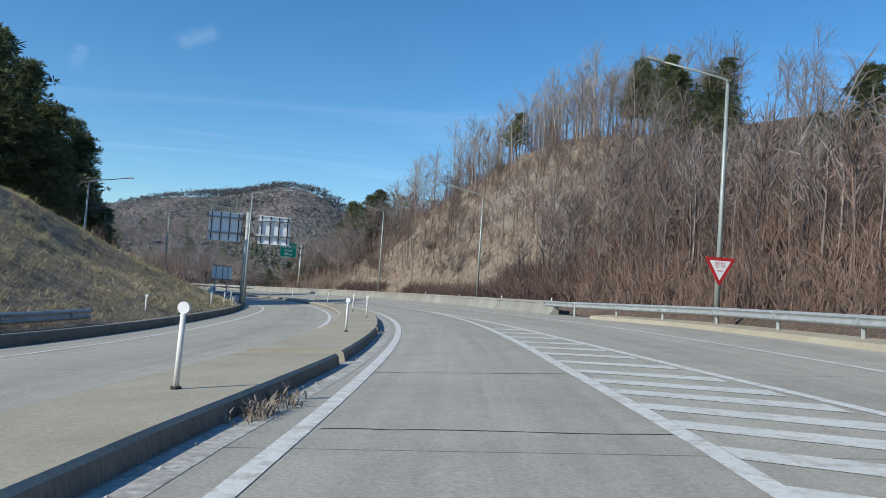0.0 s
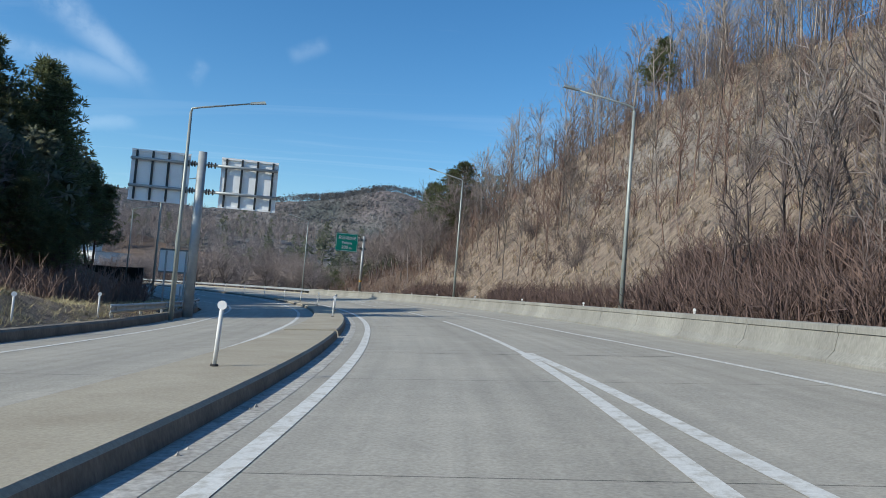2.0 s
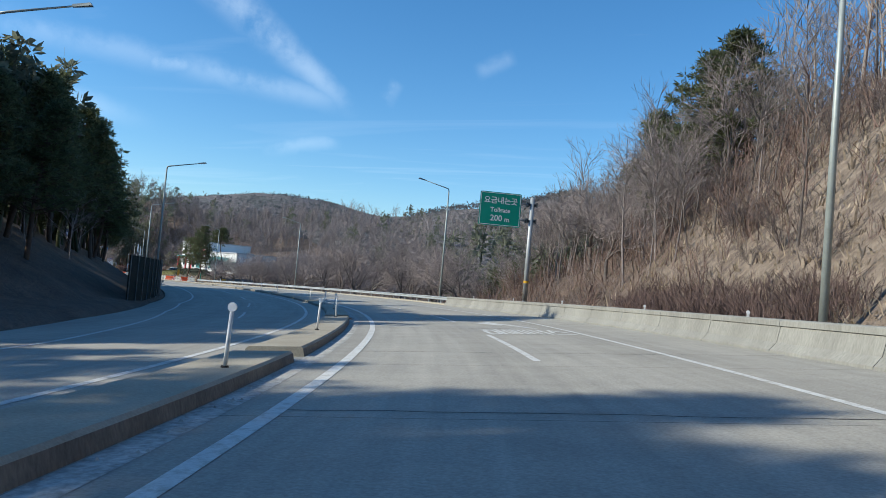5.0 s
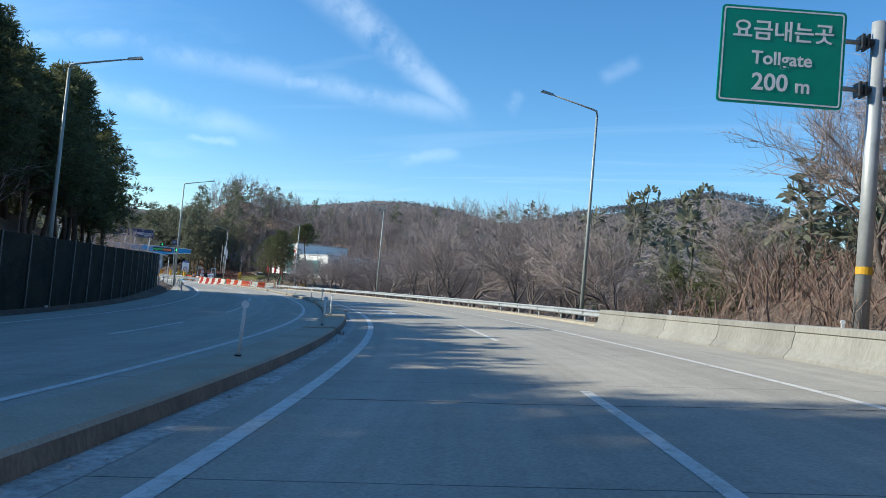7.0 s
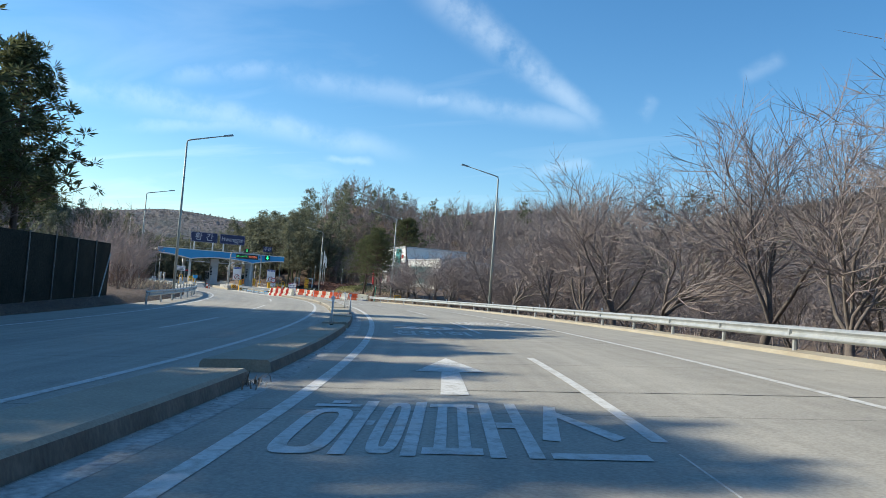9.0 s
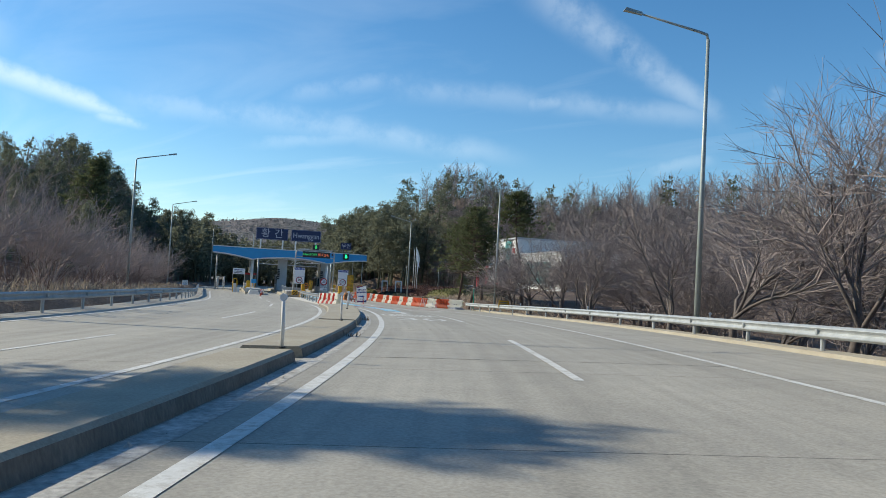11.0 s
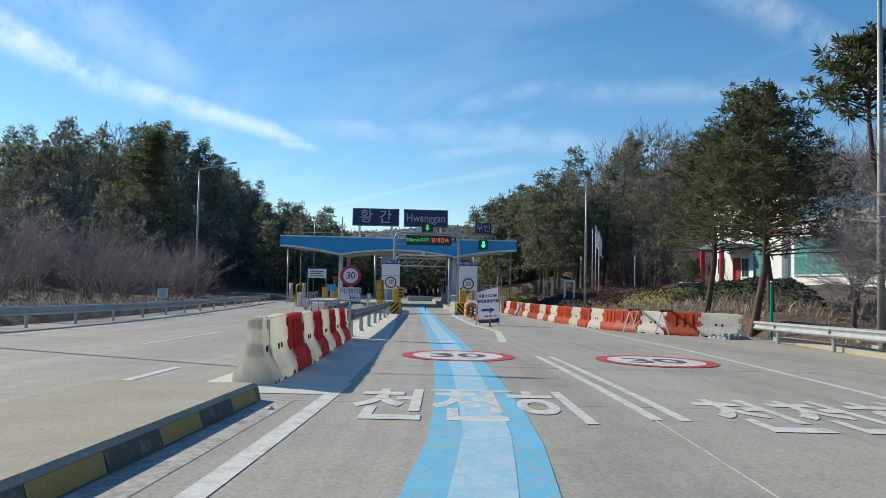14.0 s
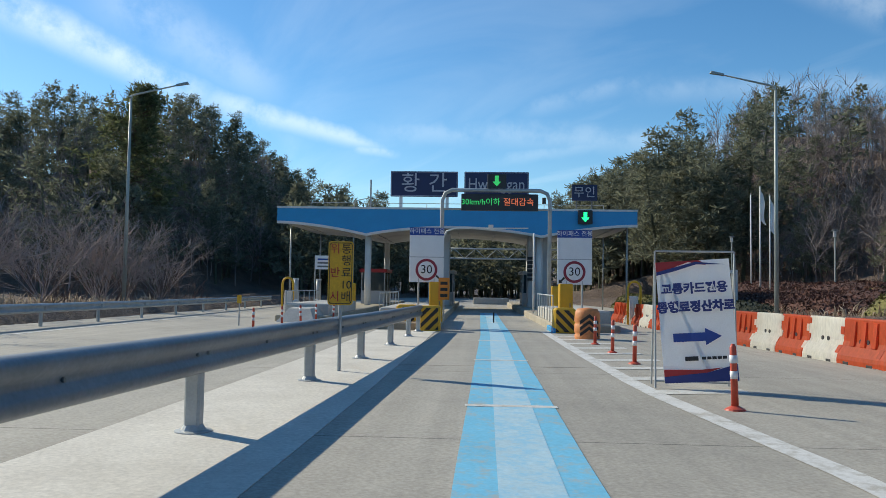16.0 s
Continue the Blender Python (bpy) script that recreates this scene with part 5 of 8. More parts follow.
def toll_canopy():
    e = thing("toll_canopy", "blue-fronted toll plaza canopy with a scalloped lower edge", "toll canopy", stand(CAN_S, 0, 0))
    cusps = (-7.25, 4.05)

    def low(x):
        """Lower edge of the fascia, in metres under the top."""
        ends = (CAN_L, *cusps, CAN_R)
        deep = (0.85, 1.62, 1.62, 0.85)
        for a, b, da, db in zip(ends, ends[1:], deep, deep[1:]):
            if x <= b + 1e-6:
                t = (x - a) / (b - a)
                if a == CAN_L:
                    return da + (db - da) * t**1.7
                if b == CAN_R:
                    return db + (da - db) * (1 - t) ** 1.7
                return 1.62 - 0.55 * math.sin(math.pi * t) ** 0.8
    xs = np.unique(np.r_[np.linspace(CAN_L, CAN_R, 61), cusps])
    out = [(x, CAN_H) for x in xs[::-1]] + [(x, CAN_H - low(x)) for x in xs]
    G().plate(out, 0.0, 0.12).ob("fascia", M_CANOPY, e, "blue scalloped front fascia")
    lip = [(x, CAN_H - low(x) + 0.02) for x in xs] + [(x, CAN_H - low(x) - 0.14) for x in xs[::-1]]
    G().plate(lip, -0.04, 0.25).ob("edge_trim", M_PAINTW, e, "white trim along the scalloped edge")
    G().box(CAN_L - 0.03, CAN_R + 0.03, -0.05, 0.2, CAN_H, CAN_H + 0.13).ob("coping", M_PAINTW, e, "white coping strip")
    G().box(CAN_L, CAN_R, 0.12, 13.0, CAN_H - 0.3, CAN_H).ob("roof", M_SOFFIT, e)
    # vaulted soffit that follows the scallops
    v = [(x, y, CAN_H - low(x) + 0.02) for x in xs for y in (0.12, 12.9)]
    f = [(2 * i, 2 * i + 1, 2 * i + 3, 2 * i + 2) for i in range(len(xs) - 1)]
    mesh_object("soffit", v, f, M_SOFFIT, e, "pale vaulted soffit")
    for x in cusps:
        for y in (1.0, 11.5):
            G().tube([(x, y, -0.1), (x, y, CAN_H - 1.5)], 0.22, 16).ob("column", M_PAINTW, e, "round white steel column", smooth=True)
    for x in (CAN_L + 0.6, CAN_R - 0.4):
        for y in (1.4, 11):
            G().tube([(x, y, -0.1), (x, y, CAN_H - 0.9)], 0.06, 10).ob("column", M_GALV, e, smooth=True)
    for x in np.linspace(CAN_L + 1, CAN_R - 1, 9):
        G().box(x - 0.05, x + 0.05, 0.3, 12.6, CAN_H - low(x) - 0.06, CAN_H - low(x) + 0.02).ob("rib", M_SOFFIT, e)
    for x in np.linspace(CAN_L + 2, CAN_R - 2, 6):
        G().tube([(x, 1.0, CAN_H), (x, 1.0, CAN_H + 0.5)], 0.02, 6).ob("roof_rail_post", M_GALV, e)
    G().tube([(CAN_L + 2, 1.0, CAN_H + 0.5), (CAN_R - 2, 1.0, CAN_H + 0.5)], 0.02, 6).ob("roof_rail", M_GALV, e)
    G().tube([(-7.3, 2, CAN_H), (-7.3, 2, CAN_H + 2.2)], 0.06, 8).ob("mast", M_GALV, e)


def name_sign(text, x0, x1, size, label, stretch=1.0):
    e = thing("name_sign", label, "sign", stand(303.0, 0, 0))
    G().box(x0, x1, 0, 0.22, 8.48, 10.42, 0.02).ob("panel", M_NAVY, e, "dark navy panel")
    frame_plate(e, x0 + 0.05, x1 - 0.05, 8.53, 10.37, -0.003, 0.03, M_SILVER, r=0.02)
    if " " in text:
        for k, ch in enumerate(text.split()):
            lettering(ch, size, M_SILVER, e, (x0 + x1) / 2 + (k - 0.5) * 2.1, -0.03, 9.44, depth=0.05, stretch=stretch)
    else:
        lettering(text, size, M_SILVER, e, (x0 + x1) / 2, -0.03, 9.44, depth=0.05, stretch=stretch)
    for x in (x0 + 0.8, x1 - 0.8):
        G().box(x - 0.12, x + 0.12, 0.05, 0.2, CAN_H - 0.05, 8.5).ob("leg", M_PAINTW, e)


def unmanned_sign():
    e = thing("lane_sign", "small navy lane sign on the canopy roof", "sign", stand(295.0, 0, 0))
    G().box(6.1, 7.75, 0, 0.15, 7.35, 8.4, 0.02).ob("panel", M_NAVY, e)
    lettering("무인", 0.78, M_SILVER, e, 6.92, -0.02, 7.87, depth=0.04)
    for x in (6.4, 7.4):
        G().box(x - 0.04, x + 0.04, 0.02, 0.12, CAN_H + 0.1, 7.4).ob("leg", M_STEELDK, e)


def arrow_shape(x, z, r):
    return [(x, z - r), (x + 0.8 * r, z - 0.1 * r), (x + 0.35 * r, z - 0.1 * r), (x + 0.35 * r, z + r), (x - 0.35 * r, z + r), (x - 0.35 * r, z - 0.1 * r), (x - 0.8 * r, z - 0.1 * r)]


def lane_light(s, x, z, lit, label):
    e = thing("lane_light", label, "traffic light", stand(s, 0, 0))
    G().box(x - 0.46, x + 0.46, -0.2, -0.02, z - 0.45, z + 0.45, 0.03).ob("housing", M_DARK, e, "black square housing")
    G().plate(arrow_shape(x, z, 0.32), -0.215, -0.202).ob("arrow", lit, e, "green downward arrow")
    G().box(x - 0.06, x + 0.06, -0.03, 0.14, z - 0.1, z + 0.1).ob("bracket", M_STEELDK, e)


def toll_island(d0, d1, s0, s1, label):
    e = thing("toll_island", label, "toll island", stand(s0, 0, 0), group="toll islands")
    L = s1 - s0
    G().box(d0, d1, 0.0, L, -0.1, 0.25, 0.04).ob("kerb", M_KERB, e)
    G().box(d0 + 0.12, d1 - 0.12, 1.2, 8.5, 0.25, 0.72, 0.05).ob("plinth", M_PALECON, e, "pale concrete plinth")
    for y in np.arange(1.5, 8.4, 1.15):
        G().tube([(d0 + 0.1, y, 0.25), (d0 + 0.1, y, 1.25)], 0.02, 6).ob("rail_post", M_GALV, e)
    G().tube([(d0 + 0.1, 1.5, 1.25), (d0 + 0.1, 8.4, 1.25)], 0.025, 6).ob("handrail", M_GALV, e)
    return e


def chevron_block(s, d, wide=0.72, high=0.85, up=1):
    e = thing("chevron_block", "black and yellow striped concrete nose of the toll island", "bollard", stand(s, d, 0), group="striped island noses")
    G().box(-wide / 2, wide / 2, 0, 0.8, -0.05, high, 0.06).ob("body", M_YELLOW, e, "yellow body")
    chevrons(e, -wide / 2 + 0.06, wide / 2 - 0.06, 0.04, high - 0.07, -0.004, up=up)


def yellow_cabinet(s, d):
    e = thing("equipment_cabinet", "tall yellow steel equipment cabinet on the island", "cabinet", stand(s, d, 0.25), group="yellow cabinets")
    G().box(-0.24, 0.24, -0.22, 0.22, 0, 1.45, 0.03).ob("body", M_YELLOW, e)
    G().box(-0.2, 0.2, -0.228, -0.222, 0.12, 1.3).ob("door", M_YELLOW, e)
    G().box(0.12, 0.15, -0.25, -0.228, 0.6, 0.75).ob("handle", M_STEELDK, e)


def limit_sign(s, d, turn, arrow):
    """White board with blue heading and a ringed 30."""
    e = thing("speed_limit_sign", "white lane sign with a blue heading and ringed thirty", "road sign", stand(s, d, 0.24, turn), group="hi-pass lane signs")
    for x in (-0.3, 0.3):
        G().tube([(x, 0.03, -0.24), (x, 0.03, 1.6)], 0.035, 8).ob("post", M_GALV, e)
    G().box(-0.66, 0.66, 0, 0.05, 1.45, 3.55, 0.015).ob("panel", M_SIGNW, e, "white board")
    G().box(-0.66, 0.66, -0.008, 0, 3.25, 3.55).ob("heading", M_SIGNB, e, "blue heading strip")
    lettering("하이패스 전용", 0.235, M_SIGNW, e, 0, -0.012, 3.4)
    G().box(-0.66, 0.66, -0.006, 0, 2.40, 2.43).ob("joint", M_BOOTH, e)
    G().disc(0, 1.93, 0.42, -0.012, -0.002, 36).ob("ring", M_RINGR, e, "dark red ring")
    G().disc(0, 1.93, 0.32, -0.018, -0.012, 36).ob("disc", M_SIGNW, e)
    lettering("30", 0.46, M_SIGNK, e, 0, -0.024, 1.93)
    q = [(0.0, 0.0), (0.02, 0.14), (0.06, 0.10), (0.2, 0.24), (0.25, 0.19), (0.11, 0.05), (0.15, 0.01)]
    sx = -1 if arrow > 0 else 1
    pts = [(0.6 * arrow + sx * x, 1.5 + z) for x, z in q]
    G().plate(pts if arrow < 0 else pts[::-1], -0.012, -0.003).ob("arrow", M_SIGNK, e, "small black corner arrow")


def gantry():
    e = thing("sign_gantry", "rounded grey pipe gantry with a message board over the lane", "gantry", stand(283.4, 0, 0))
    x0, x1, z = -1.8, 3.6, 6.45
    bend = [(x0, 0, 0.2), (x0, 0, z - 0.5), (x0 + 0.15, 0, z - 0.15), (x0 + 0.5, 0, z), (x1 - 0.5, 0, z), (x1 - 0.15, 0, z - 0.15), (x1, 0, z - 0.5), (x1, 0, 0.2)]
    G().tube(bend, 0.10, 14).ob("pipe", M_GALV, e, smooth=True)
    G().tube([(x0, 0, z - 0.95), (x1, 0, z - 0.95)], 0.05, 8).ob("crossbar", M_GALV, e)
    G().box(-0.85, 3.0, -0.2, 0.08, 5.42, 6.25, 0.03).ob("message_board", M_DARK, e, "black message-board housing")
    lettering("30km/h이하", 0.40, M_LEDG, e, 0.13, -0.22, 5.83)
    lettering("절대감속", 0.42, M_LEDR, e, 2.02, -0.22, 5.83)
    G().box(0.45, 1.4, -0.2, 0.0, 6.56, 7.25, 0.02).ob("light_box", M_DARK, e, "small dark lane-light box")
    G().plate(arrow_shape(0.92, 6.9, 0.27), -0.215, -0.202).ob("arrow", M_LEDG, e, "dim green arrow")
    G().tube([(3.3, 0, 6.1), (3.3, 0, 5.8)], 0.1, 10).ob("camera", M_DARK, e, "small dome camera")
    e = thing("camera_mast", "slim grey mast with an arched camera arm", "mast", stand(284.5, 0, 0))
    G().tube([(-1.85, 0, 0.2), (-1.85, 0, 4.0), (-1.6, 0, 4.45), (-1.2, 0, 4.6), (2.6, 0, 4.65)], [0.06, 0.055, 0.05, 0.045, 0.035], 10).ob("mast", M_PAINTW, e, smooth=True)
    G().box(0.55, 0.8, -0.15, 0.15, 4.55, 4.8).ob("camera", M_PAINTW, e)
    G().tube([(2.9, 0, 0.2), (2.9, 0, 4.4)], 0.05, 10).ob("post", M_PAINTW, e, smooth=True)


def booth(s, d, wide, label, red=False):
    e = thing("toll_booth", label, "toll booth", stand(s, d, 0.25), group="toll booths")
    w = wide / 2
    G().box(-w, w, 0, 3.2, 0, 1.0).ob("lower_wall", M_BOOTH, e)
    for x in (-w, w - 0.08):
        for y in (0, 1.5, 3.12):
            G().box(x, x + 0.08, y, y + 0.08, 1.0, 2.3).ob("mullion", M_BOOTH, e)
    for y0 in (0.03, 3.14):
        G().box(-w + 0.08, w - 0.08, y0, y0 + 0.03, 1.0, 2.3).ob("pane", M_GLASS, e, "dark window pane")
    for x in (-w + 0.02, w - 0.05):
        G().box(x, x + 0.03, 0.08, 3.12, 1.0, 2.3).ob("pane", M_GLASS, e, "dark window pane")
    G().box(-w - 0.12, w + 0.12, -0.15, 3.35, 2.3, 2.55, 0.03).ob("roof", M_SIGNR if red else M_BOOTH, e)


def pier(s, d0, d1, y1, label):
    e = thing("toll_pier", label, "pier", stand(s, 0, 0.0), group="toll piers")
    G().box(d0, d1, 0, y1, 0, 5.2).ob("wall", M_BOOTH, e)
    for k in range(6):
        G().box(d0 - 0.06, d0 + 0.3, -0.12, 0.0, 2.1 + 0.28 * k, 2.3 + 0.28 * k).ob("louvre", M_DARK, e)


toll_canopy()
name_sign("황 간", -6.75, -1.6, 1.6, "dark navy name sign with silver Korean lettering above the canopy")
name_sign("Hwanggan", -1.1, 3.8, 1.05, "dark navy name sign with silver Latin lettering above the canopy", 1.2)
unmanned_sign()
lane_light(294.2, 6.85, 6.18, M_LAMPLED, "bright green lane arrow light on the canopy front")
gantry()
limit_sign(274.3, -1.95, 2, 1)
limit_sign(274.6, 3.72, -4, -1)
toll_island(-3.7, -1.45, 271.8, 312, "pale concrete toll island with a handrail")
toll_island(2.7, 5.0, 272.0, 312, "pale concrete toll island beside the blue lane")
toll_island(-8.5, -6.3, 277, 312, "pale concrete toll island of the oncoming lanes")
for s, d, up in ((271.2, -1.62, 1), (271.2, 2.98, -1), (272.6, -2.55, 1)):
    chevron_block(s, d, up=up)
for s, d in ((273.0, -1.5), (273.0, 3.2), (288, -7.1), (287, -7.9), (287, 4.3)):
    yellow_cabinet(s, d)
booth(299, -7.4, 1.7, "grey toll booth with a red roof and dark windows", True)
booth(299.5, -2.55, 1.7, "grey toll booth with dark windows beside the lane")
booth(299.5, 4.05, 1.7, "grey toll booth with dark windows on the exit island")
pier(296.5, -3.3, -1.9, 1.6, "grey pier with black louvre panels under the canopy")
pier(296.5, 3.4, 4.8, 1.6, "grey pier with black louvre panels under the canopy")
e = thing("wall_block", "white-painted concrete block at the toll island nose", "barrier", stand(279, -7.4, 0))
G().add([(-0.8, -3.0, 0), (0.8, -3.0, 0), (0.9, -0.2, 0), (-0.9, -0.2, 0), (-0.45, -2.2, 0.55), (0.45, -2.2, 0.55), (0.55, -0.2, 0.6), (-0.55, -0.2, 0.6)], [(3, 2, 1, 0), (4, 5, 6, 7), (0, 1, 5, 4), (1, 2, 6, 5), (2, 3, 7, 6), (3, 0, 4, 7)]).ob("body", M_PALECON, e)


def crash_drum(s, d):
    e = thing("crash_cushion", "orange plastic crash cushion with chevron panel before the island", "crash cushion", stand(s, d, 0) @ Matrix.Diagonal((0.84, 0.84, 0.9, 1)))
    prof = [(0.44, 0), (0.46, 0.12), (0.42, 0.16), (0.46, 0.22), (0.46, 0.48), (0.42, 0.52), (0.46, 0.58), (0.44, 0.88), (0.36, 1.0), (0.0, 1.04)]
    n, v, f = 24, [], []
    for r, z in prof:
        v += [(r * math.cos(2 * math.pi * k / n), r * math.sin(2 * math.pi * k / n), z) for k in range(n)]
    for i in range(len(prof) - 1):
        f += [(i * n + k, i * n + (k + 1) % n, (i + 1) * n + (k + 1) % n, (i + 1) * n + k) for k in range(n)]
    mesh_object("drum", v, f, M_DRUM, e, smooth=True)
    for k in range(3):
        z = 0.14 + 0.2 * k
        for sx in (-1, 1):
            mesh_object("stripe", [(0, -0.475, z + 0.18), (sx * 0.32, -0.45, z - 0.05), (sx * 0.32, -0.45, z + 0.07), (0, -0.475, z + 0.3)], [(0, 1, 2, 3) if sx < 0 else (3, 2, 1, 0)], M_SIGNK, e)


crash_drum(268.3, 3.3)


def tube_marker():
    e = thing("lane_marker", "red-orange plastic lane marker with white bands", "lane marker", group="lane markers")
    G().tube([(0, 0, 0), (0, 0, 0.02), (0, 0, 0.05)], [0.12, 0.11, 0.05], 14).ob("base", M_ORANGE, e)
    G().tube([(0, 0, 0.04), (0, 0, 0.72), (0, 0, 0.76)], [0.042, 0.038, 0.02], 12).ob("tube", M_ORANGE, e, smooth=True)
    for z in (0.36, 0.54):
        G().tube([(0, 0, z), (0, 0, z + 0.09)], 0.044, 12).ob("band", M_SIGNW, e, "white reflective band", smooth=True)
    return e


tm = tube_marker()
for i, (s, d) in enumerate(((254.2, 2.93), (260.1, 3.0), (262.9, 3.08), (265.8, 3.14), (268.6, -6.93), (271.6, -6.8), (273.6, -6.6), (275.6, -6.45), (278, -6.2))):
    m = stand(s, d, 0, random.uniform(0, 90)) @ pose(0, 0, 0, random.uniform(-2, 2), random.uniform(-2, 2), 0)
    if i == 0:
        tm.matrix_world = m
    else:
        copy_thing(tm, m)
e = thing("lane_marker", "short dark flexible marker in the middle of the lane", "lane marker", stand(279, 0.75, 0))
G().tube([(0, 0, 0), (0, 0, 0.45)], 0.035, 8).ob("tube", M_RUBBER, e)


# ------------------------------------------------------------------ signs on posts before the toll
def yellow_sign(s, d, cols, turn):
    e = thing("warning_sign", "yellow upright toll-evasion warning sign on a thin post", "road sign", stand(s, d, 0.0, turn), group="yellow warning signs")
    G().tube([(0, 0.03, 0), (0, 0.03, 2.1)], 0.03, 8).ob("post", M_GALV, e)
    G().plate(rounded(-0.205, 0.205, 1.08, 2.12, 0.05), -0.015, 0.0).ob("panel", M_YELLOW, e, "yellow panel")
    frame_plate(e, -0.188, 0.188, 1.10, 2.10, -0.018, 0.012, M_SIGNK, r=0.05)
    for x, word, m in cols:
        n = len(word)
        for k, ch in enumerate(word):
            if ch != " ":
                lettering(ch, 0.185, m, e, 0.92 * x, -0.022, 1.99 - 0.78 * k / (n - 1) if n > 1 else 1.5)
    return e


yellow_sign(257.6, -2.28, ((0.10, ("통", "행", "료", "10", "배"), M_SIGNK), (-0.10, ("위", " ", "반", " ", "시"), M_SIGNR)), 3)
yellow_sign(222.5, -2.62, ((0.10, ("사", "진", "촬", "영"), M_SIGNK), (-0.10, ("위", "반", "차", "량"), M_SIGNR)), 3)

e = thing("speed_limit_sign", "round red-ringed thirty sign with a distance plate on a post", "road sign", stand(242.45, -2.67, 0, 4))
G().tube([(0, 0.03, 0), (0, 0.03, 2.25)], 0.035, 10).ob("post", M_GALV, e)
G().disc(0, 1.93, 0.32, -0.015, 0.0, 40).ob("ring", M_SIGNR, e, "red ring")
G().disc(0, 1.93, 0.225, -0.02, -0.015, 40).ob("disc", M_SIGNW, e)
lettering("30", 0.30, M_SIGNK, e, 0, -0.026, 1.93)
G().plate(rounded(-0.33, 0.33, 1.14, 1.57, 0.05), -0.015, 0.0).ob("plate", M_SIGNW, e, "white distance plate")
frame_plate(e, -0.315, 0.315, 1.155, 1.555, -0.018, 0.012, M_SIGNK, r=0.05)
lettering("여기부터", 0.165, M_SIGNK, e, 0, -0.022, 1.44)
lettering("30m", 0.165, M_SIGNK, e, 0.1, -0.022, 1.26)


def info_board():
    """White cloth board leaning on a thin frame."""
    e = thing("info_board", "white cloth notice board on a thin steel frame", "notice board", stand(256.2, 3.06, 0, -6))
    for x in (-0.56, 0.54):
        G().tube([(x, 0.0, 0), (x, 0.12, 1.95)], 0.014, 6).ob("upright", M_GALV, e)
        G().tube([(x, 0.5, 0), (x, 0.12, 1.8)], 0.014, 6).ob("prop", M_GALV, e)
    for z in (0.1, 1.95):
        G().tube([(-0.56, z * 0.06, z), (0.54, z * 0.06, z)], 0.014, 6).ob("bar", M_GALV, e)
    n = 8
    v = [(-0.5 + 1.02 * i / n, -0.03 + 0.015 * math.sin(i * 1.7 + j) + 0.055 * z, z) for j, z in enumerate(np.linspace(0.1, 1.82, 7)) for i in range(n + 1)]
    f = [(j * (n + 1) + i, j * (n + 1) + i + 1, (j + 1) * (n + 1) + i + 1, (j + 1) * (n + 1) + i) for j in range(6) for i in range(n)]
    mesh_object("cloth", v, f, M_CLOTH, e, smooth=True)
    G().plate([(-0.5, 1.82), (-0.5, 1.68), (-0.3, 1.72), (-0.05, 1.80), (0.2, 1.74), (0.1, 1.82)], 0.02, 0.03).ob("top_swoosh", M_SIGNR, e)
    G().plate([(-0.5, 0.11), (0.5, 0.11), (0.5, 0.34), (0.1, 0.24), (-0.5, 0.2)], -0.07, -0.06).ob("bottom_swoosh", M_NAVY2, e)
    G().plate([(-0.5, 0.2), (0.1, 0.24), (0.3, 0.3), (0.0, 0.28), (-0.5, 0.3)], -0.066, -0.056).ob("bottom_swoosh", M_SIGNR, e)
    G().plate([(-0.5, 1.68), (-0.5, 1.63), (-0.25, 1.68), (0.05, 1.76), (0.45, 1.74), (0.05, 1.80)], 0.016, 0.026).ob("top_swoosh", M_NAVY2, e)
    lettering("교통카드전용", 0.165, M_NAVY2, e, 0.0, -0.02, 1.42, bold=0.007)
    lettering("통행료정산차로", 0.165, M_NAVY2, e, 0.0, -0.03, 1.16, bold=0.009)
    G().plate([(-0.34, 0.68), (0.1, 0.68), (0.1, 0.62), (0.32, 0.74), (0.1, 0.86), (0.1, 0.80), (-0.34, 0.80)], -0.055, -0.045).ob("arrow", M_SIGNB, e, "blue arrow")
    G().box(-0.2, -0.02, -0.06, -0.05, 0.41, 0.47).ob("logo", M_DARK, e)
    for k in range(5):
        G().box(0.03 + 0.07 * k, 0.085 + 0.07 * k, -0.06, -0.05, 0.42, 0.46).ob("letter_bar", M_DARK, e)
    # the cloth hangs askew in its frame
    askew = Matrix.Translation((0, 0, 0.95)) @ Matrix.Rotation(radians(-4.2), 4, "Y") @ Matrix.Translation((0, 0, -0.95))
    for o in e.children:
        if o.name.split(".")[0] not in ("upright", "prop", "bar"):
            o.matrix_basis = askew @ o.matrix_basis


info_board()


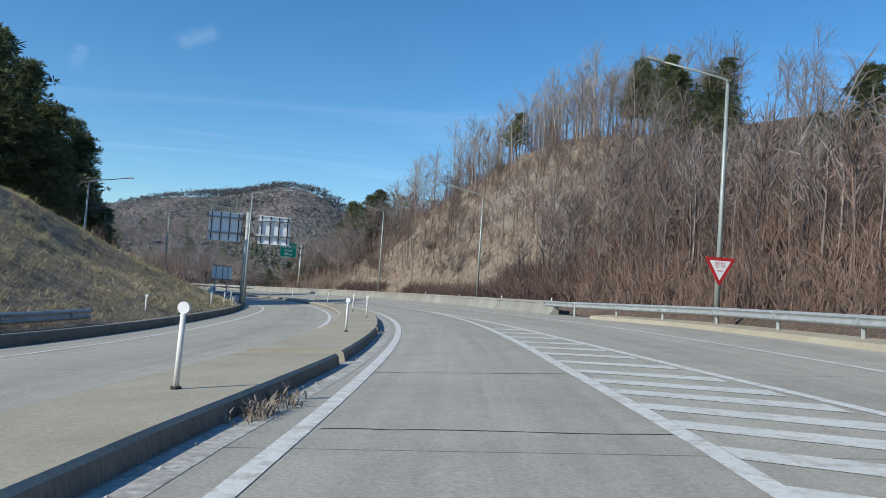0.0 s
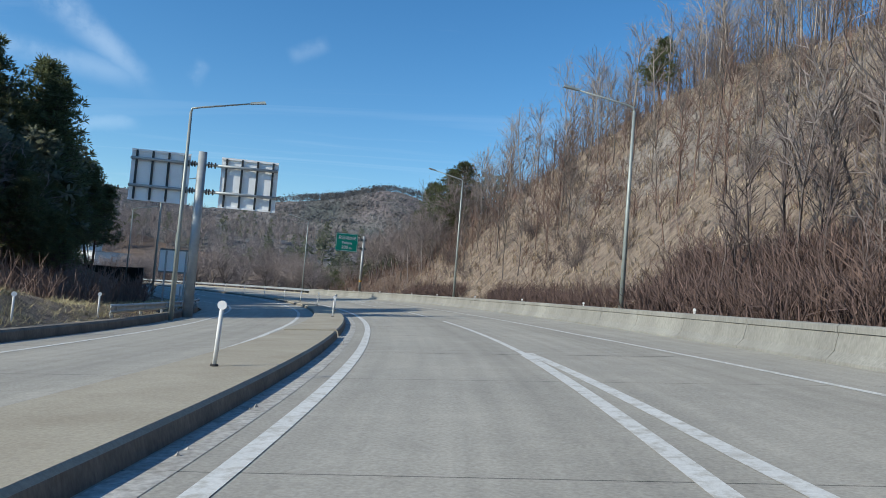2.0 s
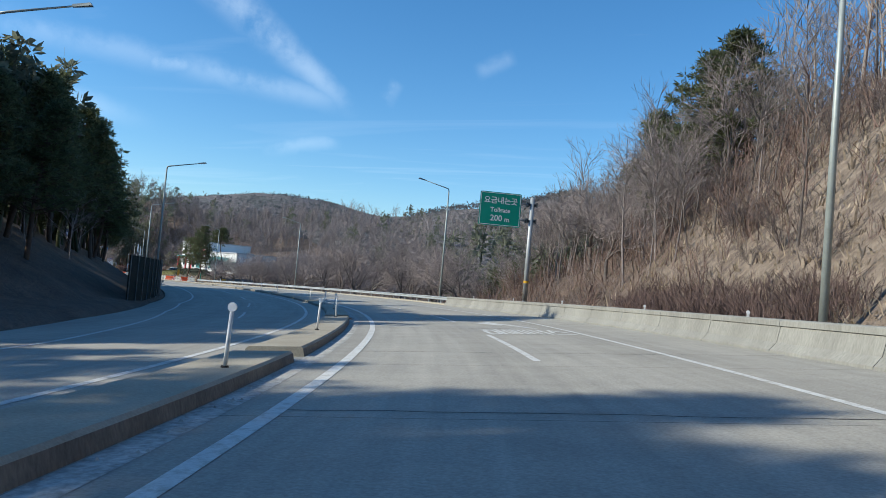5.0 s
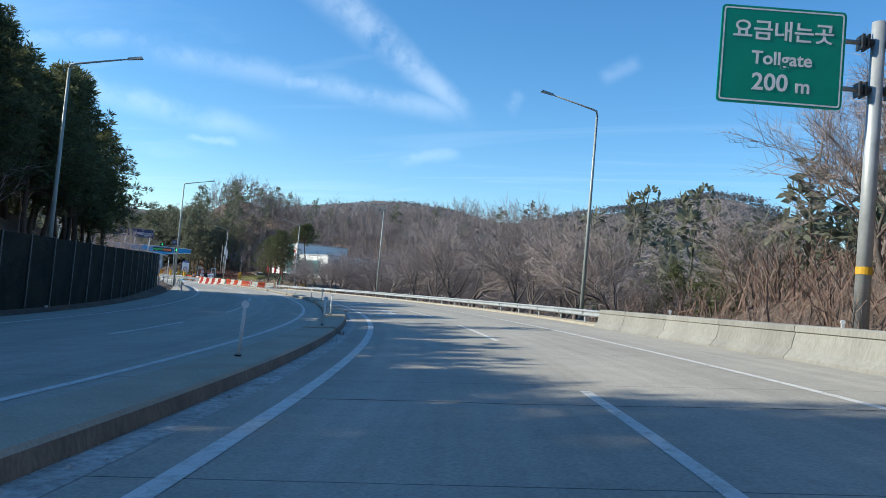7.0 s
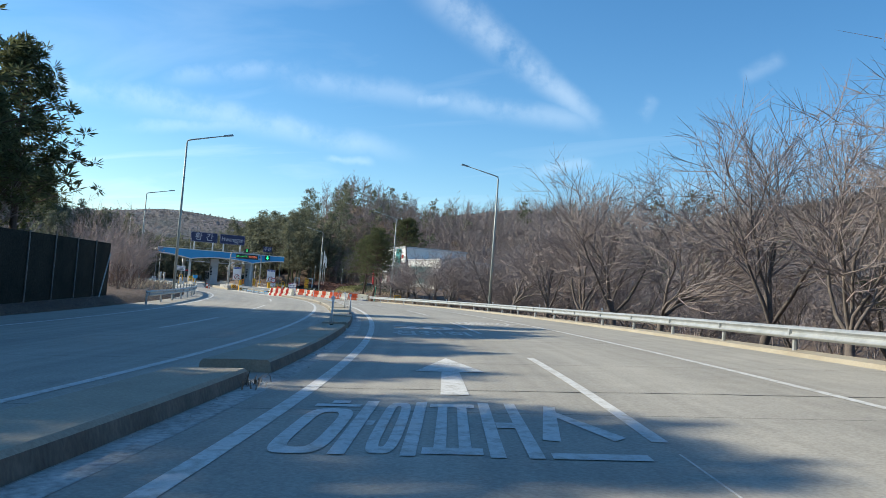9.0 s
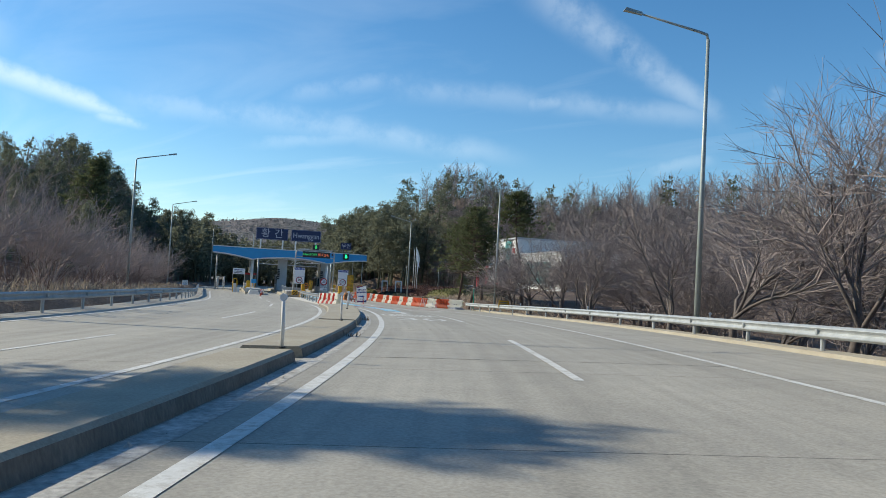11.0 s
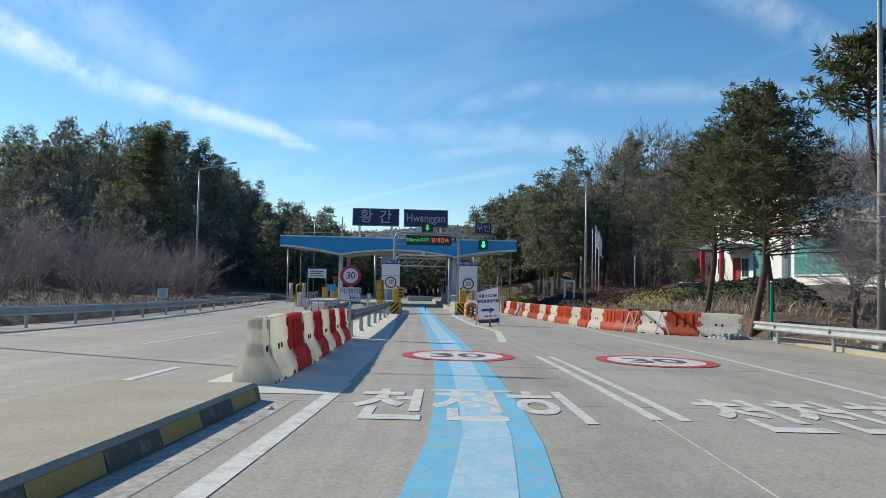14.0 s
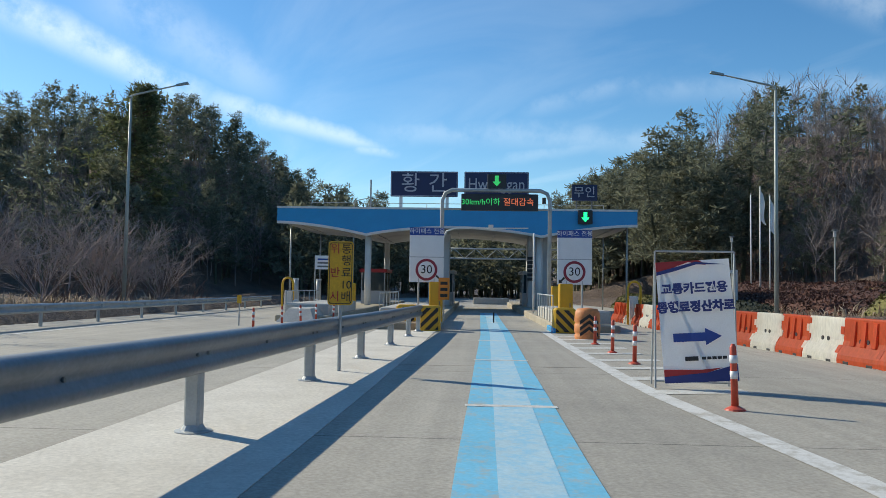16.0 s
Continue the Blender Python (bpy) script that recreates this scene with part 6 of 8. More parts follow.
# ------------------------------------------------------------------ water-filled barriers
def water_barrier(material, label, group):
    """Jersey-shaped hollow block, 1.5 m long, with toothed ends, ribs and fill ports. Length along y."""
    e = thing("water_barrier", label, "plastic barrier", group=group)
    half = [(0.29, 0.0), (0.29, 0.09), (0.27, 0.17), (0.16, 0.36), (0.125, 0.46), (0.09, 0.90), (0.075, 0.93)]
    hz, hx = [z for x, z in half], [x for x, z in half]

    def wide(z):
        return float(np.interp(z, hz, hx))

    def shell(name, y0, y1, zs, grow, cap=0.0):
        v, f = [], []
        prof = [(-wide(z) - grow, z) for z in zs] + [(wide(z) + grow, z) for z in zs[::-1]]
        n = len(prof)
        ys = (y0, y0 + cap, y1 - cap, y1) if cap else (y0, y1)
        for y in ys:
            k = 0.965 if cap and y in (y0, y1) else 1.0
            v += [(x * k, y, z) for x, z in prof]
        for i in range(len(ys) - 1):
            f += [(i * n + q, i * n + (q + 1) % n, (i + 1) * n + (q + 1) % n, (i + 1) * n + q) for q in range(n)]
        f += [tuple(range(n - 1, -1, -1)), tuple(range((len(ys) - 1) * n, len(ys) * n))]
        return mesh_object(name, v, f, material, e)

    shell("body", -0.74, 0.74, hz, 0.0, 0.012)
    for z0, z1 in ((0.20, 0.36), (0.58, 0.74)):
        shell("tooth", 0.735, 0.86, (z0, z1), 0.004)
    for z0, z1 in ((0.39, 0.55), (0.77, 0.90)):
        shell("tooth", -0.86, -0.735, (z0, z1), 0.004)
    for sx in (-1, 1):
        for y in (-0.12, 0.12):
            G().tube([(sx * 0.10, y, 0.47), (sx * 0.137, y, 0.47)], 0.05, 14).ob("port", M_DARK, e, "dark round port")
        for y in () if material is M_PLASW else (-0.36, 0.0, 0.36):
            g = G()
            x0, x1 = sx * 0.10, sx * 0.155
            g.add([(x0, y - 0.07, 0.86), (x0, y + 0.07, 0.86), (x1, y + 0.09, 0.36), (x1, y - 0.09, 0.36), (sx * 0.122, y + 0.055, 0.85), (sx * 0.122, y - 0.055, 0.85), (sx * 0.185, y + 0.075, 0.37), (sx * 0.185, y - 0.075, 0.37)],
                  [(0, 1, 4, 5), (1, 2, 6, 4), (2, 3, 7, 6), (3, 0, 5, 7), (5, 4, 6, 7)])
            g.ob("rib", material, e)
    for y in (-0.4, 0.4):
        G().box(-0.296, 0.296, y - 0.11, y + 0.11, -0.002, 0.07, 0.02).ob("fork_slot", M_DARK, e)
    return e


wb_w = water_barrier(M_PLASW, "scuffed white plastic water-filled barrier block", "barrier line between the lanes")
wb_r = water_barrier(M_PLASR, "scuffed red plastic water-filled barrier block", "barrier line between the lanes")
wb_o = water_barrier(M_PLASO, "orange plastic water-filled barrier block beside the shoulder", "barrier line along the shoulder")
placed = {}


def set_barrier(src, m, label="", group=""):
    if src.name not in placed:
        placed[src.name] = src
        src.matrix_world = m
        o = src
    else:
        o = copy_thing(src, m)
    if label:
        o["label"], o["group"] = label, group


pitch = 1.5
for k in range(1, 9):
    s = 229.2 + pitch * k
    src = wb_r if k > 1 and k % 2 == 0 else wb_w
    d = float(np.interp(s, [229, 233, 236, 239.4, 243], [-2.70, -2.74, -2.81, -2.88, -2.88]))
    set_barrier(src, stand(s, d, 0, random.uniform(-1.5, 1.5)))
o = copy_thing(wb_w, stand(242.3, -2.88, 0, 0) @ Matrix.Diagonal((1, 0.46, 1, 1)))
o["label"] = "short white plastic end piece of the barrier line"
o = copy_thing(wb_w, stand(229.74, -2.71, 0, 0) @ Matrix.Diagonal((1, 0.28, 1, 1)))
o["label"] = "short white plastic block that begins the barrier line"
pts = [(247.6, 11.5), (249.4, 9.9), (252.0, 8.6), (256, 7.95), (262, 7.65), (268, 7.45), (276, 7.2), (284, 7.0)]
acc = np.r_[0, np.cumsum(np.hypot(*np.diff(np.array(pts), axis=0).T))]
for k, u in enumerate(np.arange(0.5, acc[-1], pitch)):
    s, d = np.interp(u, acc, [p[0] for p in pts]), np.interp(u, acc, [p[1] for p in pts])
    s2, d2 = np.interp(u + 0.5, acc, [p[0] for p in pts]), np.interp(u + 0.5, acc, [p[1] for p in pts])
    turn = -math.degrees(math.atan2(d2 - d, s2 - s))
    white = k % 5 in (0, 2)
    set_barrier(wb_w if white else wb_o, stand(s, d, 0, turn + random.uniform(-2, 2)), "white plastic water-filled barrier block beside the shoulder" if white else "", "barrier line along the shoulder")


def barricade(s, d, turn):
    e = thing("barricade", "folding trestle barricade with a black and yellow striped bar", "barricade", stand(s, d, 0, turn), group="trestle barricades")
    for x in (-0.55, 0.55):
        for y in (-0.3, 0.3):
            G().tube([(x, y, 0), (x, 0, 0.98)], 0.025, 8).ob("leg", M_PAINTW, e)
        G().tube([(x, -0.2, 0.35), (x, 0.2, 0.35)], 0.018, 6).ob("brace", M_PAINTW, e)
    for k in range(8):
        x0 = -0.65 + 1.3 * k / 8
        G().tube([(x0, 0, 0.98), (x0 + 1.3 / 8, 0, 0.98)], 0.055, 12).ob("bar", M_YELLOW if k % 2 else M_SIGNK, e)


barricade(250.6, 8.6, 55)
barricade(249.2, 9.5, 50)

e = thing("concrete_block", "low pale concrete block closing the lane beyond the canopy", "barrier", stand(318, 1.3, 0))
G().box(-1.7, 1.7, 0, 0.6, -0.02, 0.62, 0.06).ob("body", M_PALECON, e)
# faded yellow and black paint on the face of the last islands
for k in range(16):
    a = 213.1 + 0.92 * k
    b = a + 0.9
    v = [put(s, med_r(s) + dd, h) for s in (a, b) for dd, h in ((0.017, 0.015), (-0.026, 0.155))]
    o = mesh_object("kerb_stripe", v, [(0, 2, 3, 1)], M_KERBY if k % 2 else M_KERBK)
    tagged(o, "faded yellow paint on the island face" if k % 2 else "faded black paint on the island face", "road marking", kind="structure")

# ------------------------------------------------------------------ vegetation
def np_mesh(name, v, f, material, parent=None, smooth=False):
    """A mesh of quads straight from arrays."""
    me = bpy.data.meshes.new(name)
    me.vertices.add(len(v))
    me.vertices.foreach_set("co", np.asarray(v, np.float32).ravel())
    me.loops.add(f.size)
    me.loops.foreach_set("vertex_index", np.asarray(f, np.int32).ravel())
    me.polygons.add(len(f))
    me.polygons.foreach_set("loop_start", np.arange(0, f.size, 4, dtype=np.int32))
    me.materials.append(material)
    me.update(calc_edges=True)
    if parent is None:
        return me
    ob = new(name, me)
    ob.parent = parent
    return ob


class Wood:
    """Gathers tapering three- or five-sided branches."""

    def __init__(self):
        self.v, self.f, self.n = [], [], 0

    def limb(self, pts, radii, sides=3):
        """sides=1 makes a thin flat twig."""
        k = self.n
        if sides == 1:
            t = pts[-1] - pts[0]
            a = np.cross(t, (0.31 + 0.9 * math.sin(k), 0.87 * math.cos(1.7 * k), 0.2))
            a /= np.linalg.norm(a) + 1e-9
            for p, r in zip(pts, radii):
                self.v += [p - 1.3 * r * a, p + 1.3 * r * a]
            self.f += [(k + 2 * i, k + 2 * i + 1, k + 2 * i + 3, k + 2 * i + 2) for i in range(len(pts) - 1)]
            self.n += 2 * len(pts)
            return
        for i, p in enumerate(pts):
            t = pts[min(i + 1, len(pts) - 1)] - pts[max(i - 1, 0)]
            t = t / (np.linalg.norm(t) + 1e-9)
            a = np.cross(t, (0.31, 0.87, 0.38))
            a /= np.linalg.norm(a) + 1e-9
            b = np.cross(t, a)
            for j in range(sides):
                an = 2 * math.pi * j / sides
                self.v.append(p + radii[i] * (math.cos(an) * a + math.sin(an) * b))
        for i in range(len(pts) - 1):
            for j in range(sides):
                self.f.append((k + i * sides + j, k + i * sides + (j + 1) % sides, k + (i + 1) * sides + (j + 1) % sides, k + (i + 1) * sides + j))
        self.n += len(pts) * sides

    def arrays(self):
        return np.array(self.v).reshape(-1, 3), np.array(self.f, np.int64).reshape(-1, 4)


def unit(v):
    return v / (np.linalg.norm(v) + 1e-9)


def bend_path(rng, p, d, length, segs, wander, lift):
    pts, d = [p], unit(d)
    for _ in range(segs):
        d = unit(d + rng.normal(0, wander, 3) + np.array([0, 0, lift]))
        pts.append(pts[-1] + d * length / segs)
    return pts


def tilt(rng, d, angle):
    a = unit(np.cross(d, rng.normal(0, 1, 3)))
    return unit(d * math.cos(angle) + a * math.sin(angle))


def bare_tree_model(seed, high=9.0, kind="spreading"):
    """Wood of a leafless tree: trunk and limbs, then the twigs of the crown."""
    rng = np.random.default_rng(seed)
    big, fine = Wood(), Wood()
    up = np.array([0.0, 0, 1])
    if kind == "spreading":
        base = bend_path(rng, np.zeros(3), up + rng.normal(0, 0.08, 3), high * 0.20, 4, 0.12, 0)
        big.limb(base, [high * 0.021, high * 0.018, high * 0.017, high * 0.016, high * 0.015], 7)
        plan = ((rng.integers(5, 7), 0.56, 0.62, high * 0.0085), (9, 0.33, 0.80, high * 0.0034), (8, 0.19, 0.75, 0.010), (7, 0.11, 0.65, 0.006))
        starts = [(base[-1], unit(base[-1] - base[-2]))]
    elif kind == "forest":
        base = bend_path(rng, np.zeros(3), up + rng.normal(0, 0.05, 3), high, 6, 0.05, 0.05)
        big.limb(base, [high * 0.012 * (1 - 0.15 * i) for i in range(7)], 4)
        plan = ((15, 0.30, 0.65, 0.03), (5, 0.13, 0.6, 0.014))
        starts = [(base[i] + (base[i + 1] - base[i]) * rng.random(), unit(base[i + 1] - base[i])) for i in (2, 3, 3, 4, 4, 5, 5, 5) for _ in range(2)]
        plan = ((1, 0.28, 0.7, 0.03), (4, 0.14, 0.6, 0.016), (2, 0.08, 0.6, 0.011))
    elif kind == "far":
        base = bend_path(rng, np.zeros(3), up + rng.normal(0, 0.06, 3), high, 4, 0.06, 0.05)
        big.limb(base, [high * 0.013 * (1 - 0.2 * i) for i in range(5)], 3)
        starts = [(base[i] + (base[i + 1] - base[i]) * rng.random(), unit(base[i + 1] - base[i])) for i in (1, 1, 2, 2, 2, 3, 3, 3) for _ in range(2)]
        plan = ((1, 0.30, 0.7, 0.04), (5, 0.17, 0.65, 0.024))
    elif kind == "round":
        base = bend_path(rng, np.zeros(3), up + rng.normal(0, 0.06, 3), high * 0.55, 4, 0.06, 0.05)
        big.limb(base, [high * 0.010 * (1 - 0.18 * i) for i in range(5)], 3)
        starts = [(base[i] + (base[i + 1] - base[i]) * rng.random(), unit(base[i + 1] - base[i])) for i in (1, 2, 2, 3, 3, 3) for _ in range(2)]
        plan = ((1, 0.36, 0.75, 0.035), (5, 0.20, 0.7, 0.022), (3, 0.12, 0.7, 0.017))
    else:  # a bush of many stems
        plan = ((rng.integers(11, 14), 0.85, 0.6, 0.022), (8, 0.34, 0.6, 0.011), (6, 0.16, 0.6, 0.008))
        starts = [(np.array([0, 0, 0.0]), up)]
    for lv, (count, frac, spread, rad) in enumerate(plan):
        count = count if lv == 0 else 1
        nxt = []
        for p, d in starts:
            for _ in range(int(count)):
                ang = spread * rng.uniform(0.5, 1.25)
                dd = tilt(rng, d, ang)
                if dd[2] < -0.15:
                    dd[2] *= -0.5
                length = high * frac * rng.uniform(0.6, 1.1)
                segs = 5 if lv == 0 and kind == "spreading" else 3 if lv == 1 and kind == "spreading" else 1 if kind in ("far", "round") else 2 if lv < 2 else 1
                path = bend_path(rng, p, dd, length, segs, 0.20 if kind == "spreading" else 0.13, 0.10 if lv < 2 else 0.05)
                w = big if lv == 0 and kind == "spreading" else fine
                w.limb(path, [rad * (1 - 0.72 * i / segs) for i in range(segs + 1)], 5 if w is big else 1 if kind in ("forest", "far", "round") or lv > 1 else 3)
                m = plan[lv + 1][0] if lv + 1 < len(plan) else 0
                for k in range(int(m)):
                    u = rng.uniform(0.25, 1.0) * segs
                    i = min(int(u), segs - 1)
                    nxt.append((path[i] + (path[i + 1] - path[i]) * (u - i), unit(path[i + 1] - path[i])))
        starts = nxt
    return big.arrays(), fine.arrays()


def pine_model(seed, high=11.0, clumps=70, blades=18, low=0.35, wide=0.30, thin=(0.10, 0.2), tufts=2, tuft=(0.5, 0.95), wander=0.07):
    """A pine: trunk and limbs, and tufts of needles at their ends."""
    rng = np.random.default_rng(seed)
    w = Wood()
    trunk = bend_path(rng, np.zeros(3), np.array([rng.normal(0, 0.1), rng.normal(0, 0.1), 1.0]), high * 0.97, 7, wander, 0.10)
    w.limb(trunk, [high * 0.017 * (1 - 0.12 * i) for i in range(8)], 6)
    v, f = [], []
    n = 0
    for c in range(clumps):
        t = low + (1 - low) * (c + rng.random()) / clumps
        i = min(int(t * 7), 6)
        p = trunk[i] + (trunk[i + 1] - trunk[i]) * (t * 7 - i)
        reach = high * wide * (1.05 - 0.85 * ((t - low) / (1 - low)) ** 1.4) * rng.uniform(0.45, 1.1)
        a = rng.uniform(0, 2 * math.pi)
        d = np.array([math.cos(a), math.sin(a), rng.uniform(0.0, 0.35)])
        path = bend_path(rng, p, d, reach, 2, 0.12, 0.06)
        if c % 2 == 0:
            w.limb(path, [0.05, 0.03, 0.015], 3)
        for q in (path[-1], path[1] + (path[2] - path[1]) * rng.uniform(0.1, 0.6))[:tufts]:
            q = q + rng.normal(0, 0.12, 3)
            size = rng.uniform(*tuft) * high / 11
            nb = blades
            dirs = rng.normal(0, 1, (nb, 3)) * (1, 1, 0.55) + (0, 0, 0.25)
            dirs /= np.linalg.norm(dirs, axis=1)[:, None]
            side = np.cross(dirs, rng.normal(0, 1, (nb, 3)))
            side /= np.linalg.norm(side, axis=1)[:, None] + 1e-9
            ln = size * rng.uniform(0.5, 1.0, (nb, 1))
            wd = size * rng.uniform(*thin, (nb, 1))
            o = q + dirs * size * 0.08
            v.append(np.stack([o - side * wd * 0.4, o + dirs * ln * 0.6 - side * wd, o + dirs * ln, o + dirs * ln * 0.6 + side * wd], 1).reshape(-1, 3))
            f.append(np.arange(nb * 4).reshape(-1, 4) + n)
            n += nb * 4
    return w.arrays(), (np.concatenate(v), np.concatenate(f))


def scatter(name, models, spots, material, label, category, rng, size=(0.8, 1.2)):
    """Many plants of a kind that nobody could count, as one object."""
    vs, fs, n = [], [], 0
    for x, y, z in spots:
        v, f = models[rng.integers(len(models))]
        a, k = rng.uniform(0, 2 * math.pi), rng.uniform(*size)
        c, s = math.cos(a) * k, math.sin(a) * k
        vs.append(np.stack([x + c * v[:, 0] - s * v[:, 1], y + s * v[:, 0] + c * v[:, 1], z + k * rng.uniform(0.9, 1.15) * v[:, 2]], 1))
        fs.append(f + n)
        n += len(v)
    ob = new(name, np_mesh(name, np.concatenate(vs), np.concatenate(fs), material))
    return tagged(ob, label, category, kind="stuff")


def both(a, b):
    return np.concatenate([a[0], b[0]]), np.concatenate([a[1], b[1] + len(a[0])])


RNG = np.random.default_rng(11)


def strip(count, s0, s1, out0, out1, side, keep=None):
    """Random spots beside the road: out metres beyond its edge."""
    s = RNG.uniform(s0, s1, count)
    o = out0 + (out1 - out0) * RNG.random(count)
    if keep is not None:
        m = keep(s, o)
        s, o = s[m], o[m]
    d = right_edge(s) + o if side > 0 else left_edge(s) - o
    p = put(s, d)
    z = land(s, d, p[:, 0], p[:, 1])
    return np.stack([p[:, 0], p[:, 1], z - 0.1], 1)


def patch_of(count, x, y, rx, ry, keep=None):
    a, r = RNG.uniform(0, 2 * math.pi, count), np.sqrt(RNG.random(count))
    px, py = x + rx * r * np.cos(a), y + ry * r * np.sin(a)
    s, d = along(px, py)
    out = np.maximum(left_edge(s) - d, d - right_edge(s))
    m = (out > 16) | (s > 385)
    px, py, s, d = px[m], py[m], s[m], d[m]
    return np.stack([px, py, land(s, d, px, py) - 0.5], 1)


def tree(name, label, category, group, trunk_me, crown_me, s, d, k, turn, lean=0.0, trunk_name="trunk"):
    z = float(ground_at(s, d)[0])
    m = stand(s, d)
    m.translation.z = z - 0.08
    e = thing(name, label, category, m @ pose(0, 0, 0, lean, 0, turn) @ Matrix.Diagonal((k, k, k, 1)), group)
    for nm, me in ((trunk_name, trunk_me), ("crown", crown_me)):
        o = new(nm, me)
        o.parent = e
    return e


# models
spreading = [bare_tree_model(20 + i, 9.0) for i in range(4)]
far_trees = [both(*bare_tree_model(50 + i, 9.0, "far")) for i in range(6)]
round_trees = [both(*bare_tree_model(70 + i, 9.0, "round")) for i in range(5)]
forest = [both(*bare_tree_model(40 + i, 9.0, "forest")) for i in range(5)]
bushes = [both(bare_tree_model(60 + i, 4.5, "bush")[1], (np.zeros((0, 3)), np.zeros((0, 4), int))) for i in range(4)]
brush = []
for i in range(5):
    rng = np.random.default_rng(80 + i)
    w = Wood()
    for _ in range(8):
        p = np.array([*rng.normal(0, 0.22, 2), 0])
        path = bend_path(rng, p, np.array([*rng.normal(0, 0.32, 2), 1.0]), rng.uniform(0.9, 1.7), 2, 0.15, 0.05)
        w.limb(path, [0.018, 0.012, 0.006], 1)
        for _ in range(3):
            u = rng.uniform(0.3, 1)
            w.limb(bend_path(rng, path[1] + (path[2] - path[1]) * u, tilt(rng, unit(path[2] - path[1]), 0.6), rng.uniform(0.3, 0.6), 1, 0.1, 0.1), [0.010, 0.005], 1)
    brush.append(w.arrays())
pines = [pine_model(100 + i, 11.0, 215, 25, low=0.28, thin=(0.045, 0.085), tuft=(0.38, 0.66)) for i in range(4)]
far_pines = [both(*pine_model(120 + i, 10.0, 40, 12, low=0.14, wide=0.28, thin=(0.10, 0.18), tufts=1, tuft=(0.75, 1.3))) for i in range(5)]
farther_pines = [both(*pine_model(130 + i, 10.0, 26, 10, low=0.12, wide=0.30, thin=(0.14, 0.24), tufts=1, tuft=(0.8, 1.4))) for i in range(5)]

wood_pines = [both(*pine_model(180 + i, 10.5, 66, 17, low=0.22, wide=0.32, thin=(0.045, 0.085), tufts=2, tuft=(0.5, 0.85))) for i in range(5)]

sp_me = [(np_mesh("trunk", *a, M_BARK), np_mesh("crown", *b, M_TWIG)) for a, b in spreading]
pi_me = [(np_mesh("trunk", *a, M_PINEBARK), np_mesh("crown", *b, M_PINE)) for a, b in pines]
bu_me = [np_mesh("crown", *b, M_SHRUB) for b in bushes]

# the row of bare trees behind the guardrail
for i, s in enumerate((150.5, 156.3, 163.0, 170.4, 179.0, 185.3, 190.2, 197.0, 204.2, 211.5, 220.0, 226.5, 233.0)):
    t, c = sp_me[i % 4]
    tree("bare_tree", "leafless spreading roadside tree with a low forking trunk", "tree", "row of bare roadside trees", t, c, s, 12.6 + RNG.uniform(-0.4, 0.9), RNG.uniform(0.98, 1.1) if s < 168 else RNG.uniform(1.2, 1.38) if s < 192 else RNG.uniform(1.0, 1.2) if s < 205 else RNG.uniform(0.85, 1.0), RNG.uniform(0, 360))
for i in range(16):
    s = 152 + 5.6 * i
    t, c = sp_me[(i + 2) % 4]
    tree("bare_tree", "leafless grey tree on the bank behind the roadside row", "tree", "bare trees on the bank", t, c, s, 18.5 + RNG.uniform(-1.5, 3), RNG.uniform(0.75, 1.0), RNG.uniform(0, 360))
for s, d in ((237.5, 13.2), (241, 14.4), (246, 15.2), (251, 18.5), (257.5, 22.0), (236, 19.0), (231, 17.0), (239, 17.5), (243, 20.5), (228, 20.0), (233.5, 23.0), (247.5, 24.0)):
    t, c = sp_me[int(RNG.integers(4))]
    tree("bare_tree", "leafless slender tree before the white office", "tree", "bare trees before the office", t, c, s, d, RNG.uniform(0.55, 0.7), RNG.uniform(0, 360))
for s, d, k in ((113.5, 12.5, 0.72), (117, 11.2, 0.70), (121.5, 12.0, 0.78), (125.5, 14.5, 0.82), (129, 12.0, 0.70), (119, 15, 0.85), (123, 18, 0.95), (132.5, 14.5, 0.75), (115, 17, 0.9), (137, 12.5, 0.62)):
    t, c = sp_me[int(RNG.integers(4))]
    tree("bare_tree", "leafless forking tree on the leaf-strewn bank behind the barrier", "tree", "bare trees behind the barrier", t, c, s, d, k, RNG.uniform(0, 360))
for i, (s, d, k) in enumerate(((218, 18.5, 1.05), (222, 22, 1.1), (227, 25, 1.15), (232, 27, 1.1), (225, 19, 1.0), (214, 22, 1.1))):
    t, c = sp_me[i % 4]
    tree("bare_tree", "leafless grey tree on the low ground before the office", "tree", "bare trees on the bank", t, c, s, d, k, 67 * i)
# leafless shrubs along the oncoming lanes
for i in range(26):
    s = 203 + 3.7 * i + RNG.uniform(-1, 1)
    me = bu_me[i % 4]
    m = stand(s, -18.6 - RNG.uniform(0, 3.5))
    m.translation.z = float(ground_at(s, -19.5)[0]) - 0.05
    e = thing("bare_shrub", "large leafless many-stemmed shrub beside the oncoming lanes", "shrub", m @ pose(0, 0, 0, 0, 0, RNG.uniform(0, 360)) @ Matrix.Diagonal((1.35, 1.35, RNG.uniform(1.05, 1.35), 1)), "bare shrubs")
    o = new("crown", me)
    o.parent = e

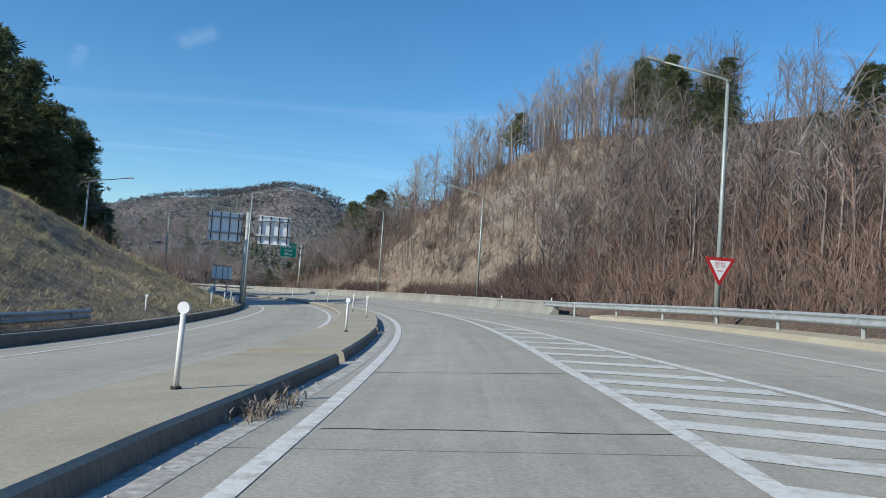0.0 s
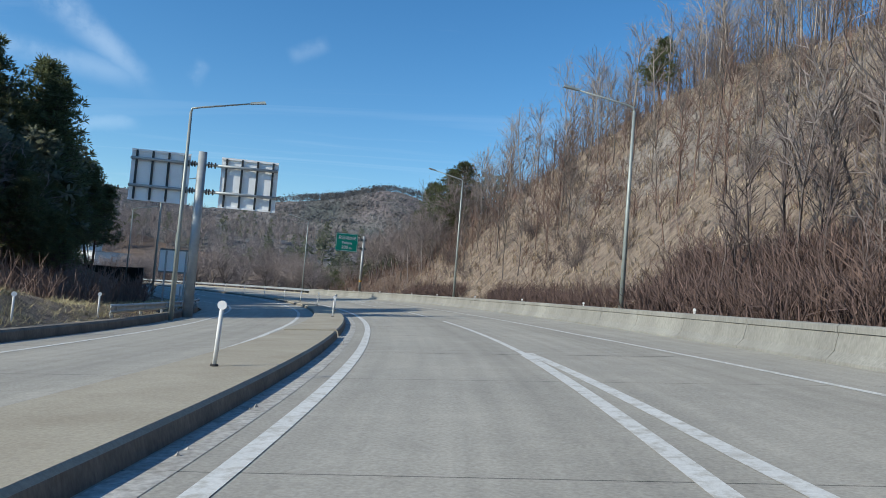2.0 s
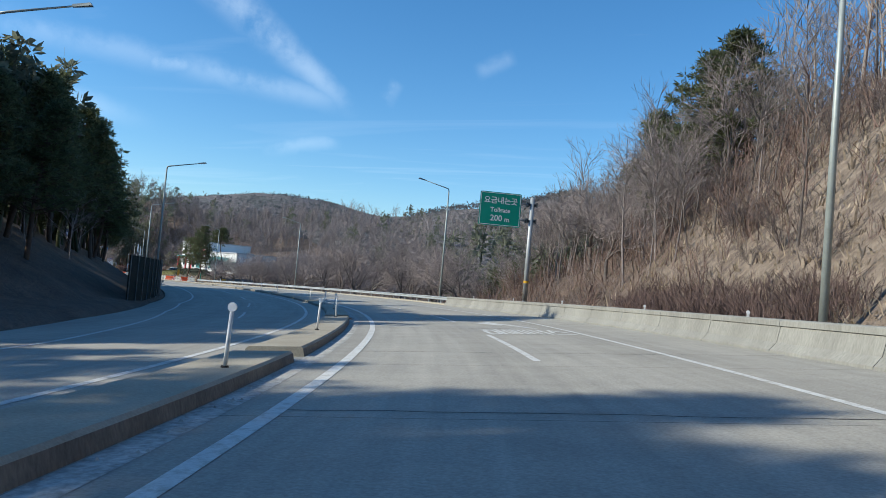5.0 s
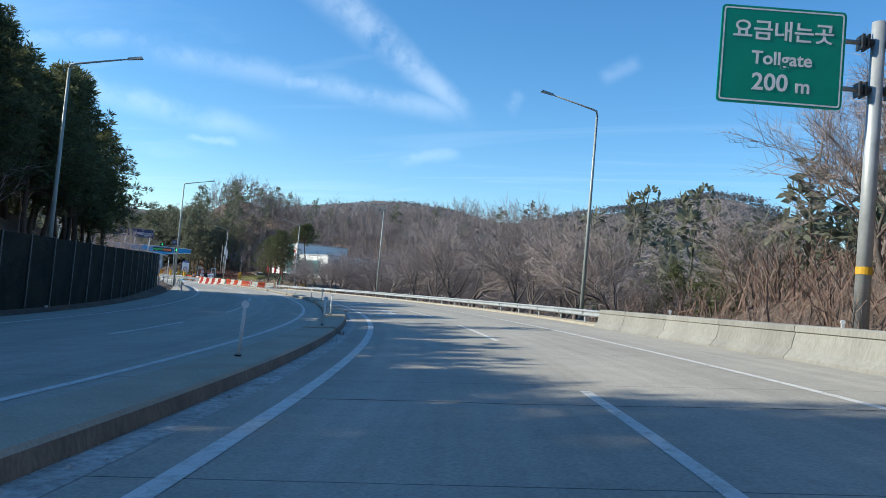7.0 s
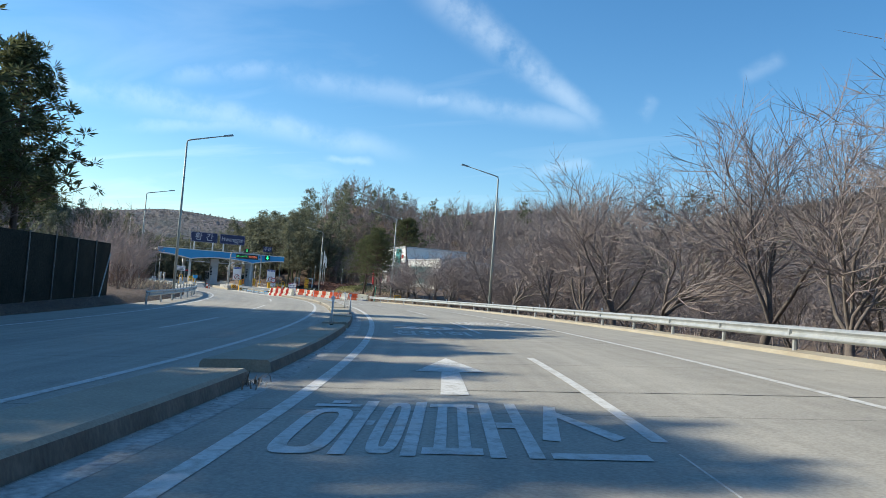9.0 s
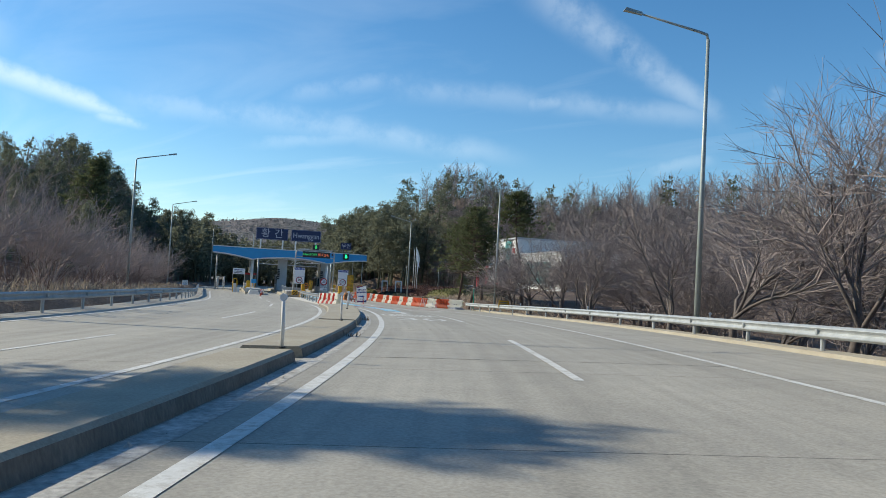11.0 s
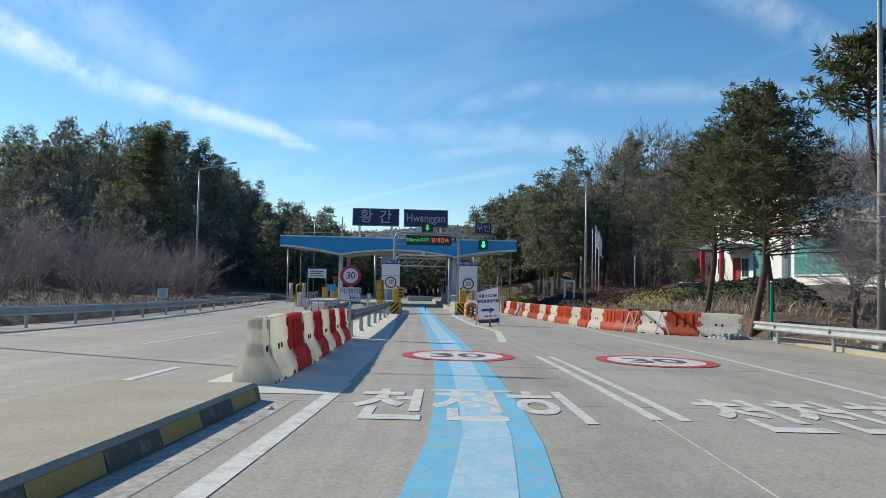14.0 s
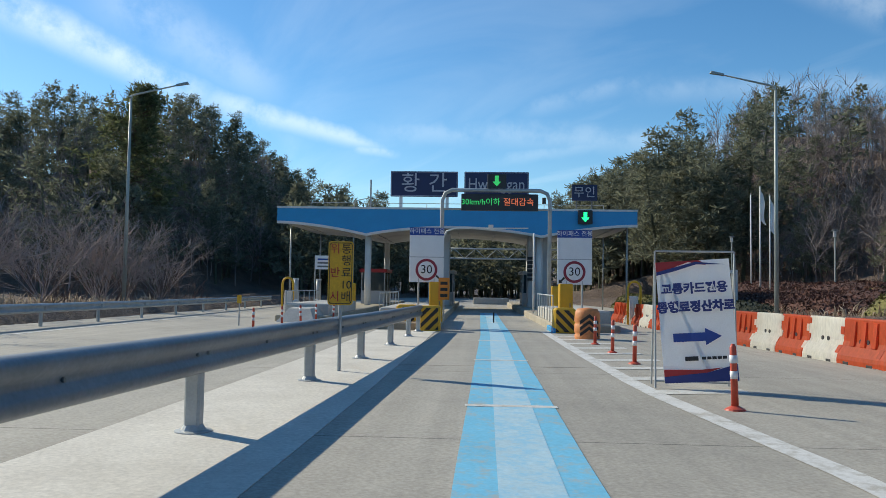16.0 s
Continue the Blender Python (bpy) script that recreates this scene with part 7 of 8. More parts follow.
# pines that stand out one by one
RNG = np.random.default_rng(12)
for s, d, k in ((68, 27.2, 0.80), (65, 24.5, 0.66), (62, 26, 0.78), (58, 25, 0.76), (54.5, 24, 0.78), (51, 23.5, 0.74), (60, 29, 0.8), (92, 26.4, 0.62), (45, 26, 0.6), (40, 25, 0.78), (37, 27, 0.7),
                (119, 17, 1.0), (116, 19, 0.92), (128, 21, 0.9), (135, 22, 1.22), (132.5, 24, 1.15), (139.5, 22.5, 0.65), (130, 23, 1.05), (143, 24, 0.6)):
    t, c = pi_me[int(RNG.integers(4))]
    tree("pine_tree", "dark green pine on top of the cut slope", "tree", "pines on the slope", t, c, s, d, k, RNG.uniform(0, 360))
RNG = np.random.default_rng(12)
for i in range(28):
    t, c = pi_me[int(RNG.integers(4))]
    s = 92 + 3.4 * i
    out = RNG.uniform(6.5, 10) if s > 150 else RNG.uniform(6.5, 10) if s > 112 else RNG.uniform(8.5, 11.5)
    k = 0.6 if s < 97 else 0.7 if s < 102 else 0.8 if s < 111 else 0.84 if s < 127 else 1.0 if s < 135 else 1.0 if s < 148 else 1.14 if s < 163 else 1.12 if s < 178 else 0.9
    tree("pine_tree", "dark shaded pine on the wooded hill beside the road", "tree", "pines of the shaded hill", t, c, s, float(left_edge(s)) - out, RNG.uniform(0.95, 1.06) * k, RNG.uniform(0, 360))
garden = [pine_model(170 + i, 10.5, 300, 26, low=0.34, wide=0.38, thin=(0.05, 0.10), tuft=(0.24, 0.44), wander=0.16) for i in range(3)]
ga_me = [(np_mesh("trunk", *a, M_PINEBARK), np_mesh("crown", *b, M_PINE)) for a, b in garden]
for i, (s, d, k, lean) in enumerate(((255.8, 13.8, 0.92, 7), (249.0, 12.9, 0.95, -5), (252.3, 15.3, 0.97, 6), (301, 38, 1.15, 0), (270.5, 18.9, 0.28, 0))):
    t, c = ga_me[i % 3]
    tree("pine_tree", "leaning garden pine with a bare dark trunk beside the forecourt", "tree", "garden pines", t, c, s, d, k, RNG.uniform(0, 360), lean)
a, b = pine_model(190, 12.0, 100, 26, low=0.70, wide=0.24, thin=(0.05, 0.10), tuft=(0.34, 0.56))
tree("pine_tree", "tall slim pine with a long bare trunk before the office", "tree", "garden pines", np_mesh("trunk", *a, M_PINEBARK), np_mesh("crown", *b, M_PINE), 248, 18.2, 1.0, 30)
for s, d, k in ((66, -31, 1.6), (69, -27.5, 1.25), (72, -30, 1.45), (75, -27.5, 0.95), (79, -29, 0.95), (83, -26, 0.72), (87, -26.5, 0.68), (70, -34, 1.6), (76, -34, 1.5), (82, -33, 1.15), (88, -33, 0.95), (64, -38, 1.7), (94, -24, 0.75), (97, -26, 0.8), (101, -25, 0.8), (98, -29, 0.95), (104, -28, 0.95), (100, -34, 1.05), (106, -33, 1.05), (95, -31, 0.95), (92, -37, 1.1), (109, -28, 0.9), (172, -26, 1.4), (178.5, -22.2, 1.38), (170, -21.5, 0.85), (176, -22.6, 0.95), (180, -21.6, 0.7), (185.5, -21.0, 1.22), (112, -27, 1.42), (115, -29, 1.55), (111.5, -31, 1.5), (117, -26, 1.3), (118, -31, 1.2), (102, -32, 1.0), (106.5, -28, 1.1), (108.5, -26.5, 1.25), (108, -24.6, 0.85), (86, -29.5, 0.8), (91, -25, 0.62), (93, -31, 0.9)):
    t, c = pi_me[int(RNG.integers(4))]
    tree("pine_tree", "tall dark pine at the foot of the wooded hill", "tree", "tall pines of the hill", t, c, s, d, k, RNG.uniform(0, 360))
t, c = pi_me[1]
tree("pine_tree", "tall broad-crowned pine above the wooded hill", "tree", "", t, c, 320.3, -36, 1.72, 40)

# woods that nobody could count
RNG = np.random.default_rng(13)
bare_spots = np.concatenate([
    strip(100, 116, 186, 7, 45, -1), strip(50, 88, 112, 12, 45, -1),
    strip(300, 140, 236, 16, 60, 1), strip(60, 236, 300, 46, 64, 1), strip(130, 290, 420, 14, 60, -1), strip(40, 200, 290, 32, 55, -1)])
low_wood = strip(560, -25, 54, 1.8, 26, 1)
dark_wood = strip(640, -25, 56, 1.2, 24, 1)
ridge_wood = strip(430, 50, 132, 0, 34, 1, lambda s, o: o > 2.0 + np.interp(s, [-60, 20, 35, 45, 57, 86, 98, 107, 115, 132], [0, 0, 3, 5, 10, 17.5, 15.5, 10.5, 5.5, 1]))
scatter("bare_woods", forest, ridge_wood, M_RIDGE, "slender leafless trees along the ridge of the cut slope", "woods", RNG, (0.5, 0.9))
scatter("bare_thicket", far_trees, low_wood, M_RIDGE, "dense thicket of low leafless trees behind the guardrail", "woods", RNG, (0.38, 0.64))
scatter("bare_thicket", far_trees, dark_wood, M_THICK, "dark tangled young trees behind the guardrail", "woods", RNG, (0.34, 0.62))
scatter("bare_woods", round_trees, bare_spots, M_TWIG, "leafless grey-brown woods on the slopes", "woods", RNG, (0.6, 1.0))
near_hill = np.concatenate([strip(110, 284, 345, 15, 48, 1), strip(120, 300, 420, 20, 60, 1), patch_of(120, -168, 292, 42, 24)])
scatter("bare_woods", round_trees, near_hill, M_TWIG, "dense leafless crowns on the hill beside the toll plaza", "woods", RNG, (0.55, 0.9))
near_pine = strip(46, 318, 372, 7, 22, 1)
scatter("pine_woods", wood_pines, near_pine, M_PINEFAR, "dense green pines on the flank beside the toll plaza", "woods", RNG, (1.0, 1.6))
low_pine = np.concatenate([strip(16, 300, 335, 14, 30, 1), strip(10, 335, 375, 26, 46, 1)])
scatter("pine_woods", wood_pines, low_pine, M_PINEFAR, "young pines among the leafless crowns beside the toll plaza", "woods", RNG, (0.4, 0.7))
hill_bare = np.concatenate([patch_of(330, -200, 308, 52, 34), patch_of(260, -150, 325, 60, 40), patch_of(220, -90, 345, 80, 50), patch_of(220, 0, 340, 90, 50), patch_of(150, -235, 222, 50, 30), patch_of(120, -285, 240, 50, 30), patch_of(120, -190, 195, 40, 30), patch_of(140, -335, 395, 80, 50), patch_of(120, -330, 320, 60, 26), patch_of(120, -300, 258, 60, 26)])
scatter("bare_woods", far_trees, hill_bare, M_TWIG, "leafless woods on the hills behind the toll plaza", "woods", RNG, (0.6, 0.95))
pine_spots = np.concatenate([
    strip(70, 98, 186, 14, 45, -1), strip(50, 114, 140, 9, 17, -1), strip(45, 142, 166, 10, 42, 1), strip(70, 92, 113, 11, 42, -1), strip(60, 128, 150, 14, 60, 1), strip(30, 150, 240, 35, 60, 1),
    strip(90, 360, 425, -16, 2, 1), strip(40, 360, 425, -2, 3, -1), strip(25, 330, 360, 3, 9, -1), strip(25, 330, 360, 3, 9, 1)])
mid_pines = [both(*pine_model(145 + i, 11.0, 50, 14, low=0.22, wide=0.27, thin=(0.07, 0.13), tuft=(0.45, 0.8))) for i in range(4)]
shade = strip(60, 114, 148, 11, 20, -1)
scatter("pine_woods", mid_pines, shade, M_PINE, "tall pines on the shaded hill beside the road", "woods", RNG, (0.82, 1.12))
shade = strip(40, 150, 188, 8, 18, -1)
scatter("pine_woods", mid_pines, shade, M_PINE, "lower pines at the end of the shaded hill", "woods", RNG, (0.7, 1.0))
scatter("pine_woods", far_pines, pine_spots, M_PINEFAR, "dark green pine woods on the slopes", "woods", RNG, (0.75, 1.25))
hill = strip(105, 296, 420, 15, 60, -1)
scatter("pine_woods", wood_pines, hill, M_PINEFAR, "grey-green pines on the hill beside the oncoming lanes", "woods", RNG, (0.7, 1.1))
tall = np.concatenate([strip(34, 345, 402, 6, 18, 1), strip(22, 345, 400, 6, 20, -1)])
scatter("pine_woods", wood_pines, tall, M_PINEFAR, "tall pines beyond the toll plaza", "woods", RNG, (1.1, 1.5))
scatter("bare_woods", round_trees, np.concatenate([strip(30, 335, 402, 9, 26, 1), strip(24, 345, 400, 8, 22, -1)]), M_TWIG, "tall leafless trees beyond the toll plaza", "woods", RNG, (1.0, 1.4))
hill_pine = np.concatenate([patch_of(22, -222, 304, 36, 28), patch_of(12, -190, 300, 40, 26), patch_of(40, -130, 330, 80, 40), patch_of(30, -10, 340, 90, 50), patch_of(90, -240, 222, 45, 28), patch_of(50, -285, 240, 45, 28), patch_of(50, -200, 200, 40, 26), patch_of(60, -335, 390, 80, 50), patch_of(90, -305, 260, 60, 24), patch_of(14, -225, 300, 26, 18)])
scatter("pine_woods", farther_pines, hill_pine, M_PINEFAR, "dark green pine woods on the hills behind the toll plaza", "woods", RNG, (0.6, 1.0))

# brown brush: a hedge behind the barrier, a thicket on the slope
hedge = strip(620, 46, 62, 0.55, 3.2, 1)
scatter("brush", brush, hedge, M_HEDGEBR, "tall brown leafless hedge behind the concrete barrier", "brush", RNG, (0.65, 1.05))
hedge = strip(1150, 65, 110, 0.55, 2.2, 1, lambda s, o: np.sin(s * 0.33) + np.sin(s * 0.11 + 1) > -1.25)
scatter("brush", brush, hedge, M_HEDGEBR, "dense low brown leafless hedge behind the concrete barrier", "brush", RNG, (0.42, 0.68))
thick = np.concatenate([strip(800, 2, 50, 0.7, 6, 1), strip(1500, -20, 50, 1.0, 18, 1), strip(330, 46, 122, 3, 22, 1), strip(360, 284, 340, 11, 40, 1), strip(420, 48, 100, 3.6, 11, -1), strip(120, 140, 240, 2, 14, 1), strip(160, 190, 300, 3, 9, -1), strip(420, 104, 145, 0.8, 13, 1)])
scatter("brush", brush, thick, M_BRUSH, "scattered brown brush on the banks", "brush", RNG, (0.5, 1.25))
scatter("bare_thicket", forest, strip(70, 106, 131, 2.0, 14, 1), M_RIDGE, "slender leafless trees crowding the bank below the sign", "woods", RNG, (0.42, 0.72))
scatter("pine_woods", wood_pines, strip(22, 138, 157, 8, 20, 1), M_PINE, "green pines on the low ground behind the guardrail", "woods", RNG, (0.55, 0.8))
scatter("brush", brush, strip(700, 104, 142, 0.8, 13, 1), M_SCRUB, "low grey-brown scrub on the leaf-strewn bank", "brush", RNG, (0.25, 0.6))
saplings = np.concatenate([strip(80, 50, 118, 3, 20, 1), strip(90, 0, 50, 2, 16, 1)])
scatter("saplings", far_trees, saplings, M_BRUSH, "thin leafless saplings on the cut slope", "saplings", RNG, (0.3, 0.6))
birch = strip(170, 72, 125, 9, 28, 1, lambda s, o: o > np.interp(s, [70, 85, 101, 115, 125], [18.5, 17, 13, 5.5, 3]))
scatter("pale_woods", forest, birch, M_TWIGP, "pale slender leafless trees on the ridge", "woods", RNG, (0.6, 0.95))

scrub = strip(1100, 46, 124, 2.5, 24, 1)
scatter("brush", brush, scrub, M_SCRUB, "low grey-brown scrub covering the cut slope", "brush", RNG, (0.2, 0.48))
clumps = strip(260, 47, 124, 3, 22, 1, lambda s, o: np.sin(s * 0.45 + o * 0.6) + np.sin(s * 0.21 - o * 0.5) > -0.2)
scatter("slope_shrubs", bushes, clumps, M_THICK, "dark leafless shrubs scattered on the cut slope", "shrubs", RNG, (0.3, 0.6))
lone = strip(84, 50, 120, 3, 17, 1)
scatter("slope_trees", forest, lone, M_BARK, "small forked leafless trees scattered on the cut slope", "trees", RNG, (0.32, 0.62))

# tufts of dry grass
tuft = []
for i in range(4):
    rng = np.random.default_rng(140 + i)
    v, f = [], []
    for k in range(5):
        a, ln = rng.uniform(0, 2 * math.pi), rng.uniform(0.18, 0.42)
        b = np.array([*rng.normal(0, 0.09, 2), 0])
        out = np.array([math.cos(a), math.sin(a), 0])
        sd = np.array([-out[1], out[0], 0]) * 0.018
        tip = b + out * ln * rng.uniform(0.3, 0.9) + np.array([0, 0, ln * rng.uniform(0.4, 0.9)])
        mid = b + out * ln * 0.2 + np.array([0, 0, ln * 0.5])
        v += [b - sd, b + sd, mid + sd, mid - sd, mid - sd, mid + sd, tip + sd * 0.2, tip - sd * 0.2]
        f += [(8 * k, 8 * k + 1, 8 * k + 2, 8 * k + 3), (8 * k + 4, 8 * k + 5, 8 * k + 6, 8 * k + 7)]
    tuft.append((np.array(v), np.array(f)))
grass = np.concatenate([strip(5600, 44, 114, 1.0, 24, 1), strip(900, 232, 300, 0.5, 8, 1), strip(500, 200, 290, 1, 5, -1)])
scatter("dry_grass", tuft, grass, M_STRAW, "tufts of dry straw-coloured grass on the banks", "grass", RNG, (0.9, 2.2))

fine_tuft = []
for i in range(4):
    rng = np.random.default_rng(150 + i)
    n = 10
    a, ln = rng.uniform(0, 2 * math.pi, n), rng.uniform(0.14, 0.40, n)
    b = np.stack([rng.normal(0, 0.15, n), rng.normal(0, 0.15, n), np.zeros(n)], 1)
    way = np.stack([np.cos(a), np.sin(a), np.zeros(n)], 1)
    side = np.stack([-np.sin(a), np.cos(a), np.zeros(n)], 1) * 0.011
    tip = b + way * (ln * rng.uniform(0.5, 1.1, n))[:, None] + np.stack([np.zeros(n), np.zeros(n), ln * rng.uniform(0.25, 0.75, n)], 1)
    fine_tuft.append((np.stack([b - side, b + side, tip + 0.2 * side, tip - 0.2 * side], 1).reshape(-1, 3), np.arange(4 * n).reshape(-1, 4)))
bank = np.concatenate([strip(14500, 8, 60, 0.4, 14, -1), strip(2600, 60, 92, 0.4, 6, -1)])
scatter("dry_grass", fine_tuft, bank, M_BANK, "short yellow winter grass on the bank", "grass", RNG, (0.5, 1.15))
olive = strip(9000, 8, 60, 0.4, 14, -1, lambda s, o: np.sin(s * 1.9 + 1.7 * np.sin(o * 1.3)) + np.sin(o * 2.3 - s * 0.8) > 0.3)
scatter("dry_grass", fine_tuft, olive, M_OLIVE, "patches of darker olive grass on the bank", "grass", RNG, (0.55, 1.0))

# crowns along the far ridges
clump = []
for i in range(4):
    rng = np.random.default_rng(160 + i)
    n = 30
    c = rng.normal(0, 1, (n, 3)) * (3.4, 3.4, 1.0) + (0, 0, 1.2)
    a, b = rng.normal(0, 0.45, (n, 3)), rng.normal(0, 0.45, (n, 3))
    clump.append((np.stack([c - a, c - b, c + a, c + b], 1).reshape(-1, 3), np.arange(4 * n).reshape(-1, 4)))
ridge = np.concatenate([patch_of(900, -190, 900, 130, 120), patch_of(700, -335, 910, 120, 110), patch_of(700, -520, 880, 160, 130), patch_of(500, 60, 930, 150, 120), patch_of(500, -640, 740, 150, 120), patch_of(500, -790, 520, 130, 110), patch_of(300, -860, 340, 120, 110)])
ridge[:, 2] -= 4.5
scatter("far_woods", clump, ridge, M_FARWOOD, "dark wooded crests of the far hills", "woods", RNG, (0.9, 1.7))

# ------------------------------------------------------------------ the forecourt beside the toll plaza
def lie(s, d):
    """Height of the ground over the paving's level there."""
    return float(ground_at(s, d)[0] - put(s, d)[2])


def office_building():
    """White two-storey office: x along its front towards the far end, y into the house."""
    a, b = put(263.5, 29.9), put(294.7, 31.0)
    turn = math.degrees(math.atan2(b[1] - a[1], b[0] - a[0]))
    long = float(np.hypot(b[0] - a[0], b[1] - a[1]))
    z0 = float(ground_at(276, 29)[0]) - 0.3
    # seen from the road its front looks towards -y of this frame
    e = thing("office_building", "white two-storey toll office with teal glass and a red entrance", "building", Matrix.Translation((a[0], a[1], z0)) @ pose(0, 0, 0, 0, 0, turn))
    side = -1.0 if (e.matrix_world.to_3x3() @ Vector((0, 1, 0))).dot(Vector(put(276, 40) - put(276, 29))) < 0 else 1.0

    def box(x0, x1, y0, y1, lo, hi, cut=0.0):
        y0, y1 = sorted((side * y0, side * y1))
        return G().box(x0, x1, y0, y1, lo, hi, cut)

    cut = long - 15.0
    box(0, cut, 0, 11, 0, 5.5).ob("wall", M_WALL, e, "white rendered wall of the low wing")
    box(cut, long, -0.6, 12, 0, 7.9).ob("wall", M_WALL, e, "white rendered wall of the tall wing")
    box(-0.2, cut, -0.2, 11.2, 5.5, 5.75).ob("roof", M_BOOTH, e, "flat grey roof edge")
    box(cut - 0.2, long + 0.2, -0.8, 12.2, 7.9, 8.15).ob("roof", M_BOOTH, e, "flat grey roof edge")

    def window(x0, x1, lo, hi, y, rows=1, cols=2, glass=M_GLASS):
        w = box(x0, x1, y - 0.05, y + 0.04, lo, hi).ob("window", M_TEAL, e, "teal-framed window")
        for i in range(cols):
            for j in range(rows):
                u0, u1 = x0 + (x1 - x0) * i / cols + 0.06, x0 + (x1 - x0) * (i + 1) / cols - 0.06
                v0, v1 = lo + (hi - lo) * j / rows + 0.06, lo + (hi - lo) * (j + 1) / rows - 0.06
                box(u0, u1, y - 0.058, y - 0.05, v0, v1).ob("pane", glass, w, "dark glass pane")
        box(x0 - 0.08, x1 + 0.08, y - 0.16, y, lo - 0.1, lo).ob("sill", M_WALL, w)

    window(long - 3.2, long - 1.4, 1.7, 3.2, -0.6)
    window(long - 3.0, long - 1.8, 5.0, 6.9, -0.6, 2, 1)
    window(long - 6.6, long - 4.6, 5.0, 6.4, -0.6)
    window(long - 8.6, long - 7.2, 1.3, 3.0, -0.6)
    window(long - 12.6, long - 10.0, 1.2, 7.7, -0.75, 5, 2, M_TEALGLASS)
    window(cut - 12.0, cut - 1.0, 1.4, 4.4, 0.0, 2, 6, M_TEALGLASS)
    window(cut - 16.0, cut - 13.9, 1.6, 3.4, 0.0, 1, 2)
    # entrance: teal canopy on red posts
    box(long - 9.6, long - 3.9, -3.6, -0.6, 3.9, 4.25, 0.04).ob("canopy", M_TEAL, e, "flat teal entrance canopy")
    for x in (long - 9.2, long - 4.4):
        box(x, x + 0.35, -3.4, -3.05, 0, 3.9).ob("column", M_SIGNR, e, "dark red entrance column")
    box(long - 6.8, long - 5.2, -0.7, -0.6, 0.3, 3.1).ob("door", M_SIGNR, e, "dark red entrance door")
    box(cut, long - 13, -0.66, -0.6, 4.75, 5.05).ob("stripe", M_SIGNR, e, "red stripe on the wall")
    box(cut + 1.0, cut + 2.0, -0.68, -0.6, 5.9, 6.6, 0.05).ob("emblem", M_PLASR, e, "plain red emblem shape")
    for k in range(6):
        box(cut - 13.6, cut - 12.3, -0.25, 0.0, 1.4 + 0.42 * k, 1.56 + 0.42 * k).ob("louvre", M_STEELDK, e, "dark louvre blade")


office_building()


def parked_car():
    """The upper part of a white car shows over the hedge."""
    s, d = 287.0, 25.6
    e = thing("car", "white parked car behind the clipped hedge", "car", stand(s, d, lie(s, d), 80))
    body = [(-0.84, -2.2, 0.28), (0.84, -2.2, 0.28), (0.86, 2.2, 0.28), (-0.86, 2.2, 0.28), (-0.84, -2.2, 0.78), (0.84, -2.2, 0.78), (0.86, 2.2, 0.86), (-0.86, 2.2, 0.86)]
    q = [(3, 2, 1, 0), (4, 5, 6, 7), (0, 1, 5, 4), (1, 2, 6, 5), (2, 3, 7, 6), (3, 0, 4, 7)]
    G().add(body, q).ob("body", M_PAINTW, e, "white painted body")
    G().add([(-0.80, -1.1, 0.8), (0.80, -1.1, 0.8), (0.80, 2.0, 0.85), (-0.80, 2.0, 0.85), (-0.62, -0.35, 1.42), (0.62, -0.35, 1.42), (0.62, 1.3, 1.44), (-0.62, 1.3, 1.44)], q).ob("cabin", M_GLASS, e, "dark glazed cabin")
    G().box(-0.64, 0.64, -0.4, 1.35, 1.42, 1.49, 0.03).ob("roof", M_PAINTW, e, "white painted roof")
    for x in (-0.8, 0.8):
        for y in (-1.35, 1.35):
            w = G().tube([(x - 0.1, y, 0.31), (x + 0.1, y, 0.31)], 0.31, 18).ob("wheel", M_RUBBER, e, "black tyre")
            G().tube([(x - 0.104, y, 0.31), (x + 0.104, y, 0.31)], 0.19, 14).ob("rim", M_GALV, w, "grey wheel rim")


parked_car()


def flag_pole(s, d, high, flag):
    e = thing("flag_pole", "white flag pole with a hanging flag" if flag else "white flag pole without a flag", "flag pole", stand(s, d, lie(s, d)), group="flag poles")
    G().tube([(0, 0, -0.1), (0, 0, high)], [0.06, 0.035], 10).ob("pole", M_PAINTW, e, smooth=True)
    G().tube([(0, 0, high), (0, 0, high + 0.04), (0, 0, high + 0.1)], [0.03, 0.06, 0.02], 10).ob("finial", M_GALV, e)
    if flag:
        v, f = [], []
        for i in range(9):
            z = high - 0.15 - 0.26 * i
            for j in range(5):
                u = j / 4
                v.append((0.05 + u * (0.32 + 0.10 * math.sin(i * 0.8)) * (0.4 + 0.6 * min(i, 5) / 5), 0.11 * math.sin(5 * u + i * 0.7) * u, z - 0.35 * u))
        for i in range(8):
            for j in range(4):
                f.append((i * 5 + j, i * 5 + j + 1, i * 5 + j + 6, i * 5 + j + 5))
        mesh_object("flag", v, f, M_SIGNW, e, "white drooping flag", smooth=True)


flag_pole(299.6, 19.2, 7.3, False)
flag_pole(297.0, 18.9, 7.8, True)
flag_pole(294.5, 18.6, 7.0, True)
for s, d, high in ((300.9, 18.3, 4.2), (292.0, 21.5, 3.9)):
    e = thing("garden_lamp", "slim grey post lamp with a flat cap beside the forecourt", "lamp", stand(s, d, lie(s, d)), group="garden lamps")
    G().tube([(0, 0, 0), (0, 0, high)], [0.05, 0.045], 10).ob("post", M_POLE, e)
    G().tube([(0, 0, high), (0, 0, high + 0.35)], [0.09, 0.09], 12).ob("lantern", M_LENS, e, "pale lantern")
    G().tube([(0, 0, high + 0.35), (0, 0, high + 0.4), (0, 0, high + 0.45)], [0.2, 0.2, 0.03], 14).ob("cap", M_STEELDK, e)


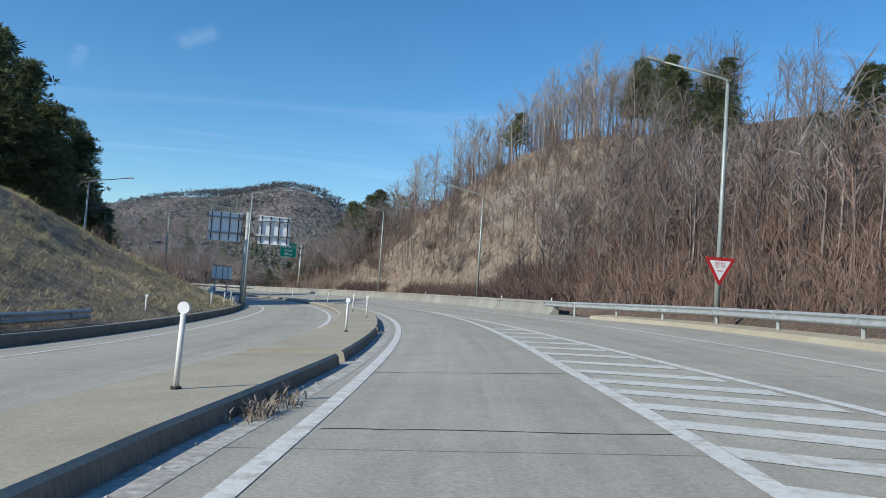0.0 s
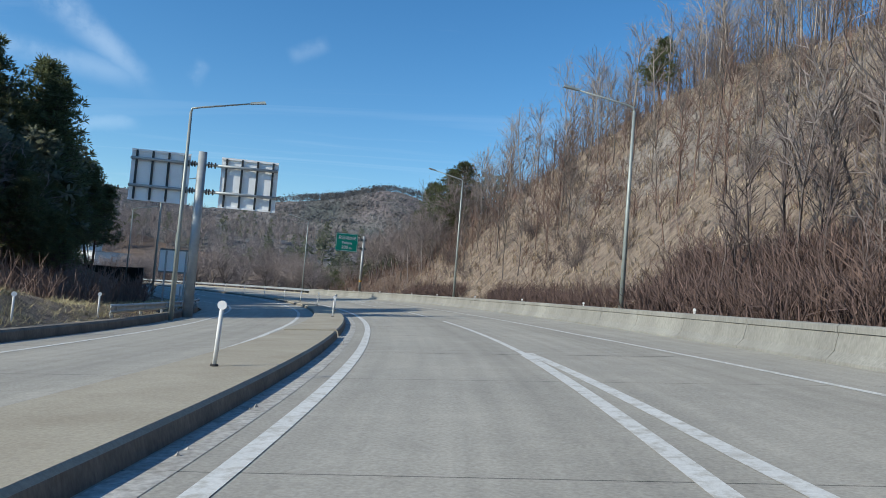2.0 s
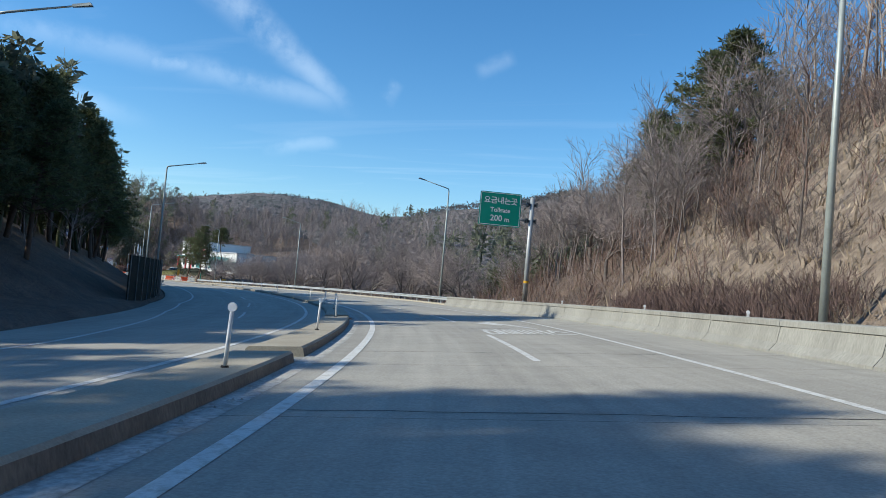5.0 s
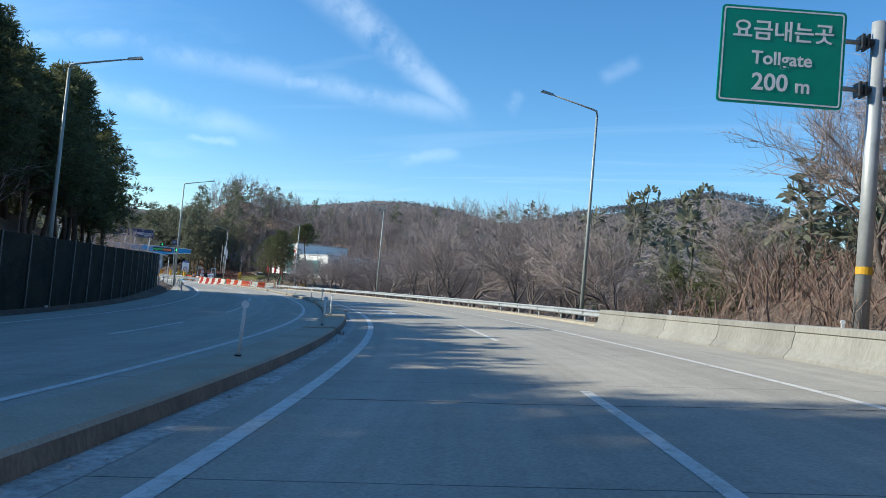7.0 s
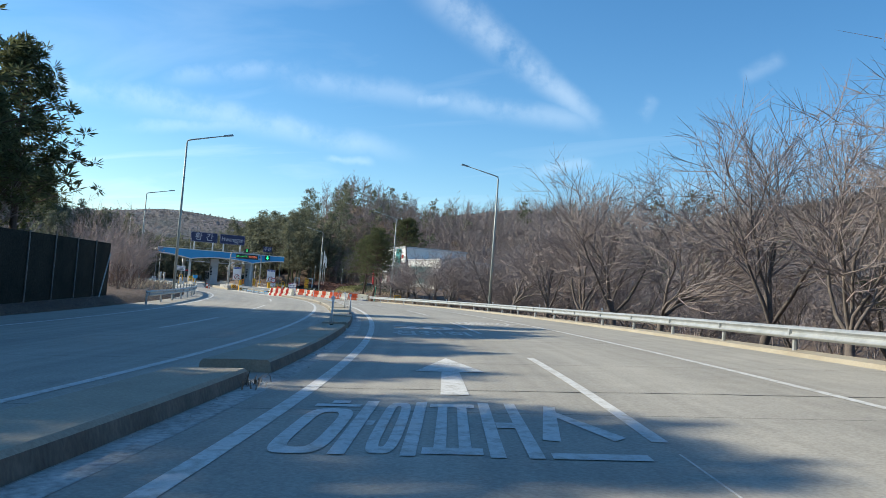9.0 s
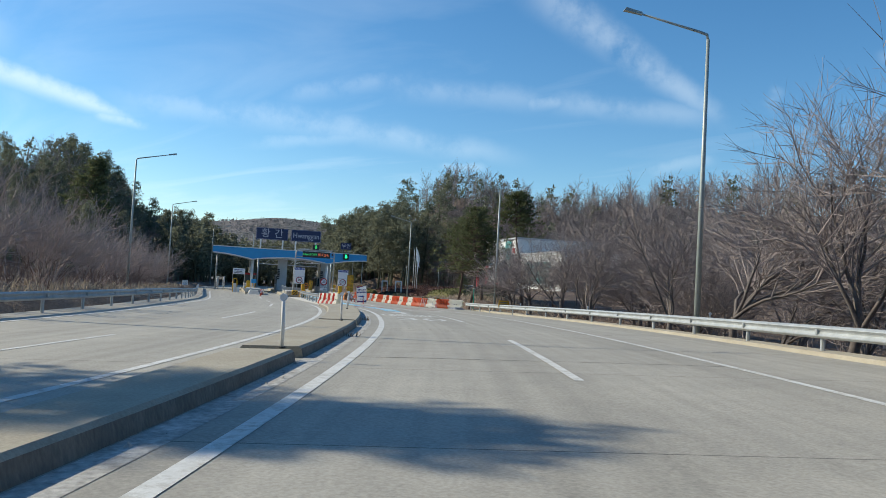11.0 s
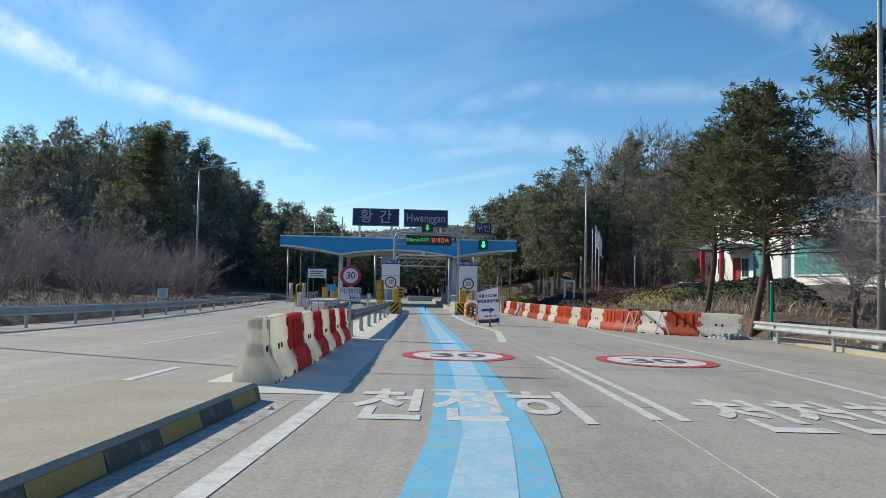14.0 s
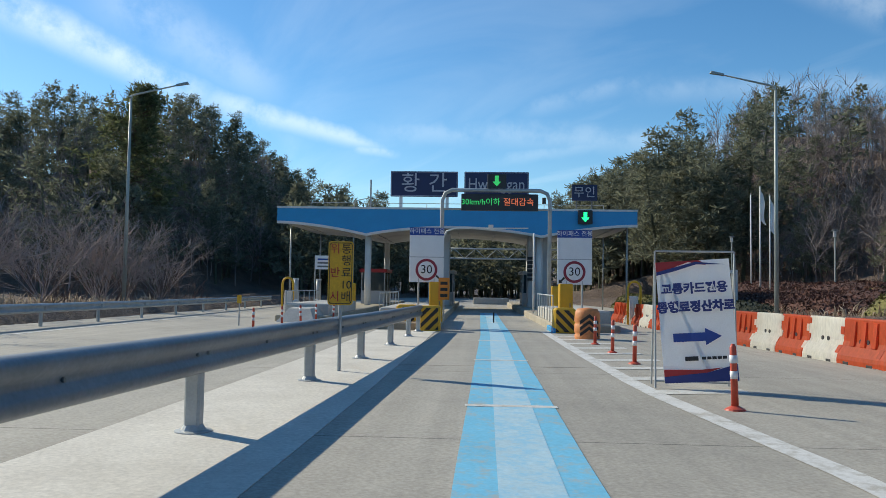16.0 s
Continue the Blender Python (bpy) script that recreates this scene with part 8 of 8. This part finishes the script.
def portal_frame(s, d, wide):
    e = thing("portal_frame", "small white tubular portal frame on the forecourt", "portal frame", stand(s, d, lie(s, d)), group="portal frames")
    w = wide / 2
    for x in (-w, w):
        G().box(x - 0.09, x + 0.09, -0.09, 0.09, 0, 2.3, 0.02).ob("post", M_PAINTW, e)
    G().box(-w - 0.09, w + 0.09, -0.10, 0.10, 2.3, 2.5, 0.02).ob("beam", M_PAINTW, e)


portal_frame(300.5, 14.6, 0.9)
portal_frame(291.2, 14.9, 0.9)


def clipped_hedge(name, s0, s1, d0, d1, high, material, label, seed):
    """A rounded hedge body with a coat of small leaves."""
    rng = np.random.default_rng(seed)
    n, m = 26, 12
    v, f = [], []
    for i in range(n + 1):
        for j in range(m + 1):
            u, w = i / n, j / m
            a = math.pi * w
            s = s0 + (s1 - s0) * u
            d = (d0 + d1) / 2 - (d1 - d0) / 2 * math.cos(a)
            h = high * math.sin(a) ** 0.5 * min(1, 8 * u + 0.02, 8 * (1 - u) + 0.02) ** 0.5 * (0.93 + 0.14 * rng.random())
            p = put(s, d)
            v.append((p[0], p[1], float(ground_at(s, d)[0]) - 0.1 + h))
    for i in range(n):
        for j in range(m):
            k = i * (m + 1) + j
            f.append((k, k + 1, k + m + 2, k + m + 1))
    v = np.array(v)
    e = thing(name, label, "hedge", Matrix.Identity(4), group="clipped hedges")
    mesh_object("body", v, f, material, e, smooth=True)
    cnt = int(3800 * max(1, (s1 - s0) * (d1 - d0) / 40))
    k = rng.integers(0, len(f), cnt)
    fa = np.array(f)[k]
    r1, r2 = rng.random((cnt, 1)), rng.random((cnt, 1))
    c = (v[fa[:, 0]] * (1 - r1) + v[fa[:, 1]] * r1) * (1 - r2) + (v[fa[:, 3]] * (1 - r1) + v[fa[:, 2]] * r1) * r2
    a, b = rng.normal(0, 0.04, (cnt, 3)), rng.normal(0, 0.04, (cnt, 3))
    c = c + rng.normal(0, 0.035, (cnt, 3)) + (0, 0, 0.03)
    lv = np.stack([c - a, c - b, c + a, c + b], 1).reshape(-1, 3)
    o = new("foliage", np_mesh("foliage", lv, np.arange(4 * cnt).reshape(-1, 4), material))
    o.parent = e


clipped_hedge("hedge", 266, 277, 15.6, 18.4, 1.15, M_HEDGE, "yellow-green clipped hedge beside the forecourt", 1)
clipped_hedge("hedge", 276, 288, 19.6, 22.4, 1.2, M_HEDGE, "yellow-green clipped hedge before the office", 2)
clipped_hedge("hedge", 255, 268, 18.0, 19.6, 1.2, M_HEDGEDK, "dark evergreen hedge under the pines", 3)
clipped_hedge("hedge", 268, 284, 24.4, 26.0, 1.2, M_HEDGEDK, "dark evergreen hedge before the office", 4)
clipped_hedge("hedge", 284, 301, 12.5, 15.5, 0.8, M_HEDGEDK, "low dark shrubs along the forecourt edge", 5)
clipped_hedge("shrub_bed", 278, 318, 15.8, 25.0, 1.15, M_BED, "wide mound of low red-brown winter shrubs", 6)
clipped_hedge("hedge", 302, 312, 11.5, 14.0, 1.0, M_HEDGE, "yellow-green clipped hedge beyond the toll canopy", 7)


# ------------------------------------------------------------------ gates and posts of the toll lanes
e = thing("warning_banner", "small orange banner with dark lettering on the yellow cabinet", "banner", stand(272.75, -1.2, 0.9, -6))
G().box(-0.2, 0.2, -0.03, -0.01, 0.15, 0.95).ob("panel", M_SIGNO, e, "orange cloth panel")
for k in range(3):
    G().box(-0.13, 0.13, -0.036, -0.03, 0.25 + 0.22 * k, 0.36 + 0.22 * k).ob("text_bar", M_SIGNK, e)
G().tube([(0, 0, -0.9), (0, 0, 0.95)], 0.025, 8).ob("post", M_GALV, e)
e = thing("island_kerb", "bright blue painted kerb around the toll island nose", "kerb", stand(270.9, 2.72, 0))
G().box(-0.14, -0.025, 0.3, 2.6, -0.02, 0.17, 0.03).ob("kerb", M_CANOPY, e)
e = thing("sign_gantry", "grey steel truss gantry across the road beyond the canopy", "gantry", stand(330, 2.1, 0))
for x in (-7.2, 7.2):
    G().tube([(x, 0, -0.1), (x, 0, 6.3)], 0.16, 12).ob("post", M_GALV, e, smooth=True)
for z in (4.8, 5.9):
    G().tube([(-7.2, 0, z), (7.2, 0, z)], 0.09, 10).ob("chord", M_GALV, e, smooth=True)
for k in range(12):
    x = -7.2 + 1.2 * k
    G().tube([(x, 0, 4.8 if k % 2 else 5.9), (x + 1.2, 0, 5.9 if k % 2 else 4.8)], 0.045, 6).ob("brace", M_GALV, e)


def hoop_gate(s, d, label):
    """Yellow arch over a grey cabinet, at the start of a lane."""
    e = thing("hoop_barrier", label, "barrier", stand(s, d, 0), group="yellow hoops")
    pts = [(-0.28, 0, 0), (-0.28, 0, 1.6)] + [(-0.28 * math.cos(a), 0, 1.6 + 0.32 * math.sin(a)) for a in np.linspace(0.3, math.pi - 0.3, 7)] + [(0.28, 0, 1.6), (0.28, 0, 0)]
    G().tube(pts, 0.055, 10).ob("hoop", M_YELLOW, e, "yellow tubular hoop", smooth=True)
    G().box(-0.2, 0.2, 0.1, 0.5, 0, 1.25, 0.03).ob("cabinet", M_PAINTW, e, "pale cabinet")
    G().box(0.24, 0.6, -0.1, 0.2, 0, 0.75, 0.03).ob("plinth", M_PAINTW, e)


hoop_gate(279.5, 7.0, "yellow tubular hoop and pale cabinet at the exit lane")
hoop_gate(284.1, -9.75, "yellow tubular hoop and pale cabinet at the oncoming lane")
for s, d in ((296, -12.2), (299, -11.3)):
    e = thing("sensor_post", "grey cylindrical sensor post beside the oncoming lane", "sensor post", stand(s, d, 0), group="sensor posts")
    G().tube([(0, 0, 0), (0, 0, 0.5)], 0.05, 10).ob("post", M_GALV, e)
    G().tube([(0, 0, 0.5), (0, 0, 2.0)], 0.17, 16).ob("cylinder", M_BOOTH, e, "grey cylinder", smooth=True)
    for z in (0.5, 1.92):
        G().tube([(0, 0, z), (0, 0, z + 0.1)], 0.2, 16).ob("ring", M_PAINTW, e, "pale end ring")
e = thing("notice_sign", "white notice board on two thin posts beside the toll lanes", "notice board", stand(292, -9.2, 0, 4))
for x in (-0.85, 0.85):
    G().tube([(x, 0, 0), (x, 0, 3.45)], 0.035, 8).ob("post", M_GALV, e)
G().box(-0.85, 0.85, -0.06, -0.03, 2.55, 3.4).ob("panel", M_SIGNW, e)
for k in range(3):
    G().box(-0.7, 0.6 - 0.15 * (k % 2), -0.066, -0.06, 2.68 + 0.22 * k, 2.78 + 0.22 * k).ob("text_bar", M_SIGNB if k == 2 else M_STEELDK, e)
e = thing("notice_sign", "small white notice plate behind the guardrail", "notice board", stand(265.4, -15.4, 0, 6))
G().tube([(0, 0, -0.3), (0, 0, 1.3)], 0.03, 8).ob("post", M_GALV, e)
G().box(-0.3, 0.3, -0.05, -0.03, 0.9, 1.45).ob("panel", M_SIGNW, e)
for k in range(4):
    G().box(-0.24, 0.22, -0.055, -0.05, 0.97 + 0.12 * k, 1.02 + 0.12 * k).ob("text_bar", M_STEELDK, e)
e = thing("marker_sign", "small yellow plate on a thin post at the lane edge", "road sign", stand(272.5, -8.6, 0))
G().tube([(0, 0, 0), (0, 0, 0.95)], 0.025, 8).ob("post", M_GALV, e)
G().box(-0.08, 0.08, -0.03, -0.015, 0.8, 1.1).ob("panel", M_YELLOW, e)
e = thing("control_cabinet", "bright blue control cabinet on the toll island", "cabinet", stand(285.6, -7.2, 0.2))
G().box(-0.35, 0.35, -0.25, 0.25, 1.2, 1.75, 0.03).ob("body", M_CANOPY, e)
G().box(-0.12, 0.12, -0.12, 0.12, 0, 1.2).ob("stand", M_GALV, e)
e = thing("warning_sign", "small yellow warning plate low on the bank behind the guardrail", "road sign", stand(232.1, 10.5, 0, -8))
for x in (-0.3, 0.3):
    G().tube([(x, 0, -0.1), (x, 0, 1.0)], 0.02, 6).ob("post", M_GALV, e)
G().box(-0.42, 0.42, -0.04, -0.02, 0.5, 1.05).ob("panel", M_YELLOW, e)
for k in range(3):
    G().box(-0.34, 0.3, -0.046, -0.04, 0.6 + 0.14 * k, 0.66 + 0.14 * k).ob("text_bar", M_STEELDK, e)
e = thing("marker_post", "tall green plastic marker post at the guardrail end", "marker post", stand(246.8, 12.6, lie(246.8, 12.6)))
G().tube([(0, 0, 0), (0, 0, 2.3)], [0.055, 0.05], 10).ob("post", M_GREEN, e)
G().tube([(0, 0, 2.3), (0, 0, 2.34)], [0.06, 0.05], 10).ob("cap", M_SIGNW, e)
for s in (176.5, 187.5, 199.0, 213.0, 226.0):
    d = float(np.interp(s, [150, 200, 225, 246], [8.5, 9.0, 9.5, 11.6])) + 0.15
    copy_thing(stud, stand(s, d, 0.72, -8))["label"] = "small white round reflector on the guardrail"

# weathered tarpaulin beside the last barrier block
rng = np.random.default_rng(5)
n = 12
v = []
for i in range(n + 1):
    for j in range(n + 1):
        x, y = 1.5 * (i / n - 0.5), 1.1 * (j / n - 0.5)
        r = max(0, 1 - (x / 0.75) ** 4 - (y / 0.55) ** 4)
        v.append((x, y, 0.01 + 0.22 * r ** 0.5 * (0.45 + 0.55 * rng.random())))
f = [(i * (n + 1) + j, (i + 1) * (n + 1) + j, (i + 1) * (n + 1) + j + 1, i * (n + 1) + j + 1) for i in range(n) for j in range(n)]
o = mesh_object("tarpaulin", v, f, M_TARP)
o.matrix_world = stand(246.9, 11.0, 0, 30)
tagged(o, "crumpled grey tarpaulin lying before the barrier blocks", "tarpaulin")

# ------------------------------------------------------------------ dark net fence along the shaded hill
fence = thing("net_fence", "tall dark green net fence with grey steel posts", "fence", Matrix.Identity(4))
FENCE_D = -15.9


def fence_d(s):
    return float(np.interp(s, [128, 186], [FENCE_D - 0.3, FENCE_D]))


for a in np.arange(128, 186, 2.9):
    b = min(a + 2.9, 186)
    q = []
    for s in (a, b):
        q += [put(s, fence_d(s), -0.15), put(s, fence_d(s), 3.25)]
    nx, ny = (q[2] - q[0])[1], -(q[2] - q[0])[0]
    t = np.array([nx, ny, 0]) / math.hypot(nx, ny) * 0.03
    v = [q[0] - t, q[2] - t, q[3] - t, q[1] - t, q[0] + t, q[2] + t, q[3] + t, q[1] + t]
    mesh_object("panel", v, [(0, 1, 2, 3), (7, 6, 5, 4), (0, 4, 5, 1), (1, 5, 6, 2), (2, 6, 7, 3), (3, 7, 4, 0)], M_NET, fence)
    G().tube([put(a, fence_d(a) + 0.08, -0.2).tolist(), put(a, fence_d(a) + 0.08, 3.3).tolist()], 0.035, 8).ob("post", M_STEELDK, fence, "grey steel post")
G().tube([put(183.6, fence_d(183) + 0.25, 0.1).tolist(), put(185.8, fence_d(185) + 0.1, 2.7).tolist()], 0.035, 8).ob("brace", M_GALV, fence, "slanting steel brace")

# dry weeds and grit in the gutter by the broken islands
weeds = []
for s, d, c in ((7.6, -1.95, 90), (8.4, -1.9, 40), (24.0, -2.0, 8), (111.5, -2.8, 14), (132, -2.75, 12), (152, -2.6, 14), (194, -2.4, 16), (205, -2.4, 16)):
    for _ in range(c):
        weeds.append(put(s + RNG.normal(0, 0.25), d + RNG.normal(0, 0.06), 0.0))
scatter("weeds", tuft, np.array(weeds[::2]), M_WEED, "dry grey weeds in the gutter beside the median", "weeds", RNG, (0.3, 0.6))
grit = G()
rng = np.random.default_rng(9)
for _ in range(420):
    s = rng.uniform(0, 228)
    m = put(s, med_r(s) + 0.06 + abs(rng.normal(0, 0.12)), 0.0)
    r = rng.uniform(0.012, 0.05)
    grit.add([m + np.array(o) * r * rng.uniform(0.6, 1.2) for o in ((1, 0, 0), (0, 1, 0), (-1, 0, 0), (0, -1, 0), (0, 0, 0.9))], [(0, 1, 4), (1, 2, 4), (2, 3, 4), (3, 0, 4)])
tagged(grit.ob("grit", M_DIRT), "loose stones and crumbs of concrete in the gutter", "stones", kind="stuff")

# sealed and open cracks across the slabs
rng = np.random.default_rng(21)
for s, a, b in ((6.9, -1.2, 2.0), (12.0, -1.3, 2.0), (31.5, -1.4, 5.0), (47.0, -1.8, 5.0), (60.0, -1.9, 1.0), (72.0, -1.8, 4.9), (84.5, -2.0, 5.1), (93.0, -1.9, 7.6), (104.3, -2.0, 5.1), (107.9, -2.0, 7.6), (118, -2, 5), (137.5, -2, 5), (151.9, -2.0, 8.0), (163, -2, 5), (188, -2, 5), (199, -2, 6), (219.5, -2, 8), (233.2, -1.5, 9), (246.2, -1.6, 4.5), (259, -1.5, 2.3)):
    n = int((b - a) / 0.35) + 2
    dd = np.linspace(a, b, n)
    so = s + np.cumsum(rng.normal(0, 0.025, n))
    w = rng.uniform(0.008, 0.02, n)
    v = np.stack([put(so - w, dd, 0.0035), put(so + w, dd, 0.0035)], 1).reshape(-1, 3)
    o = mesh_object("crack", v, [(2 * i, 2 * i + 1, 2 * i + 3, 2 * i + 2) for i in range(n - 1)], M_RUBBER)
    tagged(o, "dark sealed crack across the concrete slabs", "road crack", kind="structure")
